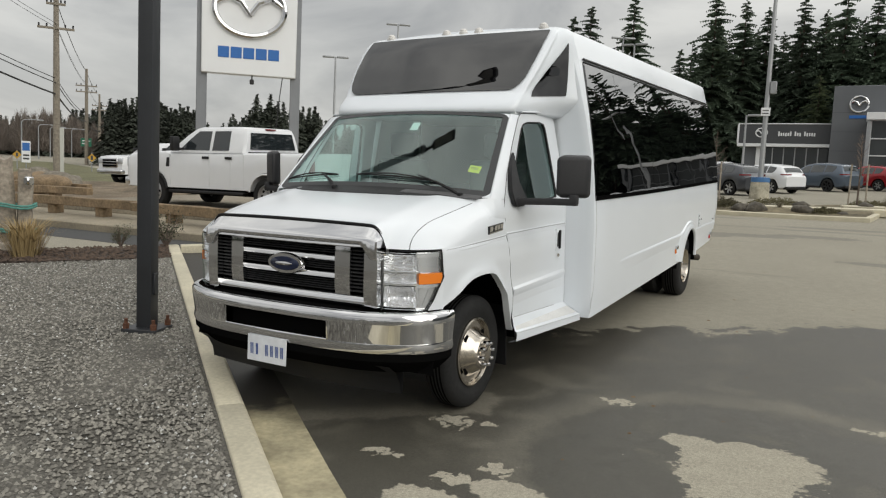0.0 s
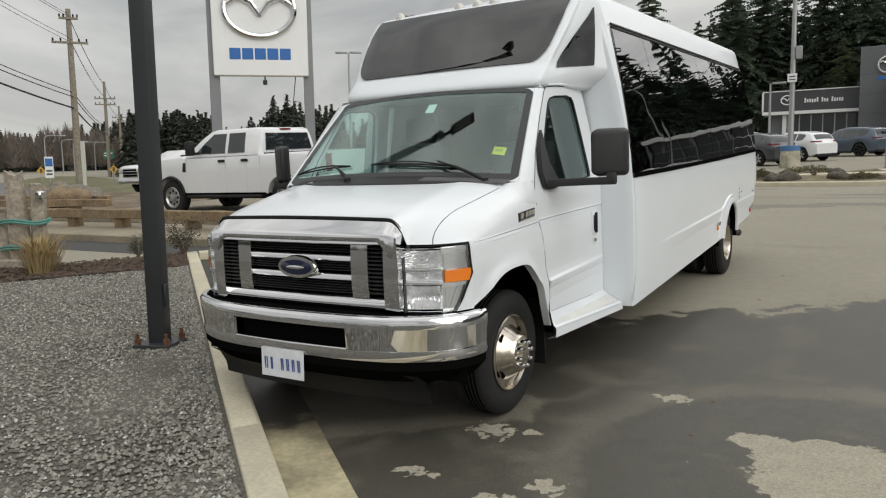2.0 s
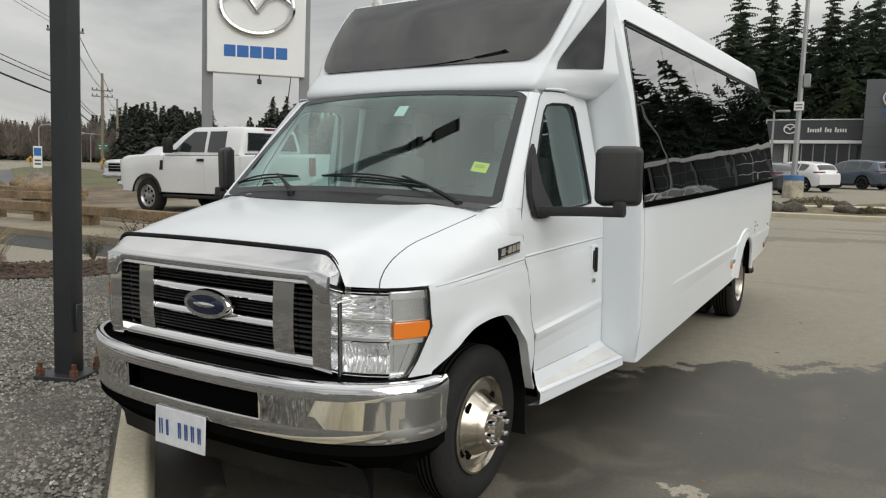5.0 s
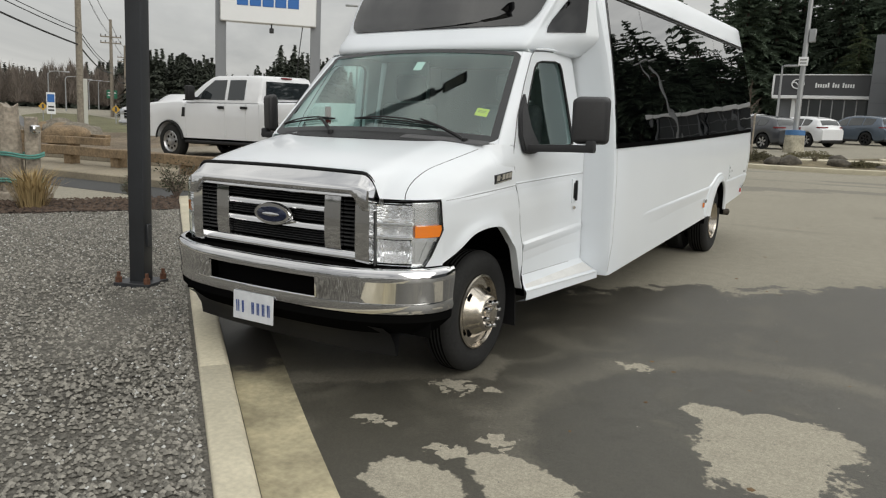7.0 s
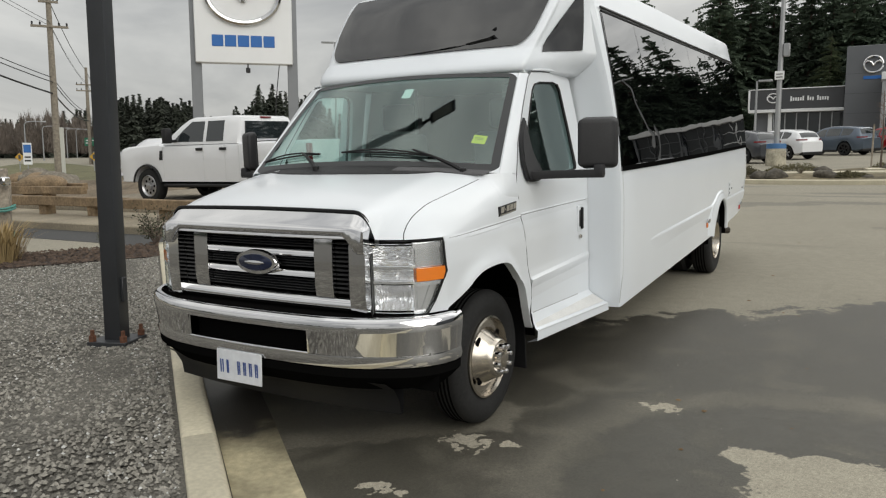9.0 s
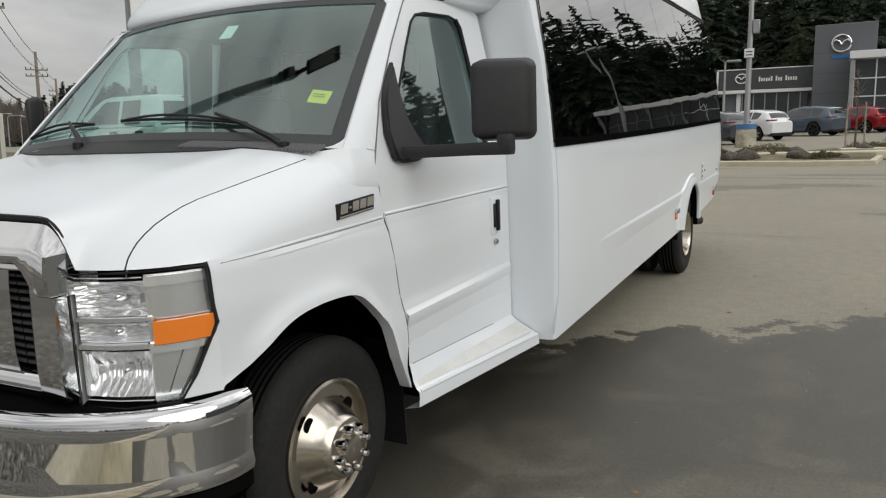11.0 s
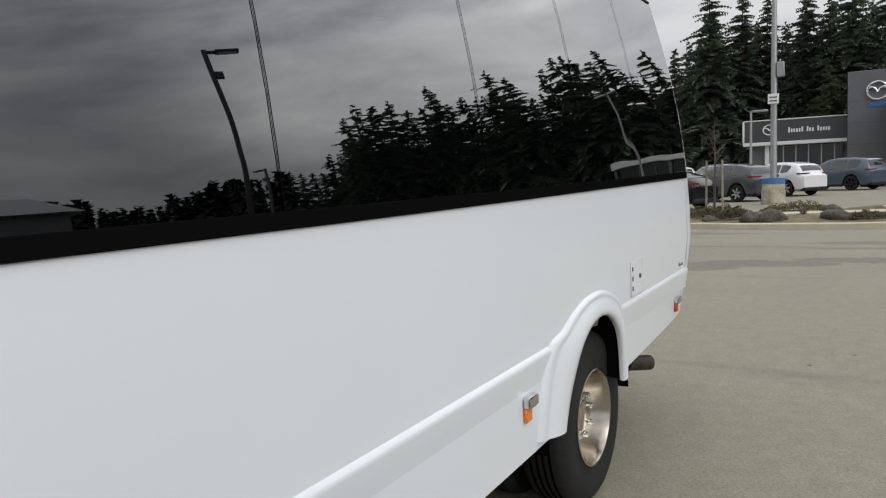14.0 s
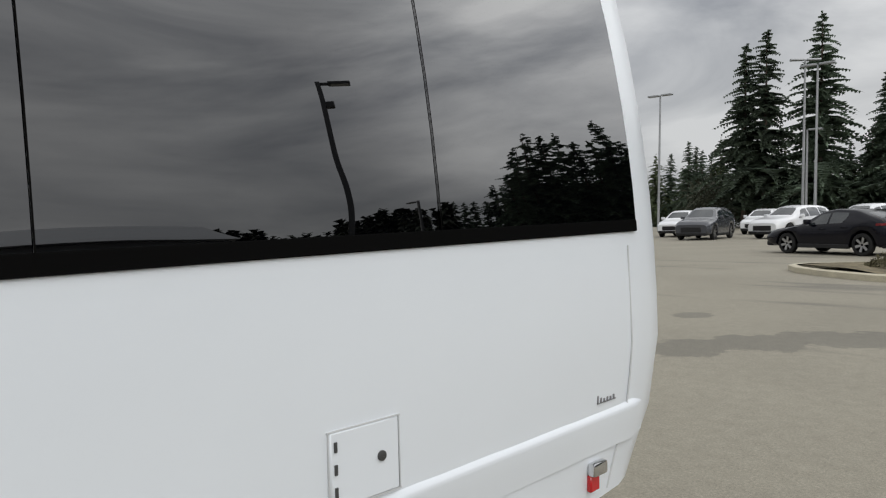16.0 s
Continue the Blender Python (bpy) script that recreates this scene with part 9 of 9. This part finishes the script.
for i in range(6):
    x = -4.5 + i * 0.8
    g = clad("shop_window", (x + 0.05, 0.22, 0.1), (x + 0.75, 0.30, 2.85), SHOP_GLASS, deal, 0)
    clad("mullion", (x - 0.04, 0.16, -0.3), (x + 0.04, 0.33, 2.9), GALV, g, 0)
tower = clad("tower", (0.30, -1.2, -0.8), (4.15, 8.0, 7.35), GREY_CLAD, deal, 0.03, "tall grey entrance tower")
for z in (1.2, 2.6, 4.0, 5.4):
    clad("cladding_joint", (0.29, -1.206, z), (4.16, -1.19, z + 0.02), PANEL, tower, 0)
e2 = part("tower_emblem", ring_emblem(0.58, 0.56, -1.27, 6.00, 0.085), CHROME, tower, "silver winged oval emblem")
e2.location.x = 2.0
clad("tower_bar", (1.42, -1.25, 4.98), (2.58, -1.205, 5.20), BRIGHT_BLUE, tower, 0)
# glazed entrance and white portal, then the low wing mirrored in the bus
clad("portal_roof", (2.55, -3.2, 4.72), (17.5, 6.0, 5.24), WHITE_TRIM, deal, 0.03, "pale canopy fascia")
for x in (2.62, 5.3, 8.0, 10.7, 13.4, 17.0):
    clad("portal_column", (x, -3.05, -0.8), (x + 0.26, -2.78, 4.71), GALV if x < 6 else GREY_CLAD, deal)
for i in range(11):
    x = 2.92 + i * 1.3
    for z0, z1 in ((0.0, 2.2), (2.3, 3.4), (3.5, 4.68)):
        g = clad("shop_window", (x, -2.62, z0), (x + 1.22, -2.56, z1), SHOP_GLASS, deal, 0)
        clad("transom", (x - 0.04, -2.68, z1), (x + 1.26, -2.54, z1 + 0.08), WHITE_TRIM if i < 6 else GREY_CLAD, g, 0)
    clad("mullion", (x - 0.08, -2.70, -0.3), (x, -2.54, 4.70), WHITE_TRIM if i < 6 else GREY_CLAD, deal, 0)
clad("wing", (4.2, -1.3, -0.8), (17.3, 9.0, 4.81), make("pale_interior", (0.16, 0.165, 0.17), 0.7, stain=0.3, stain_scale=0.6), deal, 0)
# a plain shed that shows only as a mirrored roofline
shed = thing("workshop", up_at(40.6, 10.5, 100), "long grey workshop with a low pitched roof", "building")
bm = bmesh.new()
box(bm, (-14, -6, -1), (14, 6, 6.6))
part("wall", bm, GREY_CLAD, shed)
bm = bmesh.new()
slab(bm, [(-14.5, -6.5, 6.6), (-14.5, 0, 8.6), (-14.5, 6.5, 6.6)], (29, 0, 0))
part("roof", bm, POST_GREY, shed)

# ---- woods ----
FIRS = [conifer(18, 1, NEEDLE, 0.29, 0.06, 46, 0.10), conifer(18, 2, NEEDLE, 0.26, 0.12, 42, 0.16), conifer(18, 3, NEEDLE, 0.33, 0.04, 46, 0.08), conifer(18, 4, NEEDLE2, 0.34, 0.03, 44, 0.06), conifer(18, 5, NEEDLE, 0.23, 0.20, 38, 0.24, 0.6)]
used = set()


def fir(i, x, y, h, rz=0.0, z=0.0):
    src = FIRS[i]
    m = up_at(x, y, rz, far_lift(x, y) + z) @ Matrix.Scale(h / 18.0, 4)
    if i not in used:
        used.add(i)
        src.matrix_world = m
        return src
    made = copy_thing(src, m)
    made.scale = (h / 18.0,) * 3
    return made


HERO = [(1, -23.2, 70.5, 17.4), (1, -25.2, 71.0, 16.6), (0, -19.2, 72.0, 18.4), (1, -15.5, 77, 13.5), (4, -13.6, 74.5, 13.6), (0, -11.2, 71.5, 18.2), (2, -8.8, 73.5, 17.2), (0, -6.9, 74.5, 16.6), (0, -3.6, 72.5, 17.0), (2, -2.0, 76.0, 16.0),
        (2, -0.2, 72.0, 17.6), (0, 2.2, 73.5, 16.8), (2, 4.0, 72.0, 17.6), (3, -1.6, 68.5, 9.5), (3, 1.0, 69.5, 8.5), (0, 6.6, 75, 17.8)]
for i, x, y, h in HERO:
    fir(i, x, y, h, (x * 37) % 360)
rnd = random.Random(77)
for k in range(15):
    x = -13.5 + 26 * (k / 14) + rnd.uniform(-0.5, 0.5)
    fir(rnd.choice((2, 3, 0, 2)), x, 79 + rnd.uniform(-1.5, 2), rnd.uniform(14.0, 17.0), rnd.uniform(0, 360))
for k in range(46):
    x = -20 + 62 * (k / 45) + rnd.uniform(-0.8, 0.8)
    y = (81 if x < 12 else 81 - 0.35 * (x - 12)) + rnd.uniform(-3.5, 5)
    h = rnd.uniform(11.5, 15.5) if x > -14 else rnd.uniform(7.5, 11.5)
    fir(rnd.choice((0, 2, 2, 3, 3, 0, 1)), x, y, h, rnd.uniform(0, 360))
for k in range(26):
    x = -17 + 28 * (k / 25)
    fir(rnd.choice((3, 3, 2)), x + rnd.uniform(-.5, .5), 74.5 + rnd.uniform(-1.5, 2.5), rnd.uniform(5.5, 9.5), rnd.uniform(0, 360))
for k in range(20):
    x = -50 + 33 * (k / 19)
    fir(rnd.choice((1, 3, 4, 2)), x, 96 + rnd.uniform(-5, 8), rnd.uniform(8, 11.5), rnd.uniform(0, 360))
for k in range(22):   # firs mirrored in the bus windows
    a = radians(lerp(10, 37, k / 21))
    d = rnd.uniform(62, 74)
    fir(rnd.choice((0, 1, 2, 1, 4)), 1.2 + d * math.sin(a), 5 + d * math.cos(a), rnd.uniform(16, 22), rnd.uniform(0, 360))
for k in range(10):
    a = radians(lerp(36.0, 43.5, k / 9))
    d = rnd.uniform(62, 72)
    fir(rnd.choice((0, 1, 4)), 1.2 + d * math.sin(a), 5 + d * math.cos(a), lerp(16.5, 10.0, k / 9) + rnd.uniform(-1.5, 1.5), rnd.uniform(0, 360))
# far tree lines, too small and many to count
WOODS = make("far_woods", (0.052, 0.062, 0.044), 0.9, vary=0.5, grain=0.3, scale=0.3)
WOODS_BARE = make("far_bare_woods", (0.165, 0.138, 0.118), 0.9, vary=0.35, grain=0.3, scale=0.3)


def far_woods(name, seed, a0, a1, d0, d1, h0, h1, count, mat, label, shape="fir", wave=0.4, fine=1.0):
    r = random.Random(seed)
    V, F = [], []
    for _ in range(count):
        a, d = radians(r.uniform(a0, a1)), r.uniform(d0, d1)
        x, y = 3 + d * math.sin(a), -3 + d * math.cos(a)
        p = LOT @ Vector((x, y, far_lift(x, y)))
        h = r.uniform(h0, h1) * (1 - wave / 2 + wave * noise.noise(Vector((a * 9, seed, 0))))
        if shape == "fir":
            w = h * r.uniform(0.21, 0.33)
            for q in range(int(170 * fine * fine)):
                f = r.random() ** 1.25
                c = r.random() * 6.2832
                rr = w * (1 - f) ** 0.8 * r.uniform(0.25, 1.08)
                zc = p.z + h * (0.03 + 0.95 * f)
                L = h * r.uniform(0.045, 0.10) * (1.15 - 0.6 * f) / fine ** 0.85
                ca, sa = math.cos(c), math.sin(c)
                x0, y0 = p.x + rr * ca, p.y + rr * sa
                o = len(V)
                V += [(x0 - ca * L - sa * L * 0.7, y0 - sa * L + ca * L * 0.7, zc + L * 0.35), (x0 - ca * L + sa * L * 0.7, y0 - sa * L - ca * L * 0.7, zc + L * r.uniform(0.0, 0.6)), (x0 + ca * L * 0.8, y0 + sa * L * 0.8, zc - L * r.uniform(0.2, 0.9))]
                F.append((o, o + 1, o + 2))
            o = len(V)
            V += [(p.x - 0.012 * h, p.y, p.z), (p.x + 0.012 * h, p.y, p.z), (p.x, p.y, p.z + h), (p.x, p.y - 0.012 * h, p.z), (p.x, p.y + 0.012 * h, p.z)]
            F += [(o, o + 1, o + 2), (o + 3, o + 4, o + 2)]
        elif shape == "bush":
            w = h * 0.42
            for q in range(int(260 * fine * fine)):
                c, e, k = r.random() * 6.2832, r.uniform(0, 1.5), r.uniform(0.55, 1.08)
                x0, y0, zc = p.x + w * k * math.cos(c) * math.cos(e), p.y + w * k * math.sin(c) * math.cos(e), p.z + h * (0.12 + 0.85 * k * math.sin(e))
                L = h * r.uniform(0.035, 0.085) / fine ** 0.85
                o = len(V)
                V += [(x0 + L * r.uniform(-1, 1), y0 + L * r.uniform(-1, 1), zc + L * r.uniform(-1, 1)) for _ in range(3)]
                F.append((o, o + 1, o + 2))
        else:
            w = h * 0.26
            for q in range(190):
                f = r.uniform(0.15, 1.0)
                c = r.random() * 6.2832
                rr = w * r.random() ** 0.6 * math.sin(math.pi * min(1, 0.25 + 0.7 * f))
                x0, y0, zc = p.x + rr * math.cos(c) * 0.5, p.y + rr * math.sin(c) * 0.5, p.z + h * f * 0.8
                L = h * r.uniform(0.10, 0.24)
                x1, y1 = x0 + rr * math.cos(c) * 0.6 + 0.25 * L * r.uniform(-1, 1), y0 + rr * math.sin(c) * 0.6 + 0.25 * L * r.uniform(-1, 1)
                t = h * r.uniform(0.003, 0.008)
                o = len(V)
                V += [(x0 - t * math.sin(c), y0 + t * math.cos(c), zc), (x0 + t * math.sin(c), y0 - t * math.cos(c), zc), (x1, y1, min(zc + L, p.z + h * 1.05))]
                F.append((o, o + 1, o + 2))
    ob = raw(name, V, F, mat)
    tagged(ob, label, "woods", kind="stuff")


far_woods("far_conifers", 10, -80, -53, 215, 250, 10.5, 16.5, 340, WOODS, "distant line of dark conifers", wave=0.35, fine=1.4)
far_woods("far_conifers", 1, -54, -33, 150, 215, 8, 13.5, 300, WOODS, "distant line of dark conifers", fine=1.4)
far_woods("far_bare_trees", 2, -80, -50, 168, 212, 7.5, 13.5, 640, WOODS_BARE, "distant grey-brown bare trees", "round")
far_woods("near_conifers", 3, -54.6, -48.6, 92, 108, 6.4, 8.6, 120, WOODS, "dark conifers across the road", wave=0.15, fine=1.7)
far_woods("near_conifers", 21, -44.7, -43.3, 112, 120, 12.0, 14.0, 4, WOODS, "taller dark conifers across the road", fine=2.0)
far_woods("near_conifers", 8, -52.3, -39.5, 112, 140, 6.5, 11.0, 300, WOODS, "dark conifers across the road", fine=1.5)
far_woods("far_conifers", 4, 30, 175, 130, 190, 9, 14, 260, WOODS, "distant line of dark conifers")
far_woods("far_conifers", 5, -180, -80, 150, 210, 8, 13, 160, WOODS, "distant line of dark conifers")
far_woods("tree_belt", 7, 40, 66, 70, 78, 10.6, 12.2, 300, WOODS, "belt of dark conifers beyond the lot", wave=0.15)
far_woods("tree_belt", 9, 37.5, 41, 66, 74, 11.5, 14.0, 26, WOODS, "belt of taller conifers beyond the lot")
far_woods("undergrowth", 6, -24, 30, 80, 92, 3, 5.0, 300, make("undergrowth_brush", (0.045, 0.05, 0.03), 0.9, vary=0.5), "dark undergrowth beneath the firs", "bush")
